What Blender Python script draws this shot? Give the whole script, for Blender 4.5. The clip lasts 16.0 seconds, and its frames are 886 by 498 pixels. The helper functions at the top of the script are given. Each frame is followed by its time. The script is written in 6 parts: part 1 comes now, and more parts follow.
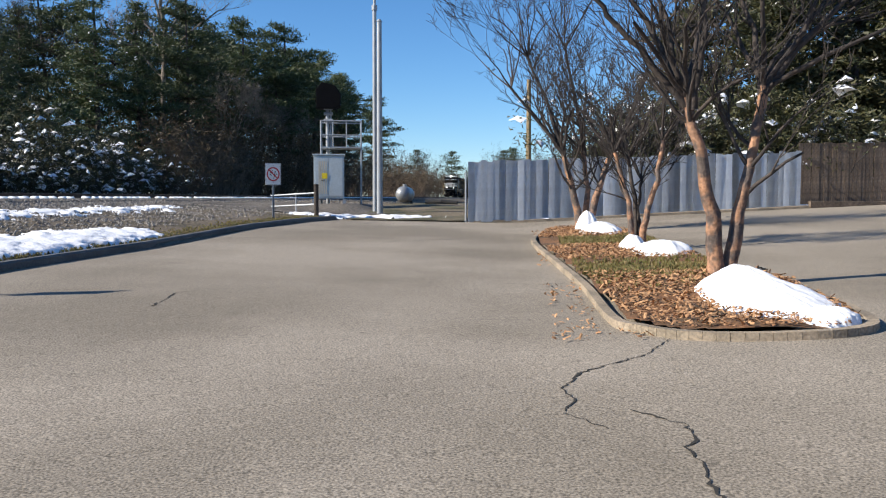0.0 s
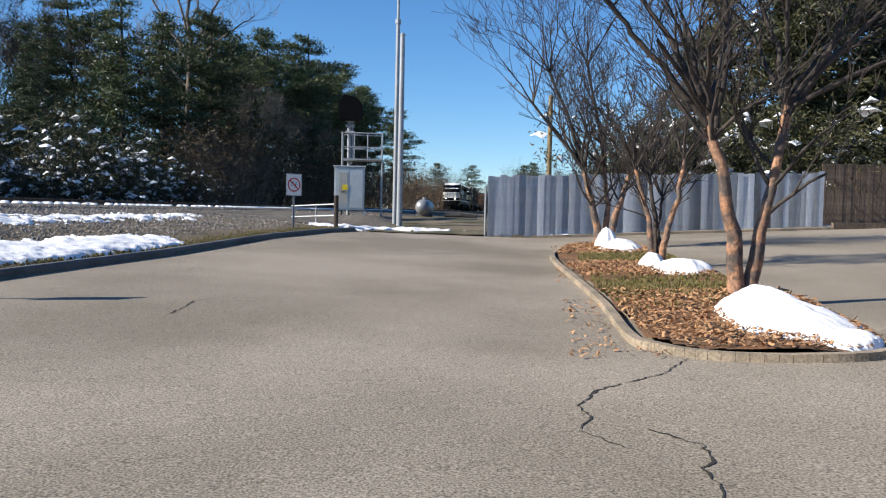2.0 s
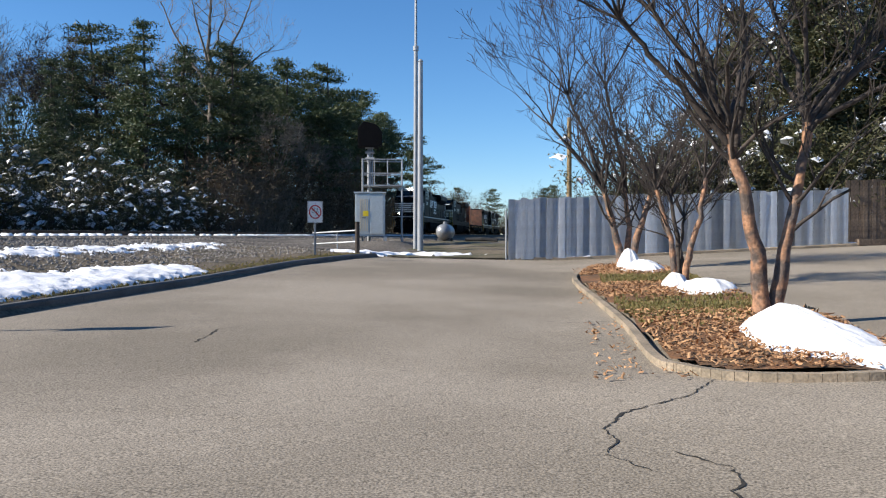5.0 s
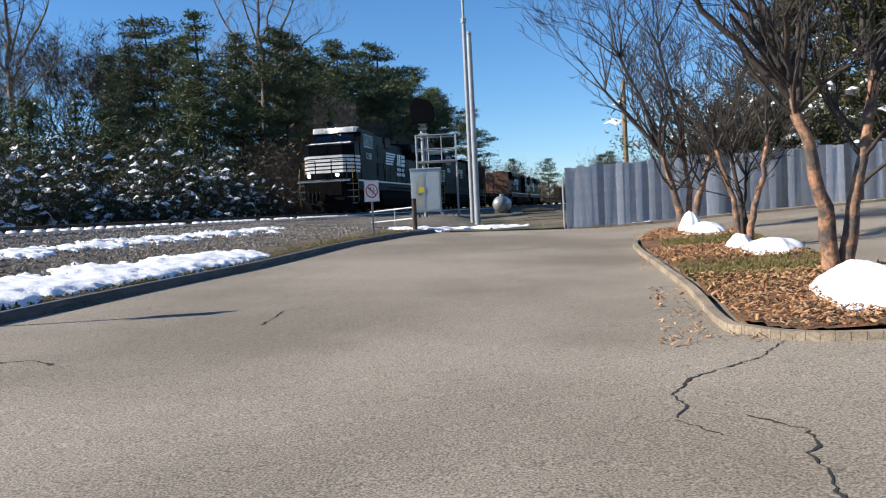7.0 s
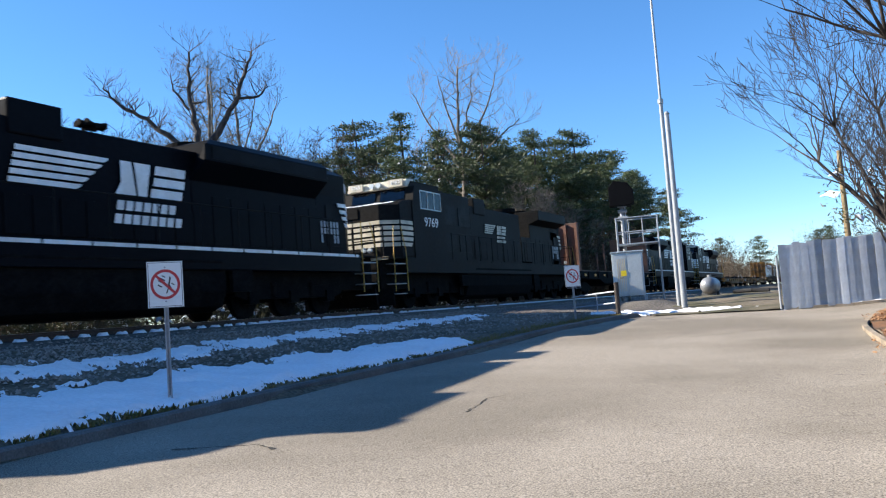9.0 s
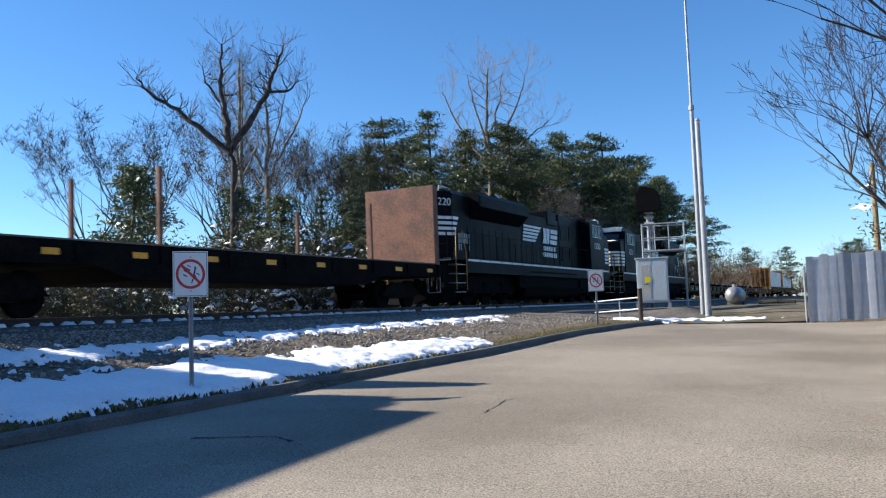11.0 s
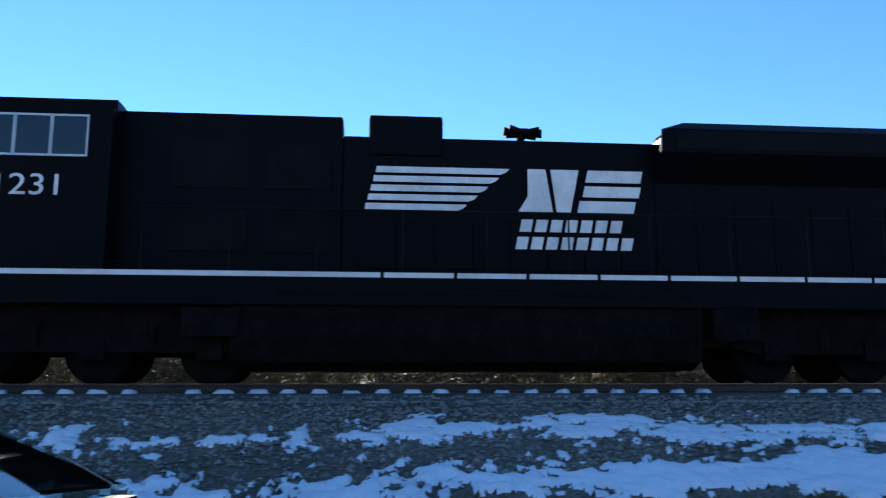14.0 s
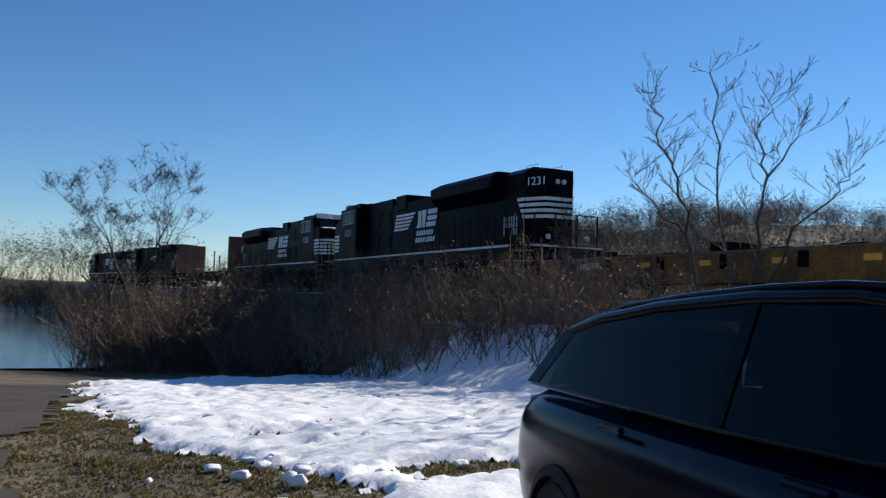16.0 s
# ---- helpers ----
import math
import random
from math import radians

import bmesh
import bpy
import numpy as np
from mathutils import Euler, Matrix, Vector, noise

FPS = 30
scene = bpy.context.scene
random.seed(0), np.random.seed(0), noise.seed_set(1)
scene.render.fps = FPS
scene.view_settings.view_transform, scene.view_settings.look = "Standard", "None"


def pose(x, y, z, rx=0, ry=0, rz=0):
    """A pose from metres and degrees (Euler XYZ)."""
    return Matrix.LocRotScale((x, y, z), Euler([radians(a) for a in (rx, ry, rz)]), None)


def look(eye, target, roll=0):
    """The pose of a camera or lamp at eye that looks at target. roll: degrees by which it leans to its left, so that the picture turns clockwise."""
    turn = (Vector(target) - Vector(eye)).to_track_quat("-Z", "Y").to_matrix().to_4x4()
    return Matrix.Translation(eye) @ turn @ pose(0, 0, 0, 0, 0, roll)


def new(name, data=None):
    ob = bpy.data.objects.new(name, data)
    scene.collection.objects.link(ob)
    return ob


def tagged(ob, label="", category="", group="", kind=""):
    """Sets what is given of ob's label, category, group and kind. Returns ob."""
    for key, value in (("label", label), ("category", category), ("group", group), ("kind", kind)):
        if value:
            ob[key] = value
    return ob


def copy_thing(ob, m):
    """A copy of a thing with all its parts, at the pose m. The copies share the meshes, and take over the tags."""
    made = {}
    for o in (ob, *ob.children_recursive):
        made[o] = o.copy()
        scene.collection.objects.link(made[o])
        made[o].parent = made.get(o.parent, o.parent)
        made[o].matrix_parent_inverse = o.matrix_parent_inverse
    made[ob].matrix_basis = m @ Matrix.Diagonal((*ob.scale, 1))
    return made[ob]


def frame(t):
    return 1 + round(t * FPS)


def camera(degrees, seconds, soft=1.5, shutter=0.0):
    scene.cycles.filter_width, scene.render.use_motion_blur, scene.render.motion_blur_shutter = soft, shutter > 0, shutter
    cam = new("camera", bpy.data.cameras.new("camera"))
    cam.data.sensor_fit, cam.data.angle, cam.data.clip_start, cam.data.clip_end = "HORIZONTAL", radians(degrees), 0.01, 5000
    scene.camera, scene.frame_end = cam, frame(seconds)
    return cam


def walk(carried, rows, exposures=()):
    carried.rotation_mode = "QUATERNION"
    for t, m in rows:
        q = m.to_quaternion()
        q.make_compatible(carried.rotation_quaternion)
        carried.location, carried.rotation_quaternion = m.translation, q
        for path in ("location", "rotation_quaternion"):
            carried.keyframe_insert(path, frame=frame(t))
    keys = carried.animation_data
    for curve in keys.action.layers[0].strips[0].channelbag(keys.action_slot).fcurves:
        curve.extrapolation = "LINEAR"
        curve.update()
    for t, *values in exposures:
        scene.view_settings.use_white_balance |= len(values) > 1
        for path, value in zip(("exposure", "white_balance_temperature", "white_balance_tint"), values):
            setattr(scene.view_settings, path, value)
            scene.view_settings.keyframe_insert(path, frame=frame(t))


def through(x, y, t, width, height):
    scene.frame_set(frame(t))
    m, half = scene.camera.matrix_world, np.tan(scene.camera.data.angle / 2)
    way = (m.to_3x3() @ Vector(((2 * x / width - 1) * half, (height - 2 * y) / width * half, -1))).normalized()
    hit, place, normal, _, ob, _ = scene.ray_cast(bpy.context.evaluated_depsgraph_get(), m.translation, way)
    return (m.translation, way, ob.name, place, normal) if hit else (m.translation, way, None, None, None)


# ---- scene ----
# ---- the camera: a phone held at arm's length by someone who turns on the spot ----
cam = camera(55.6, 16.0, 1.15, 0.12)
EYE = (0.0, 0.0, 1.6)
VIEW = [
    (0, 5.26, -3.09, -0.05),
    (0.5, 5.58, -3.22, -0.16),
    (1, 6.00, -3.69, -1.27),
    (1.5, 6.02, -3.31, -2.04),
    (2, 6.58, -2.18, -1.21),
    (2.5, 6.97, -2.11, -1.03),
    (3, 6.23, -1.31, -1.23),
    (3.5, 6.44, -0.70, -0.80),
    (4, 7.62, -0.55, -0.74),
    (6.5, 9.27, -0.85, 1.67),
    (7, 11.90, -2.23, 2.84),
    (7.5, 14.05, 1.07, 4.13),
    (8, 18.95, 4.86, 4.46),
    (8.5, 24.16, 4.32, 4.44),
    (9, 25.57, 4.46, 4.14),
    (11.5, 27.34, 4.78, 1.55),
    (12, 28.40, 5.74, 1.55),
    (12.5, 32.61, 7.25, 1.80),
    (13, 44.08, 7.84, 2.87),
    (13.5, 62.63, 9.88, 2.55),
    (14, 84.64, 9.69, -0.32),
    (14.5, 106.17, 7.65, -0.46),
    (15, 128.86, 6.15, -1.92),
    (15.2, 137.82, 4.70, -2.88),
    (15.7, 150.39, 2.76, -1.6),
    (16, 156.34, 2.91, -1.9),
]
STOPS = [(0, 0.68), (7, 0.68), (8, 0.65), (8.5, 0.75), (9, 1.25), (11.5, 0.92), (12.5, 1.25), (13, 1.3), (13.5, 1.35), (14, 1.35), (14.5, 1.15), (15, 0.65), (15.5, 0.32), (16, 0.18)]
ARM, ARM_FROM = 0.4, 32.0


def held(yaw):
    """Where the outstretched arm carries the phone as its holder turns round."""
    a, b = radians(max(yaw, ARM_FROM)), radians(ARM_FROM)
    return EYE[0] - ARM * (math.sin(a) - math.sin(b)), EYE[1] + ARM * (math.cos(a) - math.cos(b)), EYE[2]


walk(cam, [(t, pose(*held(y), 90 + p, r, y)) for t, y, p, r in VIEW], STOPS)

# ---- sky and sun ----
SUN_YAW, SUN_UP = 109.5, 30.5
world = bpy.data.worlds.new("sky")
scene.world = world
world.use_nodes = True
wn = world.node_tree
sky = wn.nodes.new("ShaderNodeTexSky")
sky.sky_type, sky.sun_disc = "NISHITA", False
sky.sun_elevation, sky.sun_rotation = radians(SUN_UP), radians(-SUN_YAW)
sky.air_density, sky.dust_density, sky.ozone_density = 0.9, 0.0, 6.0
deep = wn.nodes.new("ShaderNodeHueSaturation")
deep.inputs["Saturation"].default_value = 1.12
wn.links.new(sky.outputs[0], deep.inputs["Color"])
wn.links.new(deep.outputs[0], wn.nodes["Background"].inputs[0])
wn.nodes["Background"].inputs[1].default_value = 0.1
sun = new("sun", bpy.data.lights.new("sun", "SUN"))
sun.data.energy, sun.data.angle, sun.data.color = 5.0, radians(0.53), (1.0, 0.92, 0.8)
to_sun = Vector((-math.sin(radians(SUN_YAW)) * math.cos(radians(SUN_UP)), math.cos(radians(SUN_YAW)) * math.cos(radians(SUN_UP)), math.sin(radians(SUN_UP))))
sun.matrix_world = look(to_sun * 100, (0, 0, 0))


# ---- materials ----
def mat(name, base, rough=0.7, metal=0.0, vary=0.25, size=1.0, fine=30.0, bump=0.2, second=None, spec=0.5, rnd=0.0, mix=(0.42, 0.62), coat=0.0, stretch=None):
    """A node material: base colour varied at two scales, optional second colour in patches, fine bump. size: metres of the large patches."""
    m = bpy.data.materials.new(name)
    m.use_nodes = True
    nt = m.node_tree
    n, l = nt.nodes, nt.links
    b = n["Principled BSDF"]
    b.inputs["Metallic"].default_value = metal
    b.inputs["Specular IOR Level"].default_value = spec
    b.inputs["Coat Weight"].default_value = coat
    co = n.new("ShaderNodeTexCoord")
    big, small = n.new("ShaderNodeTexNoise"), n.new("ShaderNodeTexNoise")
    for t, sc, d in ((big, 1 / size, 4), (small, fine, 3)):
        t.inputs["Scale"].default_value, t.inputs["Detail"].default_value = sc, d
        l.new(co.outputs["Object"], t.inputs["Vector"])
    if stretch:
        mp = n.new("ShaderNodeMapping")
        mp.inputs["Scale"].default_value = (*stretch, 1)
        l.new(co.outputs["Object"], mp.inputs["Vector"])
        l.new(mp.outputs["Vector"], big.inputs["Vector"])
    ramp = n.new("ShaderNodeMapRange")
    ramp.inputs["From Min"].default_value, ramp.inputs["From Max"].default_value = mix
    l.new(big.outputs["Fac"], ramp.inputs["Value"])
    col = n.new("ShaderNodeMix")
    col.data_type = "RGBA"
    two = second or tuple(c * (1 - vary) for c in base)
    col.inputs["A"].default_value, col.inputs["B"].default_value = (*base, 1), (*two, 1)
    l.new(ramp.outputs["Result"], col.inputs["Factor"])
    gain = n.new("ShaderNodeMapRange")
    gain.inputs["From Min"].default_value, gain.inputs["From Max"].default_value = 0.3, 0.7
    gain.inputs["To Min"].default_value, gain.inputs["To Max"].default_value = 1 - vary, 1 + vary
    l.new(small.outputs["Fac"], gain.inputs["Value"])
    hsv = n.new("ShaderNodeHueSaturation")
    l.new(col.outputs["Result"], hsv.inputs["Color"])
    if rnd:
        info, add = n.new("ShaderNodeObjectInfo"), n.new("ShaderNodeMapRange")
        add.inputs["To Min"].default_value, add.inputs["To Max"].default_value = 1 - rnd, 1 + rnd
        l.new(info.outputs["Random"], add.inputs["Value"])
        mul = n.new("ShaderNodeMath")
        mul.operation = "MULTIPLY"
        l.new(add.outputs["Result"], mul.inputs[0])
        l.new(gain.outputs["Result"], mul.inputs[1])
        l.new(mul.outputs[0], hsv.inputs["Value"])
    else:
        l.new(gain.outputs["Result"], hsv.inputs["Value"])
    l.new(hsv.outputs["Color"], b.inputs["Base Color"])
    rr = n.new("ShaderNodeMapRange")
    rr.inputs["To Min"].default_value, rr.inputs["To Max"].default_value = max(rough - 0.12, 0.02), min(rough + 0.12, 1)
    l.new(big.outputs["Fac"], rr.inputs["Value"])
    l.new(rr.outputs["Result"], b.inputs["Roughness"])
    if bump:
        bp = n.new("ShaderNodeBump")
        bp.inputs["Strength"].default_value, bp.inputs["Distance"].default_value = bump, 0.5 / fine
        l.new(small.outputs["Fac"], bp.inputs["Height"])
        l.new(bp.outputs["Normal"], b.inputs["Normal"])
    return m


def leafy(name, base, second, through=0.25, rough=0.6):
    """Foliage, varied clump by clump, that lets some light through."""
    m = bpy.data.materials.new(name)
    m.use_nodes = True
    n, l = m.node_tree.nodes, m.node_tree.links
    b = n["Principled BSDF"]
    geo, col, info = n.new("ShaderNodeNewGeometry"), n.new("ShaderNodeMix"), n.new("ShaderNodeObjectInfo")
    col.data_type = "RGBA"
    col.inputs["A"].default_value, col.inputs["B"].default_value = (*base, 1), (*second, 1)
    l.new(geo.outputs["Random Per Island"], col.inputs["Factor"])
    hsv, mr = n.new("ShaderNodeHueSaturation"), n.new("ShaderNodeMapRange")
    mr.inputs["To Min"].default_value, mr.inputs["To Max"].default_value = 0.75, 1.25
    l.new(info.outputs["Random"], mr.inputs["Value"])
    l.new(mr.outputs["Result"], hsv.inputs["Value"])
    l.new(col.outputs["Result"], hsv.inputs["Color"])
    l.new(hsv.outputs["Color"], b.inputs["Base Color"])
    b.inputs["Roughness"].default_value = rough
    tr, mx = n.new("ShaderNodeBsdfTranslucent"), n.new("ShaderNodeMixShader")
    l.new(hsv.outputs["Color"], tr.inputs["Color"])
    mx.inputs[0].default_value = through
    l.new(b.outputs[0], mx.inputs[1])
    l.new(tr.outputs[0], mx.inputs[2])
    l.new(mx.outputs[0], n["Material Output"].inputs[0])
    return m


M = {
    "asphalt": mat("old_asphalt", (0.3, 0.26, 0.208), 0.9, vary=0.62, size=2.2, fine=66, bump=0.6, second=(0.2, 0.172, 0.134), spec=0.25, stretch=(0.6, 0.7), mix=(0.38, 0.64)),
    # path asphalt, much darker than that of the car park
    "patch": mat("dark_asphalt", (0.065, 0.056, 0.047), 0.9, vary=0.25, size=2.0, fine=60, bump=0.5, spec=0.25),
    "crack": mat("crack", (0.03, 0.027, 0.022), 0.95, bump=0),
    "ground": mat("winter_ground", (0.16, 0.13, 0.095), 0.95, vary=0.45, size=1.6, fine=16, bump=0.9, second=(0.1, 0.085, 0.06), spec=0.2),
    "dirt": mat("dirt_drive", (0.17, 0.14, 0.1), 0.95, vary=0.3, size=2.0, fine=12, bump=0.6, second=(0.09, 0.085, 0.05), spec=0.2),
    "ballast": mat("ballast", (0.14, 0.125, 0.108), 0.95, vary=0.55, size=1.5, fine=16, bump=1.0, second=(0.09, 0.08, 0.07), spec=0.25),
    "stone": mat("ballast_stone", (0.25, 0.225, 0.195), 0.9, vary=0.4, size=0.3, fine=20, bump=0.3, spec=0.25),
    "grass": mat("thin_grass", (0.13, 0.14, 0.035), 0.9, vary=0.4, size=0.6, fine=40, bump=0.8, second=(0.17, 0.13, 0.06), spec=0.2),
    "snow": mat("old_snow", (0.86, 0.87, 0.89), 0.75, vary=0.05, size=0.8, fine=18, bump=0.35, spec=0.3),
    "kerb": mat("kerb_concrete", (0.12, 0.12, 0.115), 0.85, vary=0.25, size=0.7, fine=40, bump=0.4, second=(0.08, 0.08, 0.075)),
    "kerb2": mat("island_kerb", (0.33, 0.265, 0.19), 0.88, vary=0.3, size=0.6, fine=40, bump=0.5, second=(0.2, 0.165, 0.12)),
    "mulch": mat("mulch_bed", (0.2, 0.095, 0.04), 0.95, vary=0.5, size=0.4, fine=30, bump=1.0, second=(0.1, 0.06, 0.03)),
    "chip": mat("wood_chip", (0.42, 0.2, 0.085), 0.85, vary=0.35, size=0.15, fine=40, bump=0.2, rnd=0.3),
    "galv": mat("galvanised_steel", (0.34, 0.36, 0.38), 0.55, 0.35, vary=0.12, size=0.5, fine=25, bump=0.1),
    "steel": mat("weathered_sheet", (0.66, 0.7, 0.74), 0.65, 0.05, vary=0.08, size=0.9, fine=8, bump=0.1, second=(0.6, 0.64, 0.68), rnd=0.03),
    "alu": mat("aluminium_case", (0.5, 0.54, 0.55), 0.45, 0.3, vary=0.08, size=1.0, fine=20, bump=0.05),
    "timber": mat("fence_timber", (0.17, 0.125, 0.09), 0.9, vary=0.3, size=0.6, fine=14, bump=0.4, rnd=0.2),
    "tie": mat("rail_tie", (0.07, 0.055, 0.045), 0.9, vary=0.3, size=0.5, fine=20, bump=0.5, rnd=0.2),
    "rail": mat("rail_side", (0.075, 0.05, 0.038), 0.8, 0.2, vary=0.25, size=0.5, fine=20, bump=0.2),
    "railtop": mat("rail_head", (0.3, 0.29, 0.28), 0.3, 0.9, vary=0.1, size=0.5, fine=20, bump=0.05),
    "black": mat("black_enamel", (0.0035, 0.0042, 0.006), 0.42, vary=0.2, size=1.5, fine=10, bump=0.03, second=(0.0045, 0.005, 0.007), spec=0.035),
    "black2": mat("dull_black_enamel", (0.009, 0.009, 0.009), 0.55, vary=0.3, size=1.0, fine=10, bump=0.05, second=(0.014, 0.013, 0.012), spec=0.05),
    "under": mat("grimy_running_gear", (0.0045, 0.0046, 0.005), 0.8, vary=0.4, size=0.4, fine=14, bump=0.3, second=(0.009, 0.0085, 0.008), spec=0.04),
    "grille": mat("grille", (0.005, 0.005, 0.006), 0.5, vary=0.3, size=0.4, fine=60, bump=0.4, spec=0.06),
    "white": mat("white_enamel", (0.78, 0.78, 0.76), 0.4, vary=0.06, size=0.5, fine=14, bump=0.05, second=(0.66, 0.65, 0.62)),
    "cream": mat("dirty_white_enamel", (0.62, 0.55, 0.42), 0.5, vary=0.1, size=0.5, fine=14, bump=0.05, second=(0.45, 0.4, 0.3)),
    "yellow": mat("yellow_handrail", (0.5, 0.29, 0.03), 0.5, vary=0.12, size=0.4, fine=20, bump=0.05),
    "rust": mat("brown_wagon", (0.17, 0.075, 0.045), 0.75, vary=0.25, size=0.7, fine=12, bump=0.2, second=(0.11, 0.055, 0.038)),
    "wagon_yellow": mat("yellow_wagon", (0.24, 0.12, 0.03), 0.8, vary=0.3, size=0.8, fine=12, bump=0.2, second=(0.1, 0.06, 0.03), spec=0.2),
    "reflect": mat("reflector_orange", (0.85, 0.38, 0.03), 0.4, vary=0.1, size=0.5, bump=0),
    "bark": mat("grey_bark", (0.06, 0.047, 0.04), 0.9, vary=0.3, size=0.25, fine=25, bump=0.6, second=(0.033, 0.027, 0.024)),
    "myrtle": mat("myrtle_bark", (0.34, 0.18, 0.1), 0.75, vary=0.4, size=0.22, fine=22, bump=0.7, second=(0.1, 0.075, 0.062), mix=(0.42, 0.58)),
    "twig": mat("twig", (0.032, 0.025, 0.022), 0.9, vary=0.3, size=0.5, fine=20, bump=0),
    "brush": mat("brush_stem", (0.17, 0.12, 0.082), 0.9, vary=0.4, size=1.2, fine=10, bump=0, second=(0.07, 0.052, 0.04), rnd=0.25),
    "pine": leafy("pine_needles", (0.026, 0.047, 0.019), (0.08, 0.1, 0.036), 0.18),
    "cedar": leafy("cedar_foliage", (0.026, 0.036, 0.012), (0.085, 0.078, 0.028), 0.16),
    "buds": leafy("spring_buds", (0.2, 0.15, 0.07), (0.26, 0.22, 0.09)),
    "drygrass": leafy("dry_weeds", (0.13, 0.085, 0.045), (0.07, 0.055, 0.03)),
    "sign": mat("sign_white", (0.8, 0.8, 0.78), 0.5, vary=0.04, size=0.3, fine=30, bump=0),
    "red": mat("sign_red", (0.55, 0.035, 0.04), 0.5, vary=0.1, size=0.3, bump=0),
    "ink": mat("sign_ink", (0.02, 0.02, 0.02), 0.6, bump=0),
    "label": mat("label_yellow", (0.8, 0.6, 0.02), 0.5, vary=0.1, size=0.3, bump=0),
    "pole": mat("wooden_pole", (0.3, 0.22, 0.12), 0.9, vary=0.25, size=0.5, fine=20, bump=0.4),
    "navy": mat("navy_car_paint", (0.004, 0.0065, 0.016), 0.14, 0.0, vary=0.05, size=1.0, fine=30, bump=0, spec=0.16),
    "plastic": mat("black_plastic", (0.01, 0.01, 0.011), 0.75, vary=0.15, size=0.3, fine=40, bump=0.1),
    "rubber": mat("tyre_rubber", (0.02, 0.02, 0.02), 0.85, vary=0.2, size=0.2, fine=40, bump=0.2),
    "alloy": mat("alloy_wheel", (0.06, 0.06, 0.065), 0.4, 0.6, vary=0.1, size=0.3, bump=0),
    "dash": mat("car_dash", (0.34, 0.42, 0.35), 0.8, vary=0.1, size=0.3, bump=0),
    "seat": mat("car_seat", (0.02, 0.02, 0.022), 0.8, vary=0.2, size=0.3, bump=0),
    "far": leafy("far_wood", (0.055, 0.044, 0.034), (0.04, 0.042, 0.028)),
    "hill": mat("far_hill", (0.06, 0.048, 0.042), 0.95, vary=0.4, size=6.0, fine=0.6, bump=0.5),
    "tank": mat("tank_silver", (0.3, 0.31, 0.32), 0.45, 0.4, vary=0.12, size=0.5, fine=14, bump=0.05),
}


def glass(name, tint, gloss=0.06):
    """A thin pane: tinted see-through with a mirror gloss that grows at flat angles."""
    m = bpy.data.materials.new(name)
    m.use_nodes = True
    n, l = m.node_tree.nodes, m.node_tree.links
    n.remove(n["Principled BSDF"])
    tr, gl, mx, lw, mr = (n.new("ShaderNode" + k) for k in ("BsdfTransparent", "BsdfGlossy", "MixShader", "LayerWeight", "MapRange"))
    tr.inputs["Color"].default_value = (*tint, 1)
    gl.inputs["Roughness"].default_value = 0.03
    pw = n.new("ShaderNodeMath")
    pw.operation = "POWER"
    pw.inputs[1].default_value = 4.0
    l.new(lw.outputs["Facing"], pw.inputs[0])
    l.new(pw.outputs[0], mr.inputs["Value"])
    mr.inputs["To Min"].default_value, mr.inputs["To Max"].default_value = gloss, min(0.7, 0.15 + 2 * gloss)
    l.new(mr.outputs["Result"], mx.inputs[0])
    l.new(tr.outputs[0], mx.inputs[1])
    l.new(gl.outputs[0], mx.inputs[2])
    l.new(mx.outputs[0], n["Material Output"].inputs[0])
    return m


M["glass"] = glass("tinted_glass", (0.2, 0.24, 0.27))
M["windscreen"] = glass("clear_glass", (0.62, 0.76, 0.7), 0.2)
M["darkglass"] = glass("privacy_glass", (0.03, 0.034, 0.045), 0.025)
water = bpy.data.materials.new("lake_water")
water.use_nodes = True
wb = water.node_tree.nodes["Principled BSDF"]
wb.inputs["Base Color"].default_value = (0.03, 0.05, 0.06, 1)
wb.inputs["Roughness"].default_value = 0.12
wt, wp = water.node_tree.nodes.new("ShaderNodeTexNoise"), water.node_tree.nodes.new("ShaderNodeBump")
wt.inputs["Scale"].default_value, wp.inputs["Strength"].default_value = 0.8, 0.15
water.node_tree.links.new(wt.outputs["Fac"], wp.inputs["Height"])
water.node_tree.links.new(wp.outputs["Normal"], wb.inputs["Normal"])
M["water"] = water
lamp = bpy.data.materials.new("lit_lens")
lamp.use_nodes = True
lamp.node_tree.nodes["Principled BSDF"].inputs["Emission Color"].default_value = (1, 0.95, 0.85, 1)
lamp.node_tree.nodes["Principled BSDF"].inputs["Emission Strength"].default_value = 6
M["lamp"] = lamp


# ---- mesh helpers ----
def thing(name, m, label, category, group="", kind=""):
    ob = new(name)
    ob.matrix_basis = m
    return tagged(ob, label, category, group, kind)


def link(name, me, material, parent=None, label="", m=None):
    if material is not None:
        me.materials.append(M[material])
    ob = new(name, me)
    if parent is not None:
        ob.parent = parent
    if m is not None:
        ob.matrix_basis = m
    return tagged(ob, label)


def part(name, bm, material, parent=None, label="", bevel=0.0, smooth=False, m=None):
    if bevel:
        bmesh.ops.bevel(bm, geom=list(bm.edges), offset=bevel, segments=2, affect="EDGES", profile=0.6)
    me = bpy.data.meshes.new(name)
    bm.to_mesh(me)
    bm.free()
    if smooth:
        me.shade_smooth()
    return link(name, me, material, parent, label, m)


def box(bm, x0, x1, y0, y1, z0, z1, m=None):
    r = bmesh.ops.create_cube(bm, size=1)["verts"]
    for v in r:
        v.co = Vector(((x0 + x1) / 2 + v.co.x * (x1 - x0), (y0 + y1) / 2 + v.co.y * (y1 - y0), (z0 + z1) / 2 + v.co.z * (z1 - z0)))
        if m is not None:
            v.co = m @ v.co
    return r


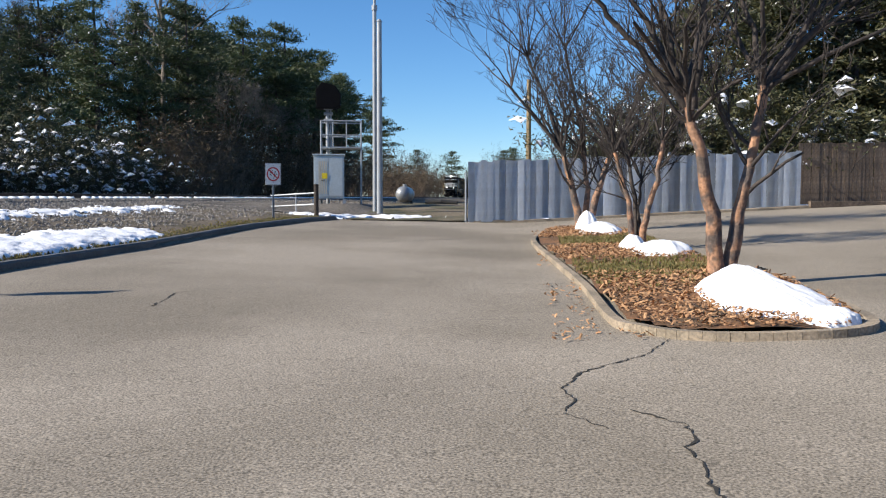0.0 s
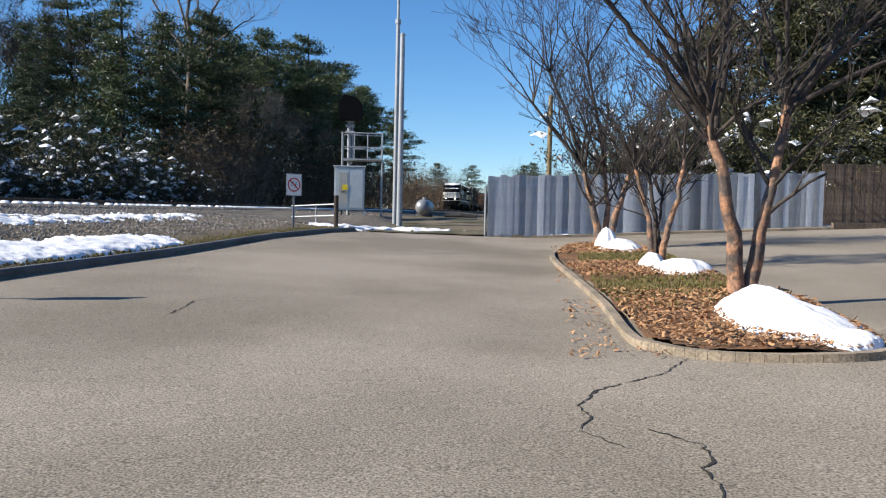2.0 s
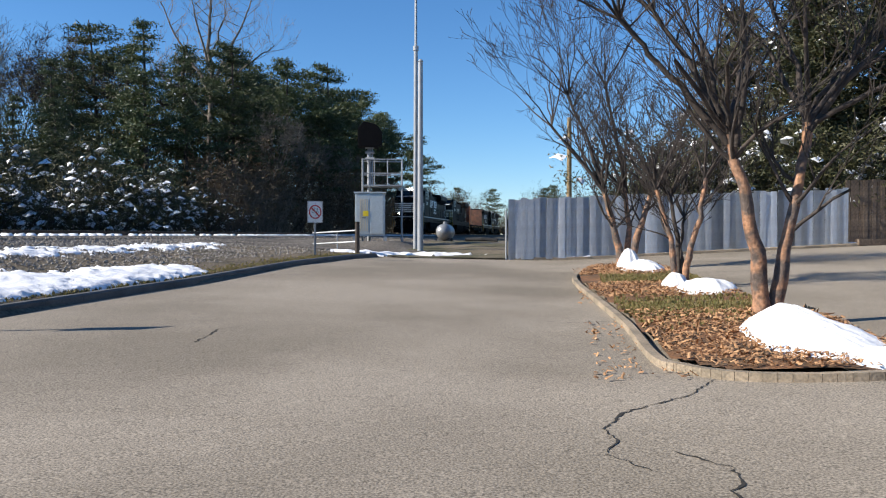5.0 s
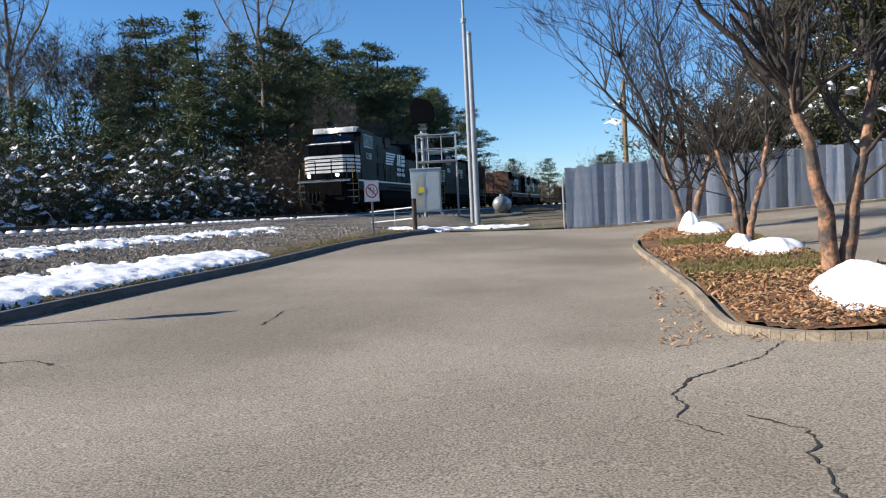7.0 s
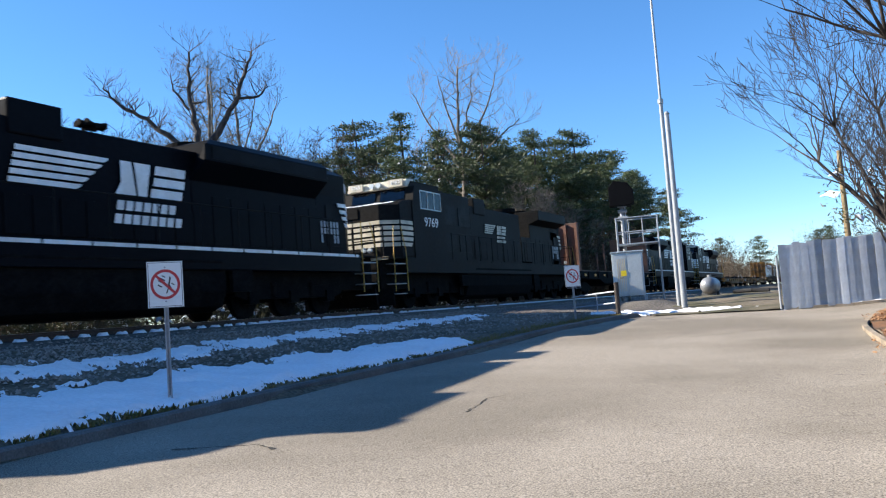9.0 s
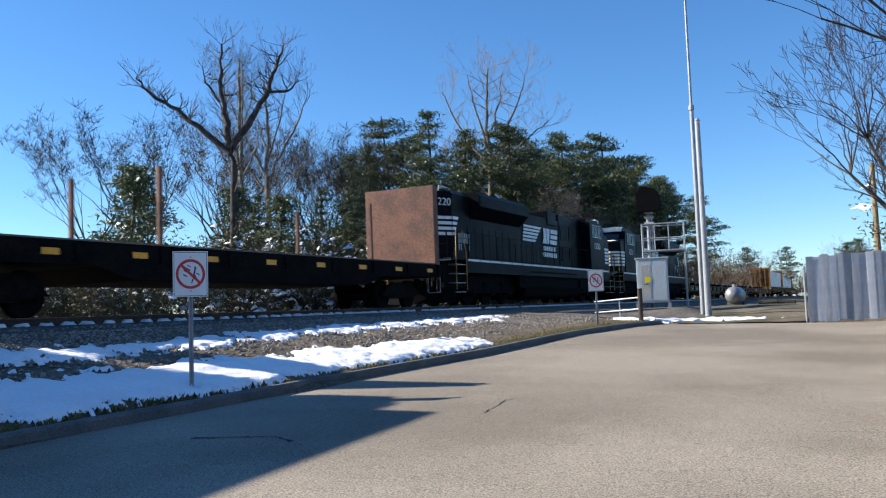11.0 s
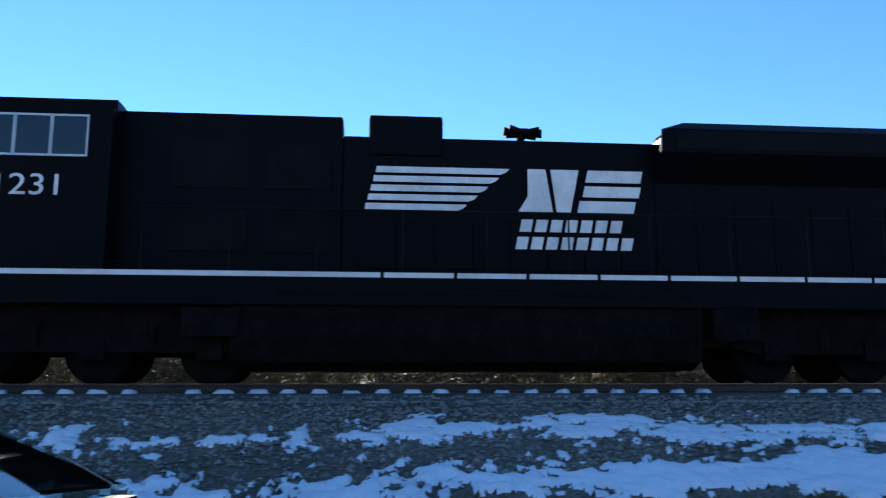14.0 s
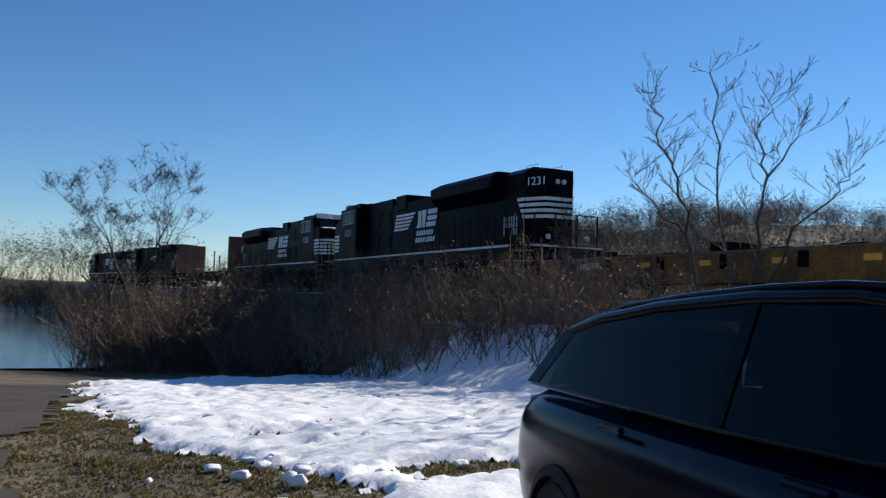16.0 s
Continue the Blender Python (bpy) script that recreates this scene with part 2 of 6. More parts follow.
def boxes(*dims):
    bm = bmesh.new()
    for d in dims:
        box(bm, *d)
    return bm


def rod(bm, a, b, r, r2=None, n=8, caps=True):
    """A round bar from a to b."""
    a, b = Vector(a), Vector(b)
    d = b - a
    q = d.to_track_quat("Z", "Y").to_matrix().to_4x4()
    bmesh.ops.create_cone(bm, cap_ends=caps, segments=n, radius1=r, radius2=r if r2 is None else r2, depth=d.length, matrix=Matrix.Translation((a + b) / 2) @ q)


def bent(bm, pts, r, n=6):
    for a, b in zip(pts, pts[1:]):
        rod(bm, a, b, r, n=n)


def prism(bm, outline, axis, lo, hi):
    """A flat outline of (a, b) pairs drawn out along an axis from lo to hi. x: pairs are y, z; y: x, z; z: x, y."""
    def at(p, h):
        return {"x": (h, p[0], p[1]), "y": (p[0], h, p[1]), "z": (p[0], p[1], h)}[axis]
    A = [bm.verts.new(at(p, lo)) for p in outline]
    B = [bm.verts.new(at(p, hi)) for p in outline]
    bm.faces.new(A), bm.faces.new(B)
    for i in range(len(A)):
        j = (i + 1) % len(A)
        bm.faces.new((A[i], A[j], B[j], B[i]))
    bmesh.ops.recalc_face_normals(bm, faces=bm.faces)


def raw(name, verts, faces, material, parent=None, label="", smooth=False, m=None):
    me = bpy.data.meshes.new(name)
    me.from_pydata([tuple(v) for v in verts], [], faces)
    if smooth:
        me.shade_smooth()
    return link(name, me, material, parent, label, m)


def words(text, size, extrude=0.006):
    """The mesh of a line of text, in the plane x, z, read from -y, centred."""
    cu = bpy.data.curves.new("text", "FONT")
    cu.body, cu.size, cu.extrude, cu.align_x, cu.align_y = text, size, extrude, "CENTER", "CENTER"
    ob = bpy.data.objects.new("text", cu)
    scene.collection.objects.link(ob)
    me = bpy.data.meshes.new_from_object(ob.evaluated_get(bpy.context.evaluated_depsgraph_get()))
    bpy.data.objects.remove(ob)
    return me


def fbm(x, y, s=1.0, k=0.0):
    return noise.fractal(Vector((x / s, y / s, k)), 1.0, 2.0, 4)


# ---- the lie of the land ----
TRACK_X, GRADE = -15.4, 0.007


def rail_z(y):
    return 1.74 + GRADE * max(min(y, 450), -240)


def bend(y):
    """How far the track swings aside on its curve behind the car park."""
    return 0.0009 * max(-20 - y, 0) ** 2


def lot_z(x, y):
    z = 0.12 + (0.035 * y if y > 0 else 0.11 * max(y, -1.6) + 0.035 * min(y + 1.6, 0))
    return z + (-0.016 * x if x < 0 else 0.04 * x)


KERB = [(-30, -8.3), (-8, -8.2), (5, -7.8), (11.2, -7.3), (15.1, -6.9), (20.9, -6.75), (24.2, -6.15), (25.3, -5.6)]


def kerb_x(y):
    return float(np.interp(y, [k[0] for k in KERB], [k[1] for k in KERB]))


def smooth(a, b, x):
    t = min(max((x - a) / (b - a), 0), 1)
    return t * t * (3 - 2 * t)


LAKE_Z = -2.6


def ground_z(x, y):
    top = rail_z(y) - 0.3
    if x < -12.7:
        if x > -18.2:
            return top
        side = top - 0.5 - 0.15 * smooth(-18.2, -30, x)
        return top + (side - top) * smooth(-18.2, -20.5, x) + 0.12 * fbm(x, y, 5)
    kx = kerb_x(y)
    yy = max(min(y, 60), -14)
    low = lot_z(max(min(x, 20), -8), yy)
    if y < -14:
        low -= 0.075 * min(-14 - y, 45)
    if y > 26:
        low = low + (1.45 + 0.002 * y - low) * smooth(26, 36, y)
    if x < kx:
        edge = low + (0.1 if -6 < y < 25.5 else 0.0)
        t = (x - kx) / (-12.7 - kx)
        low = edge + (top - edge) * t
        if -6 < y < 25.5:
            low += 0.05 * fbm(x, y, 1.5) * min(1, 6 * t * (1 - t))
    elif y < -6.5:
        low += 0.07 * fbm(x, y, 1.7)
    if y > 27 or x > 26:
        low += 0.1 * fbm(x, y, 4)
    return low


# ---- ground, car park and kerbs ----
def in_lot(x, y):
    return kerb_x(y) - 0.1 < x < 30 and -7 < y < (25.3 if x < -1.6 else 25.4 + 0.228 * (x + 1.58))


def steps(*runs):
    out = []
    for a, b, d in runs:
        out += list(np.arange(a, b, d))
    return out


def sheet(name, xs, ys, zf, material, keep=None, parent=None, label="", smooth_=True):
    verts = [(x, y, zf(x, y)) for y in ys for x in xs]
    n = len(xs)
    faces = []
    for j in range(len(ys) - 1):
        for i in range(n - 1):
            if keep is None or keep((xs[i] + xs[i + 1]) / 2, (ys[j] + ys[j + 1]) / 2):
                a = j * n + i
                faces.append((a, a + 1, a + n + 1, a + n))
    return raw(name, verts, faces, material, parent, label, smooth_)


def land_z(x, y):
    z = ground_z(x - bend(y), y) - (0.12 if in_lot(x, y) else 0)
    if y < -105:
        z += min((-105 - y) * 0.05, 0.8)
    if x > 30:
        z = z + (3 - z) * smooth(30, 90, x) if y > -30 else z
    return z


gx = steps((-900, -200, 100), (-200, -60, 14), (-60, -24, 3), (-24, 8, 0.5), (8, 32, 2), (32, 120, 11), (120, 901, 110))
gy = steps((-900, -200, 100), (-200, -60, 12), (-60, -30, 2), (-30, 30, 0.5), (30, 60, 2), (60, 200, 10), (200, 901, 100))
ground = sheet("ground", gx, gy, land_z, "ground")
tagged(ground, "brown winter ground with thin grass beside the railway", "ground", kind="structure")

ys = steps((-7, 28.6, 0.5))
lot_v, lot_f, cols = [], [], 70
for y in ys:
    x0 = kerb_x(y)
    for i in range(cols):
        x = x0 + (30 - x0) * (i / (cols - 1)) ** 1.3
        lot_v.append((x, y, lot_z(x, y) + 0.012 * fbm(x, y, 6)))
for j in range(len(ys) - 1):
    for i in range(cols - 1):
        a = j * cols + i
        q = (a, a + 1, a + cols + 1, a + cols)
        if all(in_lot(lot_v[k][0] + 0.02, lot_v[k][1] - 0.45) for k in q):
            lot_f.append(q)
lot = raw("car_park_surface", lot_v, lot_f, "asphalt", smooth=True)
tagged(lot, "worn tan-grey asphalt of an empty car park", "asphalt", kind="structure")
path = sheet("footpath", steps((-0.2, 7, 0.2)), steps((-27, -6.4, 0.3)), lambda x, y: ground_z(x, y) + 0.04, "patch",
             lambda x, y: x > 1.1 + 0.045 * y + 0.15 * math.sin(y * 0.9) + 0.25 * fbm(x, y, 0.8) and x < 6)
tagged(path, "broken asphalt path running down beside the grass", "path", kind="structure")


def lot_top(x, y):
    return lot_z(x, y) + 0.012 * fbm(x, y, 6)


# cracks and worn streaks
def crack(pts, w):
    v, f = [], []
    line = []
    for (x0, y0), (x1, y1) in zip(pts, pts[1:]):
        k = max(2, int(math.hypot(x1 - x0, y1 - y0) / 0.05))
        for i in range(k):
            t = i / k
            line.append((x0 + (x1 - x0) * t + 0.035 * fbm(x0 + t * 9, y0, 0.7), y0 + (y1 - y0) * t + 0.035 * fbm(x0, y0 + t * 9, 0.7, 3)))
    for i, (x, y) in enumerate(line):
        x2, y2 = line[min(i + 1, len(line) - 1)]
        x1, y1 = line[max(i - 1, 0)]
        d = math.hypot(x2 - x1, y2 - y1) or 1
        ww = w * (0.12 + 1.15 * abs(fbm(x, y, 0.16, 7)))
        nx, ny = -(y2 - y1) / d * ww, (x2 - x1) / d * ww
        v += [(x + nx, y + ny, lot_top(x + nx, y + ny) + 0.005), (x - nx, y - ny, lot_top(x - nx, y - ny) + 0.005)]
    f = [(2 * i, 2 * i + 1, 2 * i + 3, 2 * i + 2) for i in range(len(line) - 1)]
    return v, f


for pts, w in (([(1.29, 7.33), (1.0, 6.75), (0.46, 6.22), (0.29, 5.73), (0.36, 5.45), (0.26, 5.13)], 0.022),
               ([(0.26, 5.13), (0.38, 5.0), (0.53, 4.77)], 0.01), ([(0.26, 5.13), (0.1, 5.1)], 0.008),
               ([(0.66, 5.2), (0.85, 5.0), (0.95, 4.9), (0.97, 4.7), (0.9, 4.45), (0.89, 3.82), (1.0, 3.2), (0.95, 2.4), (1.15, 1.4)], 0.02),
               ([(-3.98, 8.69), (-4.0, 9.1), (-4.11, 9.66), (-3.9, 10.0)], 0.02), ([(-1.2, 19.0), (-2.2, 18.2), (-3.0, 17.6)], 0.03),
               ([(-6.9, 17.9), (-2, 18.6), (0.2, 18.9), (5, 19.4)], 0.018), ([(0.9, 11.3), (0.2, 11.2), (-0.3, 11.4)], 0.012),
               ([(-6.2, 6.5), (-5.4, 6.8), (-5.0, 6.6)], 0.025), ([(0.3, 8.5), (-0.6, 8.4)], 0.008), ([(-1.3, 7.5), (-1.5, 7.6)], 0.012)):
    v, f = crack(pts, w)
    tagged(raw("crack", v, f, "crack"), "dark ragged crack in the asphalt", "crack", "cracks in the asphalt", kind="structure")

def ribbon(pts, width, height, zf, name, material, label, seg=1.0):
    """A kerb along a line, in stones one to two metres long."""
    root = thing(name, Matrix(), label, "kerb", kind="structure")
    line = []
    for (x0, y0), (x1, y1) in zip(pts, pts[1:]):
        k = max(1, round(math.hypot(x1 - x0, y1 - y0) / seg))
        line += [(x0 + (x1 - x0) * i / k, y0 + (y1 - y0) * i / k) for i in range(k)]
    line.append(pts[-1])
    loop = math.hypot(line[0][0] - line[-1][0], line[0][1] - line[-1][1]) < 0.01
    side = []
    for i, (x, y) in enumerate(line):
        a = line[i - 1] if i else (line[-2] if loop else line[0])
        b = line[i + 1] if i < len(line) - 1 else (line[1] if loop else line[-1])
        d = math.hypot(b[0] - a[0], b[1] - a[1])
        side.append((-(b[1] - a[1]) / d * width, (b[0] - a[0]) / d * width))
    for i in range(len(line) - 1):
        (x0, y0), (x1, y1) = line[i], line[i + 1]
        d = math.hypot(x1 - x0, y1 - y0)
        ux, uy, g = (x1 - x0) / d, (y1 - y0) / d, 0.002
        bm = bmesh.new()
        ring = []
        for x, y, (nx, ny) in ((x0 + ux * g, y0 + uy * g, side[i]), (x1 - ux * g, y1 - uy * g, side[i + 1])):
            zb, zt = zf(x, y) - 0.15, zf(x, y) + height + 0.006 * fbm(x, y, 0.7)
            ring.append([bm.verts.new(p) for p in ((x, y, zb), (x + nx * 0.12, y + ny * 0.12, zt - 0.03), (x + nx * 0.35, y + ny * 0.35, zt), (x + nx, y + ny, zt), (x + nx, y + ny, zb))])
        for i in range(4):
            bm.faces.new((ring[0][i], ring[0][i + 1], ring[1][i + 1], ring[1][i]))
        bm.faces.new(ring[0]), bm.faces.new(ring[1])
        bmesh.ops.recalc_face_normals(bm, faces=bm.faces)
        part("kerb_stone", bm, material, root)
    return root


ribbon([(kerb_x(y), y) for y in (-8, -2, 3, 5, 8, 11.2, 13, 15.1, 18, 20.9, 22.5, 24.2, 25.3)], 0.17, 0.13, lot_z, "kerb", "kerb", "long dark weathered concrete kerb edging the car park", 1.5)
ribbon([(14, 29.05), (8.8, 27.75), (-1.5, 25.45)], -0.15, 0.1, lot_z, "kerb", "kerb2", "low concrete kerb at the foot of the fence", 1.8)


# ---- snow, in sheets with ragged edges ----
def snow(name, x0, x1, y0, y1, d, mask, thick, zf, label, group=""):
    """Snow lies wherever mask(x, y) is above zero, thickening inwards."""
    xs, yy = list(np.arange(x0, x1 + d, d)), list(np.arange(y0, y1 + d, d))
    n = len(xs)
    val = [[mask(x, y) for x in xs] for y in yy]
    verts, faces, used = [], [], {}

    def vert(i, j):
        if (i, j) not in used:
            x, y, v = xs[i] + 0.3 * d * fbm(xs[i], yy[j], 0.3), yy[j] + 0.3 * d * fbm(xs[i], yy[j], 0.3, 5), val[j][i]
            used[i, j] = len(verts)
            verts.append((x, y, zf(x, y) - 0.02 + (thick * min(1, 0.35 + v * 2.2) + 0.02 + 0.4 * thick * fbm(x, y, 0.3) if v > 0 else 0)))
        return used[i, j]
    for j in range(len(yy) - 1):
        for i in range(n - 1):
            c = (val[j][i], val[j][i + 1], val[j + 1][i], val[j + 1][i + 1])
            if sum(q > 0 for q in c) >= 2:
                faces.append((vert(i, j), vert(i + 1, j), vert(i + 1, j + 1), vert(i, j + 1)))
    ob = raw(name, verts, faces, "snow", smooth=True)
    return tagged(ob, label, "snow", group, kind="stuff")


def rough2(x, y, k=0.0):
    return 0.45 * fbm(x, y, 1.1, k) + 0.42 * fbm(x, y, 0.32, k + 4) + 0.36 * fbm(x, y, 0.14, k + 8) + 0.22 * fbm(x, y, 0.08, k + 12)


def upper_band(x, y):
    fade = smooth(27, 23, y)
    lo, hi = -11.75 + 0.02 * y, -10.35 + 0.025 * y
    m = min(x - lo, hi - x)
    return (m * 0.8 + (0.95 + 0.5 * smooth(9, 2, y)) * rough2(x, y, 1) - 0.28 - 0.3 * smooth(3, -4, y)) * fade + (fade - 1)


def lower_band(x, y):
    kx = kerb_x(y)
    if x > kx - 0.24:
        return -1
    lo, hi = kx - 2.1 + 0.09 * max(y - 8, 0), kx - 0.26
    m = min(x - lo, hi - x)
    end = smooth(19.5, 15.5, y)
    return (m * 0.95 + (0.7 + 0.7 * smooth(9, 2, y)) * rough2(x, y, 2) - 0.62 * smooth(6.5, 1.5, y) - 0.05 * smooth(3, -5, y)) * end + (end - 1)


snow("snow_bank", -12.2, -9.2, -12, 27, 0.055, upper_band, 0.06, ground_z, "broken band of old snow along the ballast slope", "snow on the bank")
snow("snow_bank", -10.6, -6.4, -12, 20, 0.058, lower_band, 0.07, ground_z, "band of old snow lying behind the kerb", "snow on the bank")
snow("snow_bank", -7.2, -2.5, 24.6, 29.5, 0.1, lambda x, y: 0.55 - abs(y - 26.4 - 0.25 * (x + 5)) * 0.9 - 0.12 * abs(x + 5) + 0.5 * rough2(x, y, 6) - 0.1, 0.12, lambda x, y: max(ground_z(x, y), lot_z(x, y)), "ploughed heap of snow at the end of the car park", "snow on the bank")
snow("snow_patch", 8.6, 24, 27.6, 33, 0.2, lambda x, y: 0.5 - abs(y - 29.2 - 0.2 * (x - 9)) * 0.9 + 0.7 * rough2(x, y, 9), 0.1, lambda x, y: max(ground_z(x, y), lot_z(x, y)), "thin snow lying along the timber fence")
snow("snow_patch", -1.2, 9.4, 25.0, 28.6, 0.08, lambda x, y: 0.1 - abs(y - 25.55 - 0.228 * (x + 1.58)) + 0.14 * rough2(x, y, 3) - 0.07, 0.05, lambda x, y: lot_z(x, y) + 0.1, "scraps of snow at the foot of the fence")


def turned(x, y, a=3.2):
    """The lie of the snow slope, seen in the axes in which its outline is given."""
    c, d = math.cos(radians(a)), math.sin(radians(a))
    return x * c - (y + 0.6) * d, x * d + (y + 0.6) * c - 0.6


def field(x, y):
    x, y = turned(x, y)
    edge = min(x + 11.5, (0.3 - 0.06 * (y + 15) if y < -15 else 0.3 - 0.27 * (y + 15)) - x + 0.25 * math.sin(y), -6.9 - y, y + 29)
    gap = 0.9 * smooth(1.6, 0.0, math.hypot((x + 0.2) / 1.5, (y + 8.6) / 1.7)) + 0.7 * smooth(1.2, 0.0, math.hypot((x + 3.3) / 1.2, (y + 8.9) / 0.7)) + 0.55 * smooth(1.0, 0, math.hypot((x + 5.4) / 2.2, (y + 17.2) / 0.6))
    return min(0.45 * edge, 0.26) + 0.6 * rough2(x, y, 12) - gap


snow("snow_field", -11.5, 1.6, -29, -6.6, 0.11, lambda x, y: min(field(x, y), 0.8), 0.11, ground_z, "trampled snow lying over the grass slope")
random.seed(11)
snow("snow_ground", -40, -18.6, 18, 60, 0.5, lambda x, y: 0.02 + 0.9 * rough2(x, y, 21), 0.08, ground_z, "patchy snow under the trees across the railway")
bm = bmesh.new()
for i in range(44):
    x, y = random.uniform(-7, -0.5), random.uniform(-15, -7.4)
    if random.random() < 0.5:
        x, y = -1.6 + random.gauss(0, 0.7), -9.6 + random.gauss(0, 0.9)
    x, y = turned(x, y, -3.2)
    r = random.uniform(0.025, 0.085)
    bmesh.ops.create_icosphere(bm, subdivisions=2, radius=r, matrix=Matrix.Translation((x, y, ground_z(x, y) + 0.05)) @ Matrix.Diagonal((random.uniform(1, 1.7), random.uniform(0.7, 1.1), random.uniform(0.5, 0.9), 1)))
for v in bm.verts:
    v.co += Vector((fbm(v.co.x, v.co.y, 0.1), fbm(v.co.x, v.co.y, 0.1, 3), fbm(v.co.z, v.co.y, 0.1, 6))) * 0.045
tagged(part("snow_lumps", bm, "snow", smooth=True), "loose lumps of kicked-up snow", "snow", kind="stuff")

# grass
random.seed(3)


def tufts(name, count, place, h, material, label):
    v, f = [], []
    for i in range(count):
        x, y, z = place()
        for k in range(4):
            a, hh = random.uniform(0, 6.28), h * random.uniform(0.5, 1.3)
            dx, dy = math.cos(a) * 0.012, math.sin(a) * 0.012
            lx, ly = random.gauss(0, 0.35) * hh, random.gauss(0, 0.35) * hh
            b = len(v)
            v += [(x + dx * 1.5, y + dy * 1.5, z - 0.02), (x - dx * 1.5, y - dy * 1.5, z - 0.02), (x + lx, y + ly, z + hh)]
            f.append((b, b + 1, b + 2))
    return tagged(raw(name, v, f, material), label, "grass", kind="stuff")


def verge():
    y = random.uniform(-8, 25)
    x = kerb_x(y) - 0.2 - abs(random.gauss(0, 0.25))
    return x, y, ground_z(x, y)


def slope():
    while True:
        x, y = random.uniform(-8, 1.6), random.uniform(-20, -6.8)
        if field(x, y) < 0.05:
            return x, y, ground_z(x, y)


M["grassblade"] = leafy("grass_blade", (0.115, 0.125, 0.03), (0.24, 0.17, 0.075))
tufts("verge_grass", 5000, verge, 0.032, "grassblade", "thin green and yellow grass behind the kerb")
tufts("slope_grass", 11000, slope, 0.04, "grassblade", "short wet grass showing through the snow")

# ---- the railway ----
track = thing("railway_track", Matrix(), "single railway track on stone ballast with snow on the sleeper ends", "railway", kind="structure")
yy = steps((-240, -24, 4), (-24, 60, 1), (60, 451, 9))
sec = [(-18.6, -0.75), (-17.4, -0.2), (-16.9, -0.16), (-13.9, -0.16), (-13.3, -0.22), (-11.9, -0.72)]
v, f = [], []
for y in yy:
    for x, dz in sec:
        v.append((x + bend(y), y, rail_z(y) + dz))
n = len(sec)
for j in range(len(yy) - 1):
    for i in range(n - 1):
        a = j * n + i
        f.append((a, a + 1, a + n + 1, a + n))
raw("ballast_bed", v, f, "ballast", track)
prof = [(-0.075, -0.17), (0.075, -0.17), (0.075, -0.15), (0.012, -0.13), (0.012, -0.045), (0.036, -0.035), (0.036, -0.004), (-0.036, -0.004), (-0.036, -0.035), (-0.012, -0.045), (-0.012, -0.13), (-0.075, -0.15)]
slant = Matrix.Translation((0, 0, rail_z(0))) @ pose(0, 0, 0, math.degrees(math.atan(GRADE)))
for sx in (-0.755, 0.755):
    bm = bmesh.new()
    prism(bm, [(TRACK_X + sx + a, b) for a, b in prof], "y", -24, 450)
    curve = [-24 - 6 * k for k in range(37)]
    for y1, y0 in zip(curve, curve[1:]):
        ring = [[bm.verts.new((TRACK_X + sx + a + bend(y), y, b)) for a, b in prof] for y in (y0, y1)]
        for i in range(len(prof)):
            bm.faces.new((ring[0][i], ring[0][i - 1], ring[1][i - 1], ring[1][i]))
    r = part("rail", bm, "rail", track, m=slant)
    bm = boxes((TRACK_X + sx - 0.033, TRACK_X + sx + 0.033, -24, 450, -0.0035, 0.0))
    part("rail_head", bm, "railtop", r, "polished running surface")
tie_me = bpy.data.meshes.new("tie")
bm = boxes((-1.3, 1.3, -0.115, 0.115, -0.2, 0.0))
bmesh.ops.bevel(bm, geom=list(bm.edges), offset=0.012, segments=1, affect="EDGES")
bm.to_mesh(tie_me), bm.free()
tie_me.materials.append(M["tie"])
random.seed(8)
far_ties = []
sv, sf = [], []
for i in range(-330, 700):
    y = i * 0.5 + random.uniform(-0.03, 0.03)
    if -60 < y < 88:
        ob = new("tie", tie_me)
        ob.parent = track
        ob.matrix_basis = pose(TRACK_X + bend(y) + random.uniform(-0.04, 0.04), y, rail_z(y) - 0.155, 0, 0, random.uniform(-1, 1))
    else:
        far_ties.append((TRACK_X + bend(y) - 1.3, TRACK_X + bend(y) + 1.3, y - 0.115, y + 0.115, rail_z(y) - 0.34, rail_z(y) - 0.155))
    # snow on the sleeper's near end
    if -70 < y < 95 and random.random() < 0.93:
        w, ln = random.uniform(0.1, 0.16), random.uniform(0.2, 0.36)
        cx, b = TRACK_X + bend(y) + 1.32 - ln / 2, len(sv)
        for a in range(10):
            t = a * 0.628
            sv.append((cx + ln * (0.6 + 0.1 * random.random()) * math.cos(t), y + w * (1.1 + 0.3 * random.random()) * math.sin(t), rail_z(y) - 0.18))
        for a in range(10):
            t = a * 0.628
            sv.append((cx + ln * 0.45 * math.cos(t), y + w * 0.8 * math.sin(t), rail_z(y) - 0.155 + random.uniform(0.03, 0.07)))
        sf += [(b + a, b + (a + 1) % 10, b + 10 + (a + 1) % 10, b + 10 + a) for a in range(10)] + [tuple(b + 10 + a for a in range(10))]
tagged(raw("snow_on_ties", sv, sf, "snow", track, smooth=True), kind="stuff")
if far_ties:
    tagged(part("far_ties", boxes(*far_ties), "tie", track), kind="stuff")

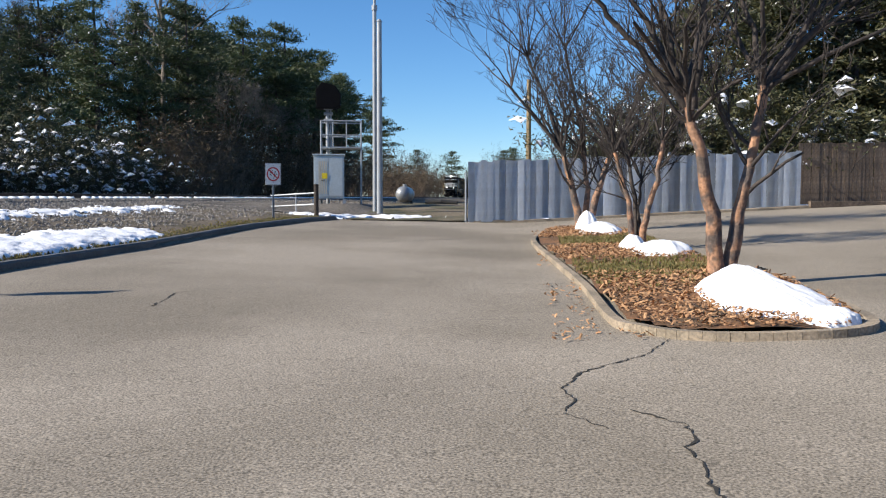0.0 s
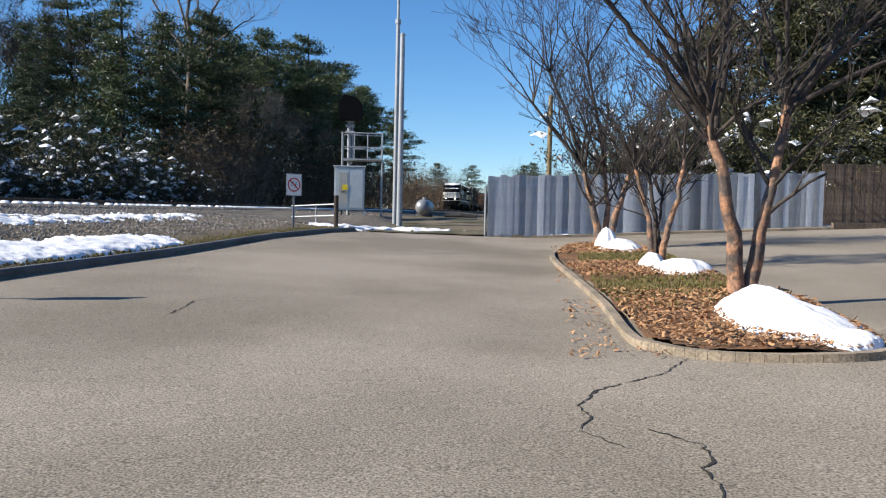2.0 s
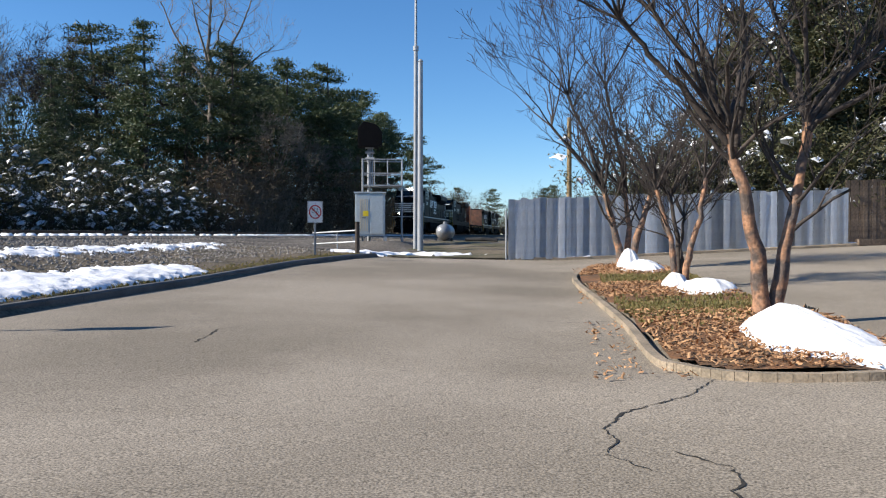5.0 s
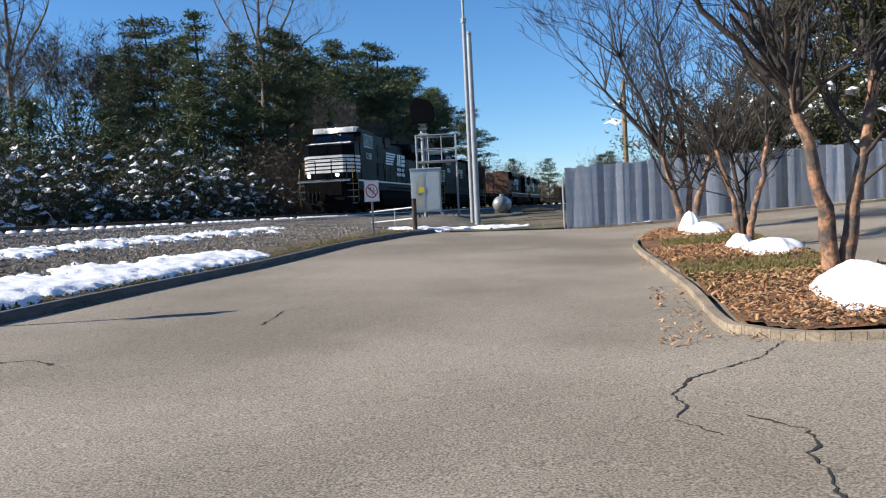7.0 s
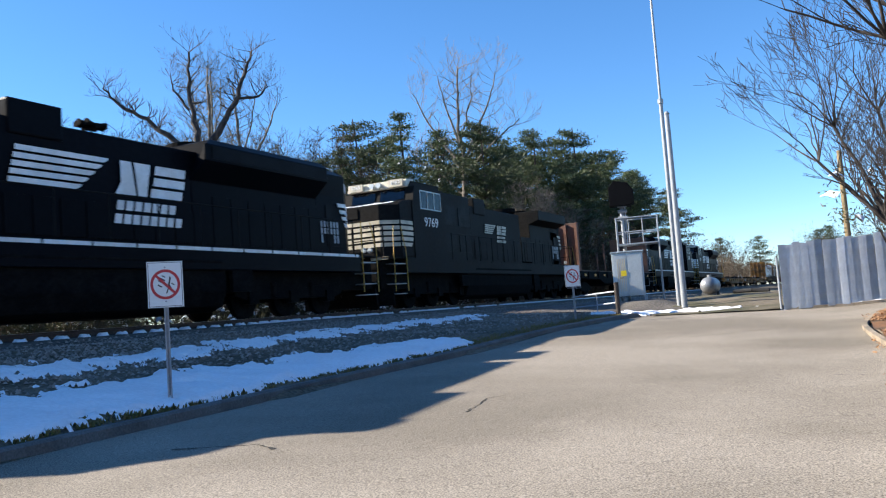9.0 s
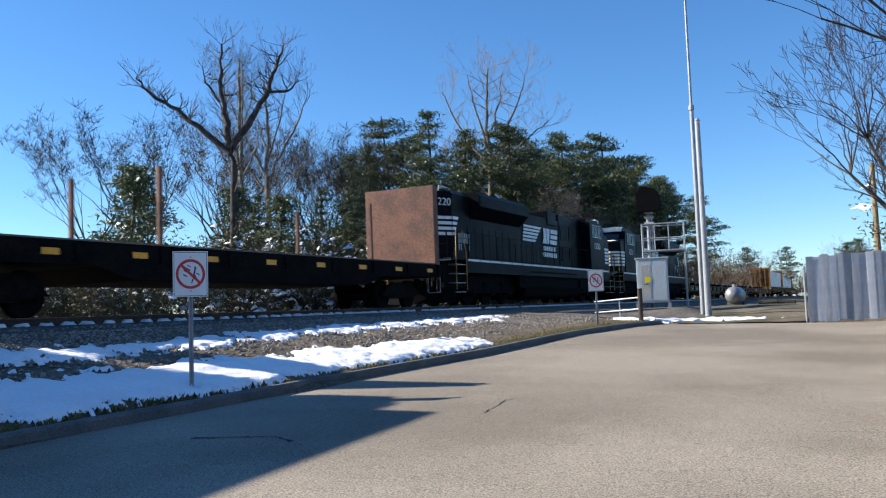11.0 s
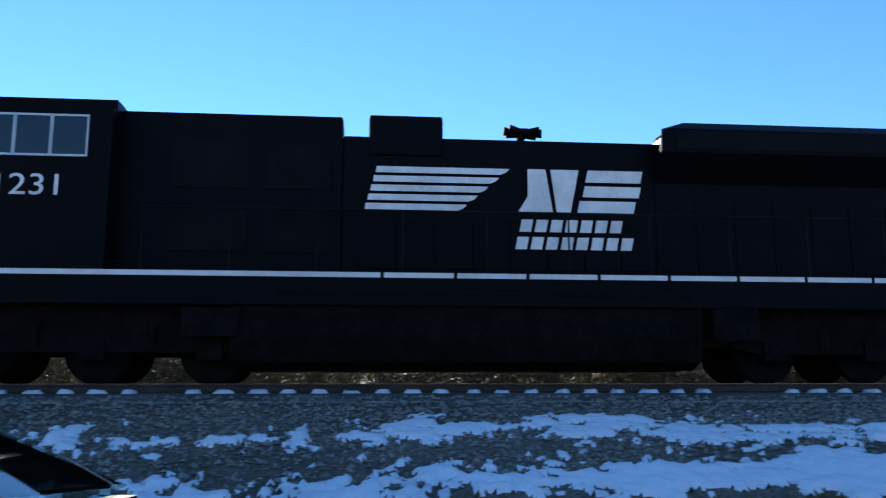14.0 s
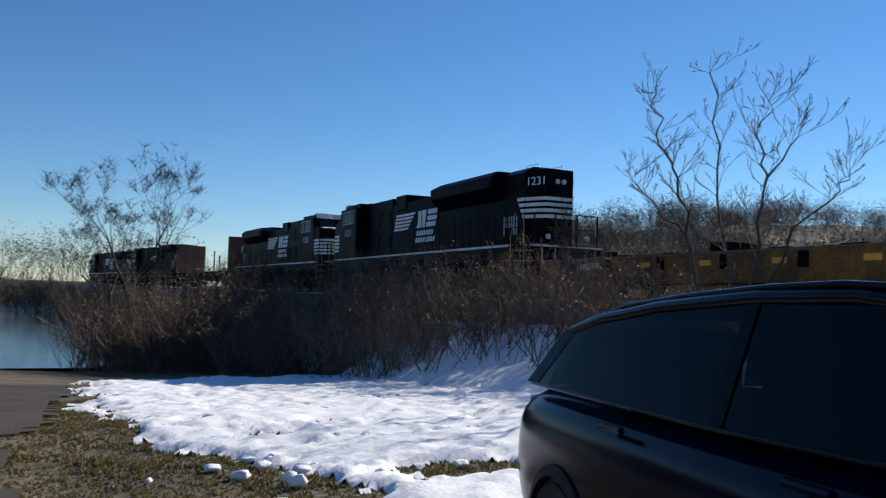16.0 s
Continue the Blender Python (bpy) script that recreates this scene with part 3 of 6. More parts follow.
# loose stones on the slope
random.seed(21)
v, f = [], []
for i in range(26000):
    y = random.uniform(-9, 29) if i < 23000 else random.uniform(29, 60)
    x = random.uniform(-13.4, kerb_x(min(y, 24)) - 1.1) if random.random() < 0.6 else random.gauss(-11.6, 1.0)
    if x > kerb_x(min(y, 24)) - 0.4 or x < -13.6:
        continue
    t = min(max((x + 11.9) / -1.4, 0), 1)
    z = max(ground_z(x, y), rail_z(y) - 0.72 + 0.5 * t if x < -11.9 else -9)
    r, b = random.uniform(0.02, 0.05), len(v)
    for dx, dy, dz in ((1, 0, 0), (0, 1, 0), (-1, 0, 0), (0, -1, 0), (0, 0, 1)):
        v.append((x + r * dx * random.uniform(0.6, 1.4), y + r * dy * random.uniform(0.6, 1.4), z + r * dz * random.uniform(0.5, 1.1) + r * 0.1))
    f += [(b + k, b + (k + 1) % 4, b + 4) for k in range(4)]
M["stones"] = leafy("stone_mix", (0.3, 0.27, 0.23), (0.12, 0.105, 0.09), 0.0, 0.9)
tagged(raw("ballast_stones", v, f, "stones"), "grey and brown crushed stone spilt down the slope", "gravel", kind="stuff")

# ---- lake and far shore ----
lake = raw("water", [(-60, -46, LAKE_Z), (260, -38, LAKE_Z), (260, -150, LAKE_Z), (-60, -150, LAKE_Z)], [(0, 1, 2, 3)], "water")
tagged(lake, "calm blue lake reflecting the sky", "water", kind="structure")

# ---- trees ----


def tubes(segs, n_of):
    """Verts and faces of tapered tubes; segs: (p0, p1, r0, r1)."""
    v, f = [], []
    for p0, p1, r0, r1 in segs:
        n = n_of(r0)
        d = (p1 - p0)
        if d.length < 1e-5:
            continue
        d.normalize()
        u = d.cross(Vector((0.31, 0.94, 0.12))).normalized()
        w = d.cross(u)
        b = len(v)
        for p, r in ((p0, r0), (p1, r1)):
            for k in range(n):
                a = 6.2832 * k / n
                v.append(p + (u * math.cos(a) + w * math.sin(a)) * r)
        f += [(b + k, b + (k + 1) % n, b + n + (k + 1) % n, b + n + k) for k in range(n)]
    return v, f


def chain(pts, radii, n=10):
    """Verts and faces of one unbroken tapered tube."""
    v, f = [], []
    for i, p in enumerate(pts):
        d = (pts[min(i + 1, len(pts) - 1)] - pts[max(i - 1, 0)]).normalized()
        u = d.cross(Vector((0.31, 0.94, 0.12))).normalized()
        w = d.cross(u)
        v += [p + (u * math.cos(6.2832 * k / n) + w * math.sin(6.2832 * k / n)) * radii[i] * (1 + 0.1 * math.sin(3 * k + i * 0.7)) for k in range(n)]
    for i in range(len(pts) - 1):
        f += [(i * n + k, i * n + (k + 1) % n, (i + 1) * n + (k + 1) % n, (i + 1) * n + k) for k in range(n)]
    return v, f


def limb(segs, p, d, length, r, depth, rng, spread=0.55, up=0.12, pieces=4, kids=3, shrink=0.66, tips=None):
    """A branch that bends, tapers and forks."""
    q = p.copy()
    r1 = r
    for i in range(pieces):
        d = (d + Vector((rng.gauss(0, 0.13), rng.gauss(0, 0.13), rng.gauss(0, 0.1) + up * 0.4))).normalized()
        e = q + d * (length / pieces)
        r2 = max(r1 * 0.86, 0.0052)
        segs.append((q, e, r1, r2))
        if depth > 0 and (i > 0 or depth < 3) and rng.random() < 0.85:
            for k in range(1 if i < pieces - 1 else kids - 1):
                side = Vector((rng.gauss(0, 1), rng.gauss(0, 1), rng.gauss(0, 0.5))).normalized()
                nd = (d + side * spread * rng.uniform(0.7, 1.4) + Vector((0, 0, up))).normalized()
                limb(segs, e, nd, length * shrink * rng.uniform(0.75, 1.15), r2 * 0.62, depth - 1, rng, spread, up, max(2, pieces - 1), kids, shrink, tips)
        q, r1 = e, r2
    if tips is not None and depth == 0:
        tips.append(q)


def bare_tree(name, m, h, r, seed, label, depth=4, spread=0.5, lean=(0, 0), buds=0, group="bare trees", fork=0.35, material="bark"):
    rng = random.Random(seed)
    root = thing(name, m, label, "tree", group)
    segs, tips = [], []
    p, d, k, r0 = Vector((0, 0, -0.1)), Vector((lean[0], lean[1], 1)).normalized(), 5, r
    for i in range(k):
        d = (d + Vector((rng.gauss(0, 0.06), rng.gauss(0, 0.06), 0.05))).normalized()
        e = p + d * (h * fork / k)
        segs.append((p, e, r0, r0 * 0.93))
        p, r0 = e, r0 * 0.93
    for i in range(rng.choice((3, 4))):
        a = rng.uniform(0, 6.28)
        limb(segs, p, Vector((math.cos(a) * 0.6, math.sin(a) * 0.6, 1)).normalized(), h * 0.24, r0 * 0.7, depth, rng, spread, 0.1, 4, 3, 0.69, tips)
    thick = [s for s in segs if s[2] > r * 0.25]
    thin = [s for s in segs if s[2] <= r * 0.25]
    for t in tips:
        for q in range(5 if depth > 3 else 2):
            e = t + Vector((rng.gauss(0, 0.55), rng.gauss(0, 0.55), rng.uniform(0.3, 1.1))) * h * 0.034
            thin.append((t, e, 0.0007 * h, 0.0004 * h))
    v, f = tubes(thick, lambda q: 8)
    raw("trunk", v, f, material, root, smooth=True)
    v, f = tubes(thin, lambda q: 3 if q < 0.03 else 4)
    tagged(raw("crown", v, f, "twig" if material == "bark" else material, root, "fine leafless twigs"), kind="stuff")
    if buds:
        v, f = [], []
        for t in tips:
            for i in range(buds):
                c, s = t + Vector((rng.gauss(0, 0.22), rng.gauss(0, 0.22), rng.gauss(0, 0.22))), rng.uniform(0.03, 0.09)
                b = len(v)
                v += [c + Vector((rng.uniform(-s, s), rng.uniform(-s, s), rng.uniform(-s, s))) for q in range(3)]
                f.append((b, b + 1, b + 2))
        tagged(raw("bud_haze", v, f, "buds", root, "pale opening buds"), kind="stuff")
    return root


def needles(v, f, c, s, n, rng, flat=0.6):
    for i in range(n):
        o = Vector((rng.gauss(0, s), rng.gauss(0, s), rng.gauss(0, s * flat)))
        d = Vector((rng.gauss(0, 1), rng.gauss(0, 1), rng.gauss(0.3, 0.6))).normalized() * s * rng.uniform(0.6, 1.3)
        w = d.cross(Vector((rng.gauss(0, 1), rng.gauss(0, 1), rng.gauss(0, 1)))).normalized() * s * 0.15
        b = len(v)
        v += [c + o - w, c + o + w, c + o + d]
        f.append((b, b + 1, b + 2))


def conifer(name, m, h, r, seed, label, low=0.25, width=0.3, clump=0.42, snow_on=0.0, foliage="pine", dense=1.0, round_top=0.4, group="conifers"):
    """A pine or cedar: trunk, whorls of limbs, clumps of needles in layers with gaps; some limbs may carry snow."""
    rng = random.Random(seed)
    root = thing(name, m, label, "tree", group)
    segs, v, f, sv, sf = [], [], [], [], []
    p, d = Vector((0, 0, -0.2)), Vector((0, 0, 1))
    k = 9
    line = [p]
    for i in range(k):
        d = (d + Vector((rng.gauss(0, 0.02), rng.gauss(0, 0.02), 0.1))).normalized()
        e = p + d * (h * 0.97 / k)
        segs.append((p, e, r * (1 - i / k * 0.85), r * (1 - (i + 1) / k * 0.85)))
        p = e
        line.append(p)
    z = low
    while z < 0.99:
        t = (z - low) / (1 - low)
        reach = h * width * (min(1, 0.55 + t * 1.5) * (1 - t ** (1 + 2.5 * round_top)) + 0.06)
        i = min(int(z * k), k - 1)
        c = line[i].lerp(line[i + 1], z * k - i)
        for b in range(rng.choice((4, 5, 6))):
            a, ln = rng.uniform(0, 6.28), reach * rng.uniform(0.45, 1.15)
            dr = Vector((math.cos(a), math.sin(a), 0.15 + 0.5 * t * rng.random())).normalized()
            tip = c + dr * ln + Vector((0, 0, -0.1 * ln))
            segs.append((c, tip, r * 0.16 * (1.15 - t), 0.012))
            m_ = max(2, int(ln / (clump * 1.05) * dense))
            for q in range(m_):
                w = (q + 1) / m_
                if w < 0.2 and t < 0.7:
                    continue
                o = c.lerp(tip, w) + Vector((rng.gauss(0, clump * 0.4), rng.gauss(0, clump * 0.4), rng.gauss(0.1, 0.12)))
                needles(v, f, o, clump * rng.uniform(0.55, 0.95), int(30 * dense), rng, 0.3)
                if rng.random() < snow_on:
                    o2, s = o + Vector((0, 0, clump * 0.3)), clump * rng.uniform(0.18, 0.5)
                    bb = len(sv)
                    sv += [o2 + Vector((math.cos(g * 1.05) * s * rng.uniform(0.6, 1.3), math.sin(g * 1.05) * s * rng.uniform(0.6, 1.3), rng.gauss(-0.06, 0.05))) for g in range(6)] + [o2 + Vector((0, 0, s * 0.4))]
                    sf += [(bb + g, bb + (g + 1) % 6, bb + 6) for g in range(6)]
        z += 0.036 + rng.random() * 0.03
    tv, tf = tubes(segs, lambda q: 7 if q > 0.06 else 3)
    raw("trunk", tv, tf, "bark", root)
    tagged(raw("crown", v, f, foliage, root, "dark green needles in layered clumps"), kind="stuff")
    if sv:
        tagged(raw("snow_load", sv, sf, "snow", root, "snow lying on the boughs", smooth=True), kind="stuff")
    return root


def thicket(name, m, rx, ry, h, seed, label, stems=70, snow_on=0.0, leaf="drygrass", leaves=8, group="brush", material="brush", leaf_size=0.16):
    """A tangle of thin stems with dry leaves; a part of the snow still lies on it."""
    rng = random.Random(seed)
    root = thing(name, m, label, "bush", group)
    segs, v, f, sv, sf = [], [], [], [], []
    for i in range(stems):
        p = Vector((rng.uniform(-rx, rx), rng.uniform(-ry, ry), -0.15))
        d = Vector((rng.gauss(0, 0.48), rng.gauss(0, 0.48), 1)).normalized()
        tips = []
        limb(segs, p, d, h * rng.uniform(0.45, 0.85), 0.02 * h / 2.5 * rng.uniform(0.6, 1.2), 2, rng, 0.5, 0.1, 3, 3, 0.55, tips)
        for t in tips:
            needles(v, f, t, leaf_size * h / 2.5, leaves, rng, 1.0)
            if rng.random() < snow_on:
                s, bb = rng.uniform(0.06, 0.2) * h / 2.5, len(sv)
                sv += [t + Vector((math.cos(g * 1.05) * s * rng.uniform(0.5, 1.6), math.sin(g * 1.05) * s * rng.uniform(0.5, 1.6), rng.gauss(-0.05, 0.06))) for g in range(6)] + [t + Vector((0, 0, s * 0.5))]
                sf += [(bb + g, bb + (g + 1) % 6, bb + 6) for g in range(6)]
    tv, tf = tubes(segs, lambda q: 3)
    tagged(raw("stem_tangle", tv, tf, material, root), kind="stuff")
    if v:
        tagged(raw("foliage", v, f, leaf, root, "dry leaves and seed heads"), kind="stuff")
    if sv:
        tagged(raw("snow_load", sv, sf, "snow", root, "snow caught on the twigs", smooth=True), kind="stuff")
    return root


def on(x, y, turn=0, s=1.0):
    return pose(x, y, land_z(x, y), 0, 0, turn) @ Matrix.Diagonal((s, s, s, 1))


def repeat(ob, spots):
    for x, y, turn, s in spots:
        c = copy_thing(ob, pose(x, y, land_z(x, y), 0, 0, turn))
        c.scale = (s, s, s)


# ---- the wood across the railway ----
pine = conifer("pine_tree", on(-26, 49.9), 14.8, 0.26, 1, "dense dark green pine across the railway", 0.1, 0.25, 0.36, 0.06, dense=1.2, round_top=0.15)
repeat(pine, [(-24.5, 38, 70, 0.52), (-28, 43, 130, 0.74), (-30.5, 56, 200, 1.0), (-23.5, 66, 20, 0.8), (-33, 47, 260, 0.65), (-31, 38, 15, 0.55), (-36, 42, 75, 0.62), (-25, 53.5, 310, 0.95), (-36, 56, 190, 0.85), (-31, 50, 100, 0.88)])
tall = conifer("pine_tree", on(-22, 77), 17.5, 0.27, 2, "tall pine with a flat broken crown and bare lower trunk", 0.36, 0.24, 0.42, 0.0, dense=1.15, round_top=0.9)
repeat(tall, [(-24, 70, 40, 0.95), (-21, 84, 100, 0.93), (-26, 82, 160, 1.05), (-19.8, 92, 220, 0.86), (-23, 94, 290, 0.95), (-28, 74, 330, 1.0), (-22.5, 104, 10, 0.95), (-20, 112, 77, 0.85), (-31, 86, 200, 1.05), (-26, 98, 140, 1.0), (-33, 70, 60, 1.0), (-24, 58.5, 15, 0.88), (-27, 64, 120, 0.95), (-30, 78, 40, 1.0), (-21.5, 98, 170, 0.92), (-24.5, 88, 210, 1.0), (-21, 73, 250, 0.8), (-36, 62, 300, 1.05)])
snowy = conifer("pine_tree", on(-25, 23), 7.2, 0.16, 3, "young pine with snow on its boughs", 0.06, 0.33, 0.3, 0.3, dense=1.0, round_top=0.2)
repeat(snowy, [(-24, 31, 60, 0.95), (-27, 16, 140, 0.95), (-23.5, 42, 200, 0.85), (-29, 27, 300, 1.1), (-23, 52, 20, 0.8), (-31, 36, 250, 1.2)])
M["palebark"] = mat("pale_bark", (0.2, 0.17, 0.14), 0.9, vary=0.3, size=0.4, fine=20, bump=0.3, second=(0.11, 0.092, 0.075))


def gnarled_tree(m, limbs, seed, label, twig=0.9, depth=2, material="palebark"):
    """A tree of a few thick crooked limbs, each a line of points with its width at the start, ending in knots of short twigs."""
    rng = random.Random(seed)
    root = thing("bare_tree", m, label, "tree", "bare trees")
    segs = []
    for pts, r in limbs:
        pts = [Vector(p) for p in pts]
        fine = [a.lerp(b, i / 4) + Vector((rng.gauss(0, 0.06), rng.gauss(0, 0.06), rng.gauss(0, 0.04))) * (1 if i else 0) for a, b in zip(pts, pts[1:]) for i in range(4)] + [pts[-1]]
        n = len(fine)
        radii = [r * (1 - 0.72 * i / (n - 1)) for i in range(n)]
        cv, cf = chain(fine, radii, 8)
        raw("limb", cv, cf, material, root, smooth=True)
        for i in range(n // 3, n):
            for k in range(2 if i < n - 1 else 4):
                a = rng.uniform(0, 6.28)
                d = Vector((math.cos(a), math.sin(a), rng.uniform(0.2, 1.2))).normalized()
                limb(segs, fine[i], d, twig * rng.uniform(0.5, 1.2), min(radii[i] * 0.4, 0.035), depth, rng, 0.5, 0.16, 3, 3, 0.62)
    v, f = tubes(segs, lambda q: 3)
    tagged(raw("crown", v, f, material, root, "short leafless twigs"), kind="stuff")
    return root


gnarled_tree(on(-27.3, 30.7, 41.5), [([(0.5, 0, -0.1), (0.6, 0, 4), (0.6, 0, 7.6), (0.5, 0, 9.0)], 0.3),
                                     ([(0.5, 0, 8.9), (0.15, 0.1, 10.6), (0.0, 0.2, 12.3), (0.1, 0.1, 14.0)], 0.17),
                                     ([(0.5, 0, 8.9), (1.5, -0.3, 10.4), (2.3, -0.5, 11.7), (2.6, -0.4, 12.7), (3.0, -0.5, 13.9)], 0.18),
                                     ([(0.45, 0, 8.6), (-1.0, 0.3, 10.0), (-2.3, 0.6, 11.0), (-3.2, 0.6, 11.6), (-3.9, 0.8, 12.4)], 0.15),
                                     ([(2.2, -0.5, 11.6), (3.2, -0.8, 11.6), (3.7, -0.8, 12.1)], 0.08), ([(0.0, 0.2, 11.2), (-0.7, 0.4, 12.2), (-0.8, 0.4, 13.0)], 0.07)], 14, "grey tree with a few crooked thick limbs and no leaves", 0.75, 2, "bark")
big = gnarled_tree(on(-26, 60, 23.4), [([(0, 0, -0.1), (-0.2, 0, 5), (0, 0, 11), (-0.1, 0, 14), (-0.1, 0, 17), (0.1, 0, 19.6)], 0.24),
                                         ([(-0.1, 0, 11.5), (-1.6, 0.4, 14), (-2.9, 0.5, 16.3), (-3.6, 0.6, 18)], 0.12), ([(-0.1, 0, 13), (-1.0, -0.4, 16.3), (-1.5, -0.5, 19)], 0.1),
                                         ([(0, 0, 12), (1.4, 0.3, 14.6), (2.5, 0.3, 17.2), (3.0, 0.5, 19)], 0.12), ([(0, 0, 10.5), (1.8, -0.5, 12.8), (3.5, -0.7, 14.2), (4.6, -0.8, 15)], 0.1),
                                         ([(-0.1, 0, 9.5), (-2, 0.6, 11.6), (-3.4, 0.8, 12.4), (-4.3, 0.9, 13.8)], 0.09), ([(0, 0, 14), (0.8, -0.6, 16.5), (1.2, -0.7, 19)], 0.08),
                                         ([(-0.1, 0, 6), (1.6, -0.6, 7.2), (3.2, -0.8, 7.4), (4.2, -0.9, 8.4)], 0.08)], 5, "tall pale leafless tree with a wide fan of upright twigs", 1.5, 3)
repeat(big, [(-34, 40, 120, 0.85), (-40, 50, 200, 0.95)])
grey = bare_tree("bare_tree", on(-45, 66), 20, 0.2, 6, "slim leafless tree with yellowish opening buds", 4, 0.34, buds=5, fork=0.3)
repeat(grey, [(-42, 59, 90, 0.95), (-49, 64, 200, 1.0), (-47, 74, 300, 1.05), (-38, 62, 30, 0.9), (-52, 72, 140, 1.1), (-41, 70, 250, 1.0), (-36, 55, 330, 0.8), (-44, 50, 10, 0.9), (-33, 62, 80, 0.85), (-39, 44, 160, 0.85), (-36, 34, 222, 0.75), (-44, 38, 310, 0.8), (-48, 56, 60, 0.95), (-30, 66, 190, 0.8)])
pale = bare_tree("bare_tree", on(-22.5, 63.5), 10.2, 0.14, 33, "pale leafless tree before the pines", 5, 0.42, fork=0.35, material="palebark")
repeat(pale, [(-21.8, 74, 75, 0.9), (-21, 83, 145, 0.9), (-22.3, 69, 15, 0.9)])
scrub = thicket("brush", on(-22, 60), 2.2, 2.2, 4.2, 7, "brown leafless scrub at the foot of the wood", 60, 0.0, leaves=5)
repeat(scrub, [(-21.5, 55, 90, 1.0), (-22.5, 65, 180, 1.15), (-21.5, 70, 30, 1.0), (-21, 75, 270, 1.1), (-20.5, 81, 140, 1.2), (-20.5, 88, 60, 1.1), (-20, 96, 200, 1.2), (-20, 104, 10, 1.2), (-24.5, 62, 300, 1.4), (-24, 72, 222, 1.5), (-25, 54, 111, 1.3), (-23, 80, 77, 1.5), (-19.8, 113, 160, 1.3), (-20, 124, 20, 1.3), (-21, 48, 66, 0.95), (-26, 66, 12, 1.6), (-22.5, 90, 250, 1.6)])
icy = thicket("snowy_shrub", on(-22, 40), 2.0, 2.0, 3.0, 8, "evergreen shrub weighed down by patches of snow", 60, 0.32, leaf="cedar", leaves=16, material="twig")
repeat(icy, [(-22, 35.5, 80, 0.95), (-21.5, 45, 170, 0.9), (-22.5, 30.5, 250, 1.0), (-23, 25.5, 20, 0.9), (-24.5, 37, 120, 1.25), (-24.8, 43.5, 200, 1.2), (-22, 50, 300, 0.8), (-25, 30, 60, 1.2), (-23.5, 20, 140, 0.8), (-24, 14, 250, 0.7), (-27, 10, 10, 0.9), (-27, 39, 33, 1.4), (-29, 34, 95, 1.5), (-26, 4, 45, 0.7), (-28, -3, 99, 0.75)])
# dark scrub added so no bright sky or ground shows between the wheels
low = thicket("brush", on(-23, 6), 2.4, 2.4, 2.0, 9, "low dark scrub added beyond the railway to block light under the train", 80, 0.0, leaves=14, leaf="cedar")
repeat(low, [(-22.5, 1, 60, 1.0), (-23, -4, 120, 0.9), (-23, 11, 200, 1.0), (-22.5, 16, 250, 1.0), (-23, -9, 310, 0.9), (-23, -14, 20, 1.0), (-24, -19, 90, 1.1), (-22, 4, 33, 1.0), (-22, -1.5, 80, 1.0), (-22.3, -6.5, 170, 1.0), (-22.3, -11.5, 260, 1.0), (-22.8, -16.5, 10, 1.0), (-23, -22, 140, 1.1), (-23, -26, 230, 1.1), (-22.5, 8.5, 44, 1.0), (-22.5, 13.5, 111, 1.0), (-23, 19, 200, 0.9), (-24.5, 3, 75, 1.2), (-24.5, -7, 15, 1.2), (-24.5, -13, 300, 1.2), (-24.5, 10, 245, 1.2)])

# ---- beyond the fence ----
cedar = conifer("cedar_tree", on(9.5, 33), 10.5, 0.2, 11, "dense cedar with old snow on its boughs behind the fence", 0.04, 0.3, 0.38, 0.2, "cedar", 1.4, 0.25)
repeat(cedar, [(13, 34.5, 80, 1.15), (16.5, 35, 160, 1.1), (7.2, 36.5, 240, 1.0), (11.5, 39, 10, 1.3), (20, 37, 100, 1.2), (15, 41, 200, 1.35), (24, 39, 300, 1.2), (19, 43, 40, 1.3)])
holly = thicket("snowy_shrub", on(3.6, 31), 1.6, 1.4, 3.0, 12, "shrub with snow lodged in its branches", 70, 0.16, leaf="cedar", leaves=12, material="twig")
repeat(holly, [(5.6, 32, 70, 1.1), (7.6, 31.6, 150, 1.1), (10.5, 31.5, 300, 1.0)])
bare_tree("bare_tree", on(6, 36), 9.5, 0.13, 15, "leafless tree behind the steel fence", 4, 0.55, fork=0.3)
c = conifer("pine_tree", on(-4, 215), 14, 0.25, 16, "far pine on the skyline", 0.35, 0.24, 0.6, 0.0, dense=0.8, round_top=0.8, group="far trees")
repeat(c, [(14, 205, 50, 0.95), (19, 210, 100, 1.05), (24, 206, 160, 1.0), (30, 212, 210, 1.0), (36, 204, 260, 1.1), (8, 215, 310, 0.8), (-24, 300, 20, 1.3), (44, 208, 70, 1.0), (-2, 290, 111, 1.4), (54, 214, 10, 1.1), (-36, 290, 200, 1.3)])
d = bare_tree("bare_tree", on(-4, 150), 12, 0.15, 17, "far leafless tree beside the line", 3, 0.4, fork=0.25, group="far trees")
repeat(d, [(-2, 140, 60, 0.95), (2, 150, 120, 0.9), (6, 145, 180, 0.95), (12, 150, 240, 0.9), (0, 128, 300, 0.85), (4, 118, 30, 0.8), (18, 152, 90, 0.95), (25, 150, 150, 1.0), (-1, 118, 210, 0.7), (33, 148, 20, 1.0), (-22, 170, 40, 1.1), (-24, 190, 140, 1.2), (-21, 215, 240, 1.2), (-26, 240, 340, 1.4), (-30, 265, 60, 1.5)])
e = thicket("brush", on(-2.5, 84), 2.6, 2.6, 3.2, 18, "brown and olive brush beside the dirt drive", 80, 0.0, leaves=7)
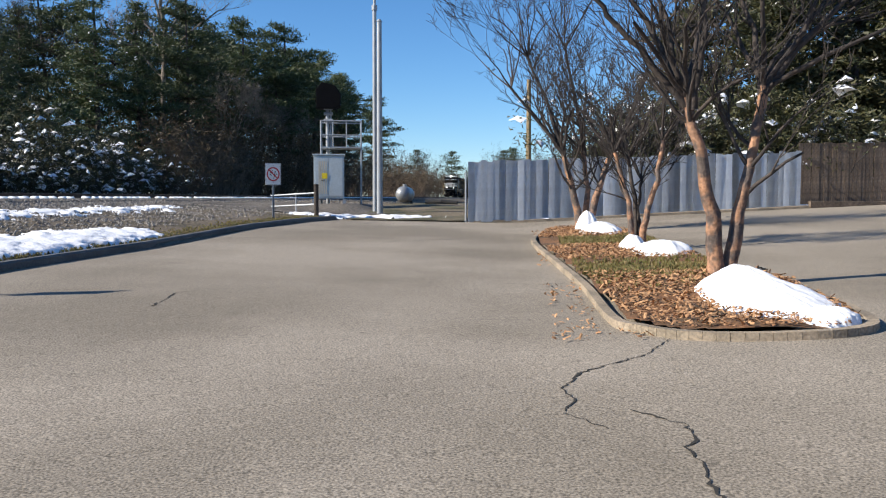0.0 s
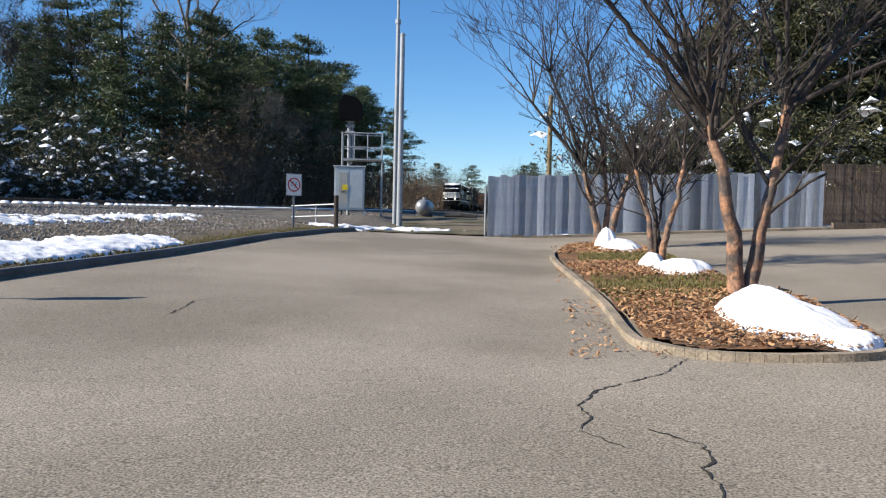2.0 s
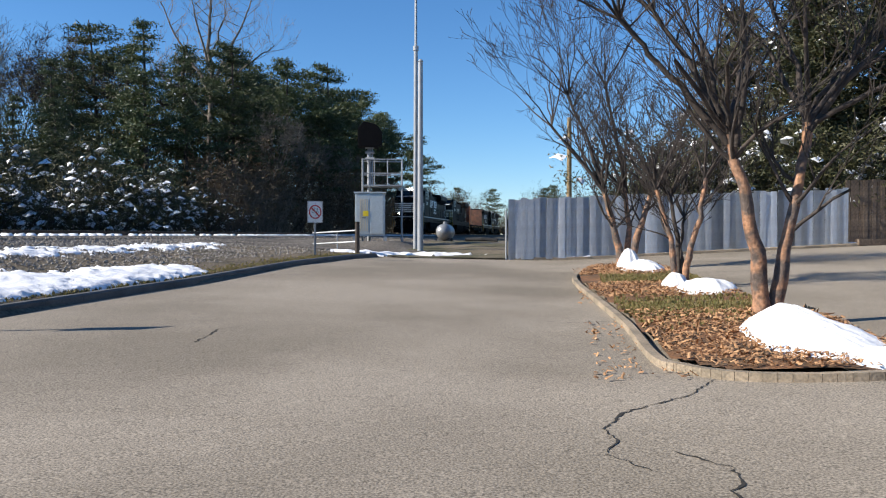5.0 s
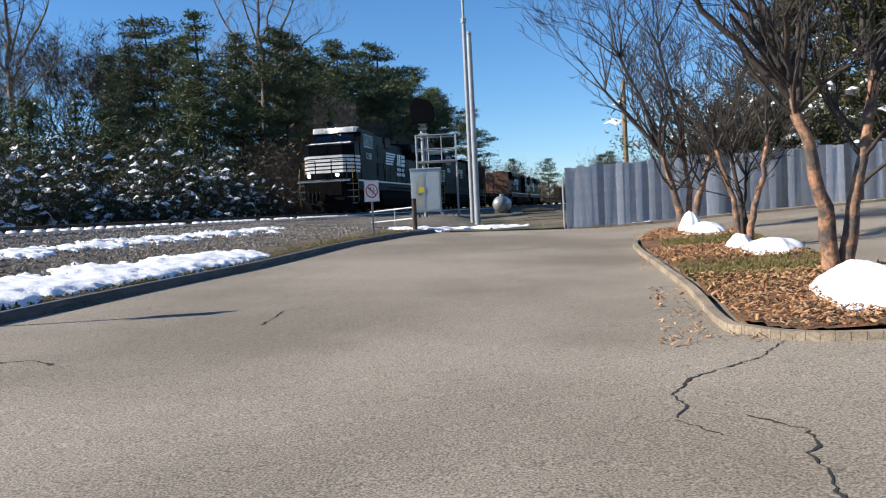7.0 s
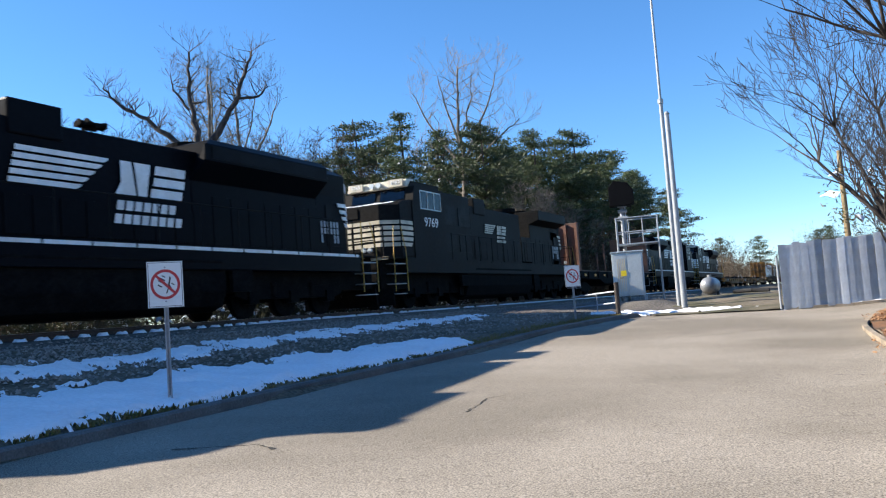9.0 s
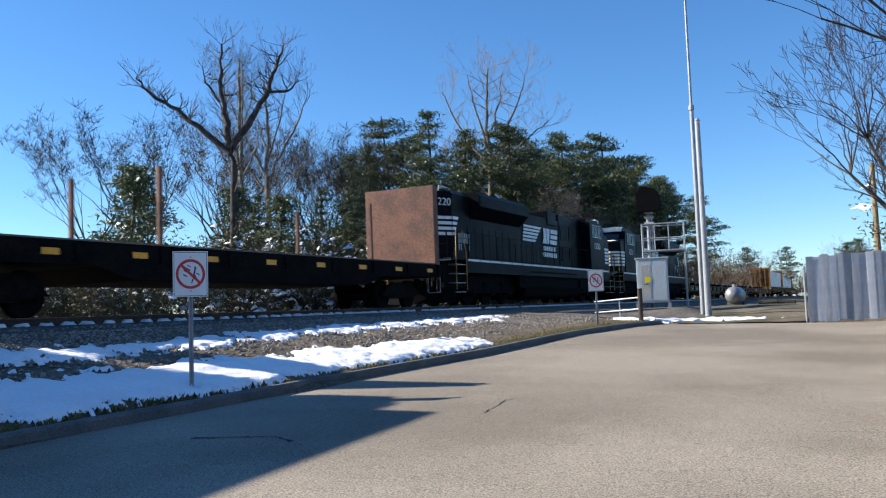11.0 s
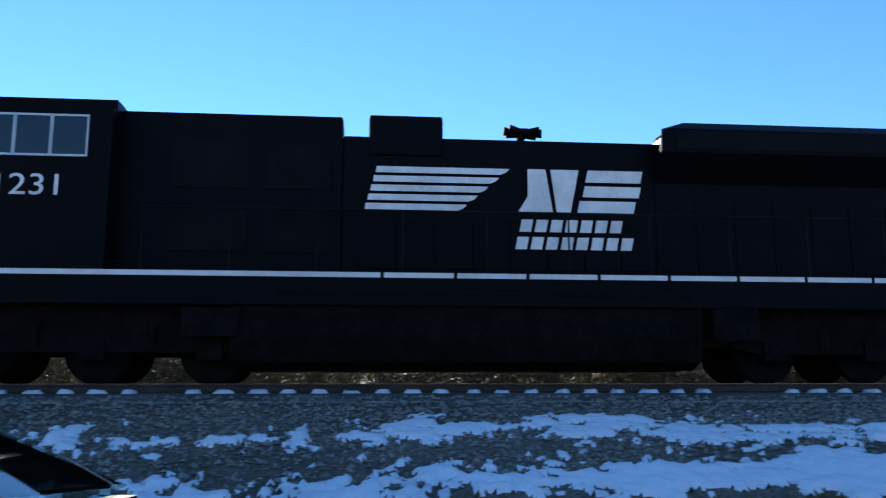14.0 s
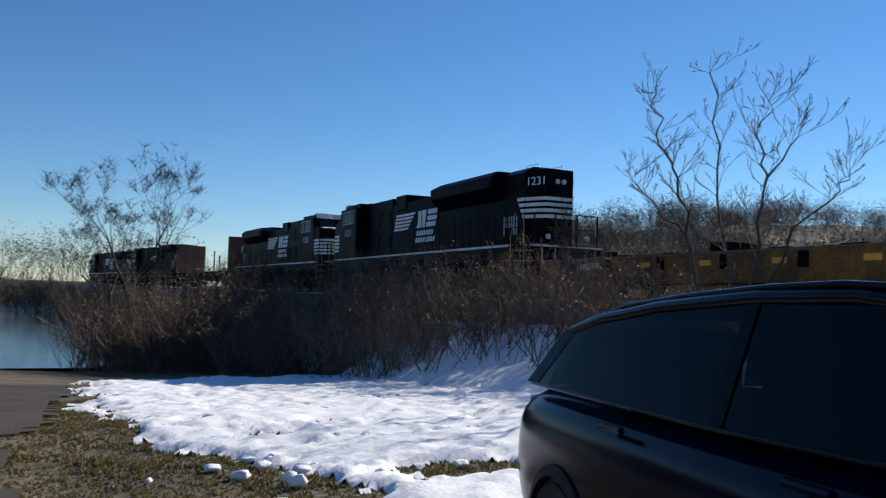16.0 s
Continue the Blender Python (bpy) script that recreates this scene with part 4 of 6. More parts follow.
repeat(e, [(1, 88, 60, 1.0), (4, 86, 120, 1.1), (8, 84, 200, 1.2), (-3, 98, 20, 1.1), (2, 100, 80, 1.2), (7, 98, 140, 1.3), (12, 90, 250, 1.2), (16, 88, 300, 1.2), (22, 92, 10, 1.3), (-3.5, 112, 50, 1.2), (28, 86, 100, 1.3), (8, 110, 77, 1.5), (18, 106, 33, 1.5), (-20.5, 136, 15, 1.4), (-21, 150, 105, 1.5), (-21, 165, 205, 1.5), (-22, 182, 305, 1.6), (-20, 200, 55, 1.6), (-3, 130, 66, 1.3), (-4, 150, 99, 1.4)])
w = thicket("far_wood", on(-26, 290), 7, 5, 7, 25, "far brown wood closing the view along the line", 70, 0.0, leaves=5, group="far wood", leaf="far")
repeat(w, [(x, 285 + 10 * math.sin(x), x * 11, 0.9 + 0.25 * math.sin(x * 2)) for x in (-60, -48, -37, -4, 8, 20, 32, 45, 58, 70)])

# ---- behind: brush on the embankment, lake shore ----
def shore(x, y, turn=0, s=1.0):
    return pose(x, y, max(land_z(x, y), LAKE_Z - 0.02), 0, 0, turn) @ Matrix.Diagonal((s, s, s, 1))



bank = thicket("brush", on(-10.2, -18), 1.5, 2.0, 1.9, 19, "tangled brown brush on the railway embankment", 95, 0.0, leaves=3, leaf_size=0.1)
repeat(bank, [(-10.5, -14.5, 50, 0.75), (-9.6, -21.5, 100, 1.05), (-10.5, -24.5, 170, 1.1), (-9, -26, 210, 1.1), (-8.2, -30, 260, 1.2), (-10.8, -29, 320, 1.15), (-7, -34, 30, 1.25), (-10, -35, 90, 1.3), (-5, -38, 140, 1.25), (-8.5, -41, 190, 1.3), (-12, -21, 240, 0.9), (-4, -43, 290, 1.3), (-11.5, -40, 10, 1.2), (-7, -47, 75, 1.35), (-8.4, -25, 15, 0.9), (-6.4, -30, 85, 0.9), (-11.3, -16.8, 185, 0.8), (-11.8, -26, 125, 0.9), (-11.8, -33, 195, 1.0), (-3.2, -48, 44, 1.2), (-10, -52, 99, 1.4), (-5, -55, 145, 1.4), (-11, -60, 20, 1.4)])
r1 = gnarled_tree(on(-11.35, -13.3, 138), [([(-0.3, 0, -0.1), (-0.63, 0.1, 1.7), (-0.91, 0.1, 3.15), (-1.3, 0.2, 3.85), (-1.37, 0.2, 4.9)], 0.04),
                                           ([(0, 0, -0.1), (0.1, 0, 1.2), (-0.17, 0, 3.3), (-0.34, 0, 5.2)], 0.038), ([(0.2, 0, -0.1), (0.57, -0.1, 1.55), (0.68, -0.1, 2.95), (1.25, -0.2, 3.85)], 0.04),
                                           ([(0.3, 0, -0.1), (1.2, 0.2, 2.2), (1.9, 0.3, 2.75), (2.2, 0.3, 3.3)], 0.03), ([(-0.63, 0.1, 1.7), (-1.3, 0, 2.6), (-1.8, 0, 3.15)], 0.025), ([(0.68, -0.1, 2.95), (0.6, 0, 3.8), (0.75, 0, 4.6)], 0.025)],
                  21, "slender leafless saplings growing in a clump on the embankment", 0.5, 2, "bark")
repeat(r1, [(-11.6, -19.5, 60, 0.6)])
l1 = bare_tree("bare_tree", shore(-3.3, -50), 12.5, 0.2, 22, "leafless tree on the lake shore", 5, 0.5, fork=0.3, group="shore trees")
for x, y, a, s in ((-2.2, -64, 90, 0.9), (-1.4, -74, 200, 0.8), (9.2, -113, 180, 0.8), (13, -125, 40, 0.6)):
    copy_thing(l1, shore(x, y, a, s))
for i, (a, r, s) in enumerate(((172, 38, 1.7), (174, 41, 1.8), (175, 43, 1.9), (175.6, 52, 2.0), (178.3, 90, 1.8), (179.8, 108, 1.6), (181.5, 118, 2.2), (182.6, 128, 2.0), (173, 48, 2.1), (170, 42, 1.6))):
    copy_thing(bank, shore(-math.sin(radians(a)) * r, math.cos(radians(a)) * r, 37 * i, s))
f1 = thicket("far_wood", on(20, -170), 9, 5, 8, 23, "far brown wood on the other shore", 60, 0.0, leaves=4, group="far wood", leaf="far")
repeat(f1, [(x, -168 + 9 * math.sin(x), x * 7, 0.8 + 0.2 * math.sin(x * 3)) for x in (36, 52, 68, 85, 103, 5, -10, -26, -42)])
for i, (cx, cy, sx, sy, h) in enumerate(((-190, -170, 150, 60, 26), (-330, -120, 160, 70, 40), (-120, -210, 90, 50, 18))):
    xs_, ys_ = list(np.linspace(cx - sx, cx + sx, 50)), list(np.linspace(cy - sy, cy + sy, 30))
    hill = sheet("hill", xs_, ys_, lambda x, y: -3 + h * max(0, 1 - ((x - cx) / sx) ** 2) * max(0, 1 - ((y - cy) / sy) ** 2) + 1.0 * fbm(x, y, 30), "hill")
    tagged(hill, "low wooded hill beyond the railway", "hill", "hills", kind="structure")
g1 = thicket("far_wood", on(-150, -140), 8, 6, 9, 24, "bare wood covering the far hill", 40, 0.0, leaves=3, group="far wood", leaf="far")


def hill_spots():
    rng = random.Random(31)
    for i in range(150):
        a, r = radians(rng.uniform(116, 152)), rng.uniform(140, 260)
        x, y = -math.sin(a) * r, math.cos(a) * r
        z = max(-3 + h * max(0, 1 - ((x - cx) / sx) ** 2) * max(0, 1 - ((y - cy) / sy) ** 2) for cx, cy, sx, sy, h in ((-190, -170, 150, 60, 26), (-330, -120, 160, 70, 40), (-120, -210, 90, 50, 18)))
        yield x, y, z, rng.uniform(0, 360), rng.uniform(0.45, 0.8)


for x, y, z, a, s in hill_spots():
    q = copy_thing(g1, pose(x, y, max(z, land_z(x, y)), 0, 0, a))
    q.scale = (s, s, s)


# ---- planted island with three myrtles ----
ISLAND = [(1.0, 8.2), (1.17, 7.75), (1.5, 7.4), (2.1, 7.3), (2.75, 7.4), (3.05, 7.9), (3.1, 9.5), (2.9, 12.0), (2.75, 15.0), (2.5, 19.5), (2.1, 21.6), (1.3, 21.9), (0.75, 21.0), (0.4, 18.6), (0.45, 16.4), (0.62, 14.4), (0.8, 12.2), (0.92, 10.5)]


def island_in(x, y):
    inside = False
    for (x0, y0), (x1, y1) in zip(ISLAND, ISLAND[1:] + ISLAND[:1]):
        if (y0 > y) != (y1 > y) and x < (x1 - x0) * (y - y0) / (y1 - y0) + x0:
            inside = not inside
    return inside


def island_z(x, y):
    return lot_z(x, y) + 0.085 + 0.04 * fbm(x, y, 0.8) + 0.08 * math.exp(-((x - 2.2) ** 2 + (y - 10.2) ** 2) / 1.2)


def rounded(pts, k=6):
    """A closed outline drawn as a smooth curve through its points."""
    out = []
    for i in range(len(pts)):
        p0, p1, p2, p3 = (Vector(pts[(i + q) % len(pts)]) for q in (-1, 0, 1, 2))
        for j in range(k):
            t = j / k
            out.append(tuple(0.5 * (2 * p1 + (p2 - p0) * t + (2 * p0 - 5 * p1 + 4 * p2 - p3) * t * t + (3 * p1 - p0 - 3 * p2 + p3) * t ** 3)))
    return out


ISLAND = rounded(ISLAND)
ribbon(ISLAND + ISLAND[:1], -0.15, 0.075, lot_z, "kerb", "kerb2", "tan concrete kerb round the planted island", 3.0)
bed = sheet("planting_bed", steps((0.2, 3.4, 0.1)), steps((7.2, 22.2, 0.1)), island_z, "mulch", lambda x, y: island_in(x, y))
tagged(bed, "mulched soil bed with a patch of grass", "bed", kind="structure")
random.seed(41)
v, f = [], []
for i in range(17000):
    x, y = random.uniform(0.3, 3.1), random.uniform(7.3, 21.8)
    k = min(abs(y - 8.9) / 2.1, abs(y - 14.6) / 1.2, abs(y - 19.8) / 1.7)
    if k + random.random() * 0.5 > 1.25:
        continue
    if not island_in(x, y) and not (random.random() < 0.12 and 0 < x < 1.2):
        continue
    z = island_z(x, y) + 0.02 if island_in(x, y) else lot_z(x, y) + 0.015
    a, ln, w, b = random.uniform(0, 6.28), random.uniform(0.012, 0.036), random.uniform(0.006, 0.014), len(v)
    d, n_ = Vector((math.cos(a), math.sin(a), random.gauss(0, 0.4))) * ln, Vector((-math.sin(a), math.cos(a), random.gauss(0, 0.4))) * w
    c = Vector((x, y, z + random.uniform(0, 0.03)))
    up = Vector((0, 0, 0.006))
    v += [c - d - n_, c + d - n_, c + d + n_, c - d + n_, c + up]
    f += [(b, b + 1, b + 4), (b + 1, b + 2, b + 4), (b + 2, b + 3, b + 4), (b + 3, b, b + 4)]
M["chips"] = leafy("wood_chips", (0.52, 0.3, 0.15), (0.26, 0.13, 0.06), 0.0, 0.85)
tagged(raw("wood_chips", v, f, "chips"), "orange-brown wood chip mulch spilling over the kerb", "mulch", kind="stuff")


def bed_grass():
    while True:
        x, y = random.uniform(0.8, 2.9), random.choice((random.gauss(11.8, 0.9), random.gauss(17.2, 0.6)))
        if island_in(x, y):
            return x, y, island_z(x, y)


tufts("bed_grass", 3500, bed_grass, 0.05, "grassblade", "patch of short green grass in the planting bed")


def mound(cx, cy, rx, ry, h, k, turn=0.0, top=(0.0, 0.0)):
    """A heap of snow: a dome with an uneven outline whose rim sits in the ground."""
    v, f = [], []
    n, rings = 64, 14
    for q in range(rings + 1):
        u = q / rings
        for a in range(n):
            t = 6.2832 * a / n
            w = u * (1 + 0.16 * fbm(math.cos(t) * 1.5, math.sin(t) * 1.5, 0.8, k) + 0.07 * fbm(math.cos(t) * 5, math.sin(t) * 5, 0.8, k))
            dx, dy = math.cos(t) * rx * w, math.sin(t) * ry * w
            x, y = cx + dx * math.cos(turn) - dy * math.sin(turn), cy + dx * math.sin(turn) + dy * math.cos(turn)
            x, y = x + top[0] * (1 - u) ** 0.8, y + top[1] * (1 - u) ** 0.8
            base = max(island_z(x, y) if island_in(x, y) else lot_z(x, y), lot_z(x, y))
            v.append((x, y, base - 0.04 + (h + 0.06) * (1 - u ** (1.25 if top[1] else 2.2)) ** 0.85 + 0.05 * h * fbm(x, y, 0.22, k) * (1 - u) + 0.02 * (u < 0.99) * fbm(x, y, 0.1, k)))
    for q in range(rings):
        f += [(q * n + a, q * n + (a + 1) % n, (q + 1) * n + (a + 1) % n, (q + 1) * n + a) for a in range(n)]
    return tagged(raw("snow_mound", v, f, "snow", smooth=True), "white shovelled snow heaped at the foot of a myrtle", "snow", "snow on the island")


mound(2.46, 8.55, 0.58, 1.3, 0.25, 31, 0.17, (-0.12, 0.8))
mound(2.75, 7.65, 0.34, 0.3, 0.1, 34, 0.3)
mound(2.4, 14.3, 0.55, 0.75, 0.17, 32)
mound(2.0, 15.3, 0.25, 0.3, 0.2, 35)
mound(1.85, 19.5, 0.5, 0.85, 0.2, 33)
mound(1.6, 20.45, 0.3, 0.3, 0.42, 36)


def myrtle(m, stems, seed, label, depth=4, twig=1.0, snowline=True):
    """A multi-stemmed myrtle: each stem given by points and a radius, forking at its top into a spreading vase of twigs."""
    rng = random.Random(seed)
    root = thing("crape_myrtle", m, label, "tree", "myrtles on the island")
    segs, thick = [], []
    for pts, r in stems:
        pts = [Vector(p) for p in pts]
        fine = []
        for a, b in zip(pts, pts[1:]):
            for i in range(4):
                fine.append(a.lerp(b, i / 4) + Vector((rng.gauss(0, 0.012), rng.gauss(0, 0.012), 0)))
        fine.append(pts[-1])
        n = len(fine) - 1
        for i in range(n):
            r0, r1 = r * (1 - 0.45 * i / n), r * (1 - 0.45 * (i + 1) / n)
            if i == 0:
                r0 *= 1.3
            thick.append((fine[i], fine[i + 1], r0, r1))
        cv, cf = chain(fine, [thick[-n + min(i, n - 1)][2] for i in range(n + 1)], 12)
        raw("trunk", cv, cf, "myrtle" if r > 0.055 else "bark", root, "smooth peeling orange and grey bark" if r > 0.055 else "", smooth=True)
        d = (fine[-1] - fine[-3]).normalized()
        for k in range(6):
            a = rng.uniform(0, 6.28)
            nd = (d * 0.8 + Vector((math.cos(a), math.sin(a), 0.25)) * 0.75).normalized()
            limb(segs, fine[-1], nd, 1.02 * twig * rng.uniform(0.8, 1.2), r * 0.42, depth, rng, 0.5, 0.07, 4, 3, 0.68)
        for k in range(4):
            i = rng.randrange(n // 2, n)
            a = rng.uniform(0, 6.28)
            limb(segs, fine[i], Vector((math.cos(a) * 0.8, math.sin(a) * 0.8, 0.8)).normalized(), 0.75 * twig, r * 0.3, depth - 1, rng, 0.5, 0.1, 4, 3, 0.66)
    mid = [s for s in segs if s[2] > 0.012]
    v, f = tubes(mid, lambda q: 6)
    tagged(raw("limb_spread", v, f, "bark", root, smooth=True), kind="stuff")
    v, f = tubes([s for s in segs if s[2] <= 0.012], lambda q: 3)
    tagged(raw("twig_crown", v, f, "twig", root, "fine bare twigs"), kind="stuff")
    if snowline:
        up = Vector((0.3, 0.12, 0.25)).normalized()
        for a, b, r0, r1 in thick[:14]:
            if rng.random() < 0.55:
                sv, sf = tubes([(a + up * r0 * 0.75, b + up * r1 * 0.75, r0 * 0.42, r1 * 0.42)], lambda q: 6)
                raw("snow_streak", sv, sf, "snow", root, "snow clinging to the trunk", smooth=True)
    return root


def stand(x, y):
    return pose(x, y, island_z(x, y) - 0.02)


myrtle(stand(2.43, 10.46), [([(-0.05, 0, 0), (-0.12, 0, 0.75), (-0.3, -0.1, 1.5), (-0.47, -0.1, 2.15)], 0.098),
                            ([(0.1, 0.05, 0), (0.18, 0.05, 0.6), (0.34, 0.1, 1.3), (0.5, 0.15, 2.3)], 0.092),
                            ([(-0.45, -0.1, 2.05), (-0.95, -0.2, 2.6), (-1.4, -0.2, 3.1), (-1.75, -0.3, 3.5)], 0.045), ([(-0.45, -0.1, 2.05), (-0.8, 0.1, 2.9), (-1.3, 0.2, 3.7)], 0.045),
                            ([(-0.4, -0.1, 2.0), (-0.3, -0.3, 2.9), (-0.4, -0.4, 3.8)], 0.04), ([(0.48, 0.15, 2.2), (1.0, 0.1, 2.9), (1.7, 0.2, 3.6)], 0.045),
                            ([(0.48, 0.15, 2.2), (0.4, 0.3, 3.0), (0.1, 0.4, 3.9)], 0.04), ([(0.5, 0.15, 2.25), (1.1, -0.2, 2.6), (2.0, -0.4, 3.0)], 0.035)], 51, "bare crape myrtle with two stout peeling trunks", 4, 1.15)
myrtle(stand(2.12, 15.44), [([(-0.1, 0, 0), (-0.18, 0, 0.8), (-0.42, 0.1, 1.7)], 0.06), ([(0.05, 0, 0), (0.12, -0.1, 0.5), (0.3, -0.1, 1.2), (0.42, 0.0, 1.9)], 0.065),
                            ([(0, 0.1, 0), (-0.05, 0.2, 0.9), (-0.15, 0.3, 1.6)], 0.05), ([(0.1, 0.1, 0), (0.0, 0.15, 0.7), (0.1, 0.3, 1.2)], 0.04)], 52, "bare crape myrtle with four thin stems", 4, 0.8, False)
myrtle(stand(1.56, 20.6), [([(-0.08, 0, 0), (-0.3, 0, 0.9), (-0.55, 0, 1.9)], 0.1), ([(0.08, 0, 0), (0.25, 0, 0.8), (0.6, 0.1, 1.8)], 0.1), ([(0, 0.1, 0), (0.05, 0.2, 1.0), (-0.05, 0.3, 1.9)], 0.08),
                           ([(-0.5, 0, 1.8), (-1.1, 0, 2.6), (-1.8, -0.1, 3.4)], 0.05), ([(-0.5, 0, 1.8), (-0.9, 0.2, 3.0), (-1.4, 0.3, 4.2)], 0.05), ([(0.0, 0.3, 1.8), (-0.2, 0.3, 3.0), (-0.5, 0.2, 4.4)], 0.05), ([(0.6, 0.1, 1.75), (1.1, 0.1, 2.8), (1.5, 0.2, 4.0)], 0.05)], 53, "bare crape myrtle with a wide spreading crown", 4, 1.3, False)

# ---- steel fence and timber fence ----
# added out of view: walls that keep bright low sky off train and car
wall = thing("wall_east", Matrix(), "plain unseen wall added east of the car park to block low sky light", "wall", kind="structure")
part("wall_panel", boxes((31, 31.4, -60, 22, -4, 7.5)), "timber", wall)
part("wall_panel", boxes((12, 31, -60.4, -60, -6, 6)), "timber", wall)
fence = thing("steel_fence", pose(-1.58, 25.45, 1.03, 0, 0, 12.85), "fence of upright grey corrugated steel sheets", "fence")
random.seed(61)
length, count = 10.75, 56
sheets = []
for k in range(3):
    bm = bmesh.new()
    w = length / count
    xs_ = [0, 0.012, 0.035, 0.07, 0.12, 0.16, w + 0.006]
    ds = [0, 0.0012, 0.0024, 0.003, 0.0028, 0.001, 0]
    hgt = 1.82 + 0.025 * k
    a = [bm.verts.new((x, -d, 0)) for x, d in zip(xs_, ds)]
    b = [bm.verts.new((x + 0.004 * (k - 1), -d - 0.006 * k, hgt)) for x, d in zip(xs_, ds)]
    for i in range(len(xs_) - 1):
        bm.faces.new((a[i], a[i + 1], b[i + 1], b[i]))
    bmesh.ops.solidify(bm, geom=list(bm.faces), thickness=0.004)
    me = bpy.data.meshes.new("sheet")
    bm.to_mesh(me), bm.free()
    me.materials.append(M["steel"])
    sheets.append(me)
for i in range(count):
    ob = new("steel_sheet", random.choice(sheets))
    ob.parent = fence
    x = i * length / count
    ob.matrix_basis = pose(x, random.uniform(-0.008, 0.008), x * 0.036 + random.uniform(-0.015, 0.02), random.uniform(-0.25, 0.25), random.uniform(-0.4, 0.4), random.uniform(-0.5, 0.5))
for z in (0.35, 1.45):
    bm = bmesh.new()
    rod(bm, (0, 0.05, z), (length, 0.05, z + length * 0.036), 0.03)
    part("rail", bm, "galv", fence)
bm = bmesh.new()
rod(bm, (-0.06, 0.06, 0), (-0.06, 0.06, 1.5), 0.03)
part("post", bm, "galv", fence)
wood = thing("timber_fence", pose(8.95, 28.2, lot_z(8.9, 28) - 0.05, 0, 0, 13), "tall fence of dark weathered close boards", "fence")
bme = bpy.data.meshes.new("board")
bm = boxes((0.003, 0.142, -0.01, 0.01, 0, 2.15))
bm.to_mesh(bme), bm.free()
bme.materials.append(M["timber"])
for i in range(95):
    ob = new("board", bme)
    ob.parent = wood
    ob.matrix_basis = pose(i * 0.146, random.uniform(-0.006, 0.006), i * 0.146 * 0.02 + random.uniform(-0.02, 0.02), 0, random.uniform(-0.5, 0.5), 0)
for z in (0.4, 1.7):
    part("rail", boxes((0, 13.9, 0.01, 0.06, z, z + 0.09)), "timber", wood)
sleeper = thing("timber_edging", pose(9.2, 27.95, lot_z(9.2, 27.9) + 0.02, 0, 0, 13), "old railway sleepers edging the snow", "edging")
part("sleeper", boxes((0, 5, -0.12, 0.12, 0, 0.2)), "timber", sleeper, bevel=0.01)
part("sleeper", boxes((5.05, 10, -0.12, 0.12, 0.05, 0.25)), "timber", sleeper, bevel=0.01)


# ---- signs ----
def no_walking_sign(m, label):
    root = thing("warning_sign", m, label, "sign", "signs along the kerb")
    bm = bmesh.new()
    prism(bm, [(-0.03, -0.02), (-0.012, -0.02), (-0.012, 0.012), (0.012, 0.012), (0.012, -0.02), (0.03, -0.02), (0.03, -0.012), (0.018, -0.012), (0.018, 0.02), (-0.018, 0.02), (-0.018, -0.012), (-0.03, -0.012)], "z", -0.3, 1.45)
    part("post", bm, "galv", root, "galvanised steel post")
    bm = boxes((-0.228, 0.228, -0.028, -0.024, 1.22, 1.83))
    plate = part("panel", bm, "sign", root, "white panel")
    bm = bmesh.new()
    c = 1.525
    n = 40
    ring = [[bm.verts.new((r * math.cos(6.2832 * i / n), y, c + r * 1.05 * math.sin(6.2832 * i / n))) for i in range(n)] for r, y in ((0.19, -0.030), (0.155, -0.030), (0.155, -0.027), (0.19, -0.027))]
    for k in range(4):
        for i in range(n):
            bm.faces.new((ring[k][i], ring[k][(i + 1) % n], ring[(k + 1) % 4][(i + 1) % n], ring[(k + 1) % 4][i]))
    bmesh.ops.recalc_face_normals(bm, faces=bm.faces)
    part("ring", bm, "red", plate, "red prohibition ring")
    bm = boxes()
    box(bm, -0.17, 0.17, -0.034, -0.031, -0.017, 0.017, Matrix.Translation((0, 0, c)) @ pose(0, 0, 0, 0, 45, 0))
    part("slash", bm, "red", plate)
    bm = bmesh.new()
    for x, z, w, h, a in ((0.05, 0.02, 0.02, 0.14, 12), (0.075, -0.06, 0.014, 0.1, -25), (0.03, -0.07, 0.014, 0.11, 20), (0.06, 0.085, 0.02, 0.03, 0), (-0.04, 0.07, 0.09, 0.016, 30), (-0.05, 0.03, 0.09, 0.016, 30), (-0.07, -0.02, 0.06, 0.016, 30), (-0.02, 0.105, 0.05, 0.012, 30), (0.095, 0.0, 0.05, 0.012, 35)):
        box(bm, -w / 2, w / 2, -0.0305, -0.0285, -h / 2, h / 2, Matrix.Translation((x, 0, c + z)) @ pose(0, 0, 0, 0, a, 0))
    part("pictogram", bm, "ink", plate, "black symbol")
    bm = bmesh.new()
    for x0, x1, z0, z1 in ((-0.215, 0.215, 1.232, 1.238), (-0.215, 0.215, 1.812, 1.818), (-0.215, -0.209, 1.232, 1.818), (0.209, 0.215, 1.232, 1.818)):
        box(bm, x0, x1, -0.0305, -0.0285, z0, z1)
    part("border", bm, "ink", plate)
    bm = bmesh.new()
    for z in (1.3, 1.75):
        rod(bm, (0, -0.034, z), (0, 0.02, z), 0.012, n=6)
    part("bolt", bm, "galv", root)
    return root


no_walking_sign(pose(-8.12, 8.5, ground_z(-8.12, 8.5), 0, 0, 51), "white warning sign with a red slashed ring on a steel post")
no_walking_sign(pose(-6.95, 23.2, 0.9, 0, 0, 38), "white warning sign on a post by the kerb end")

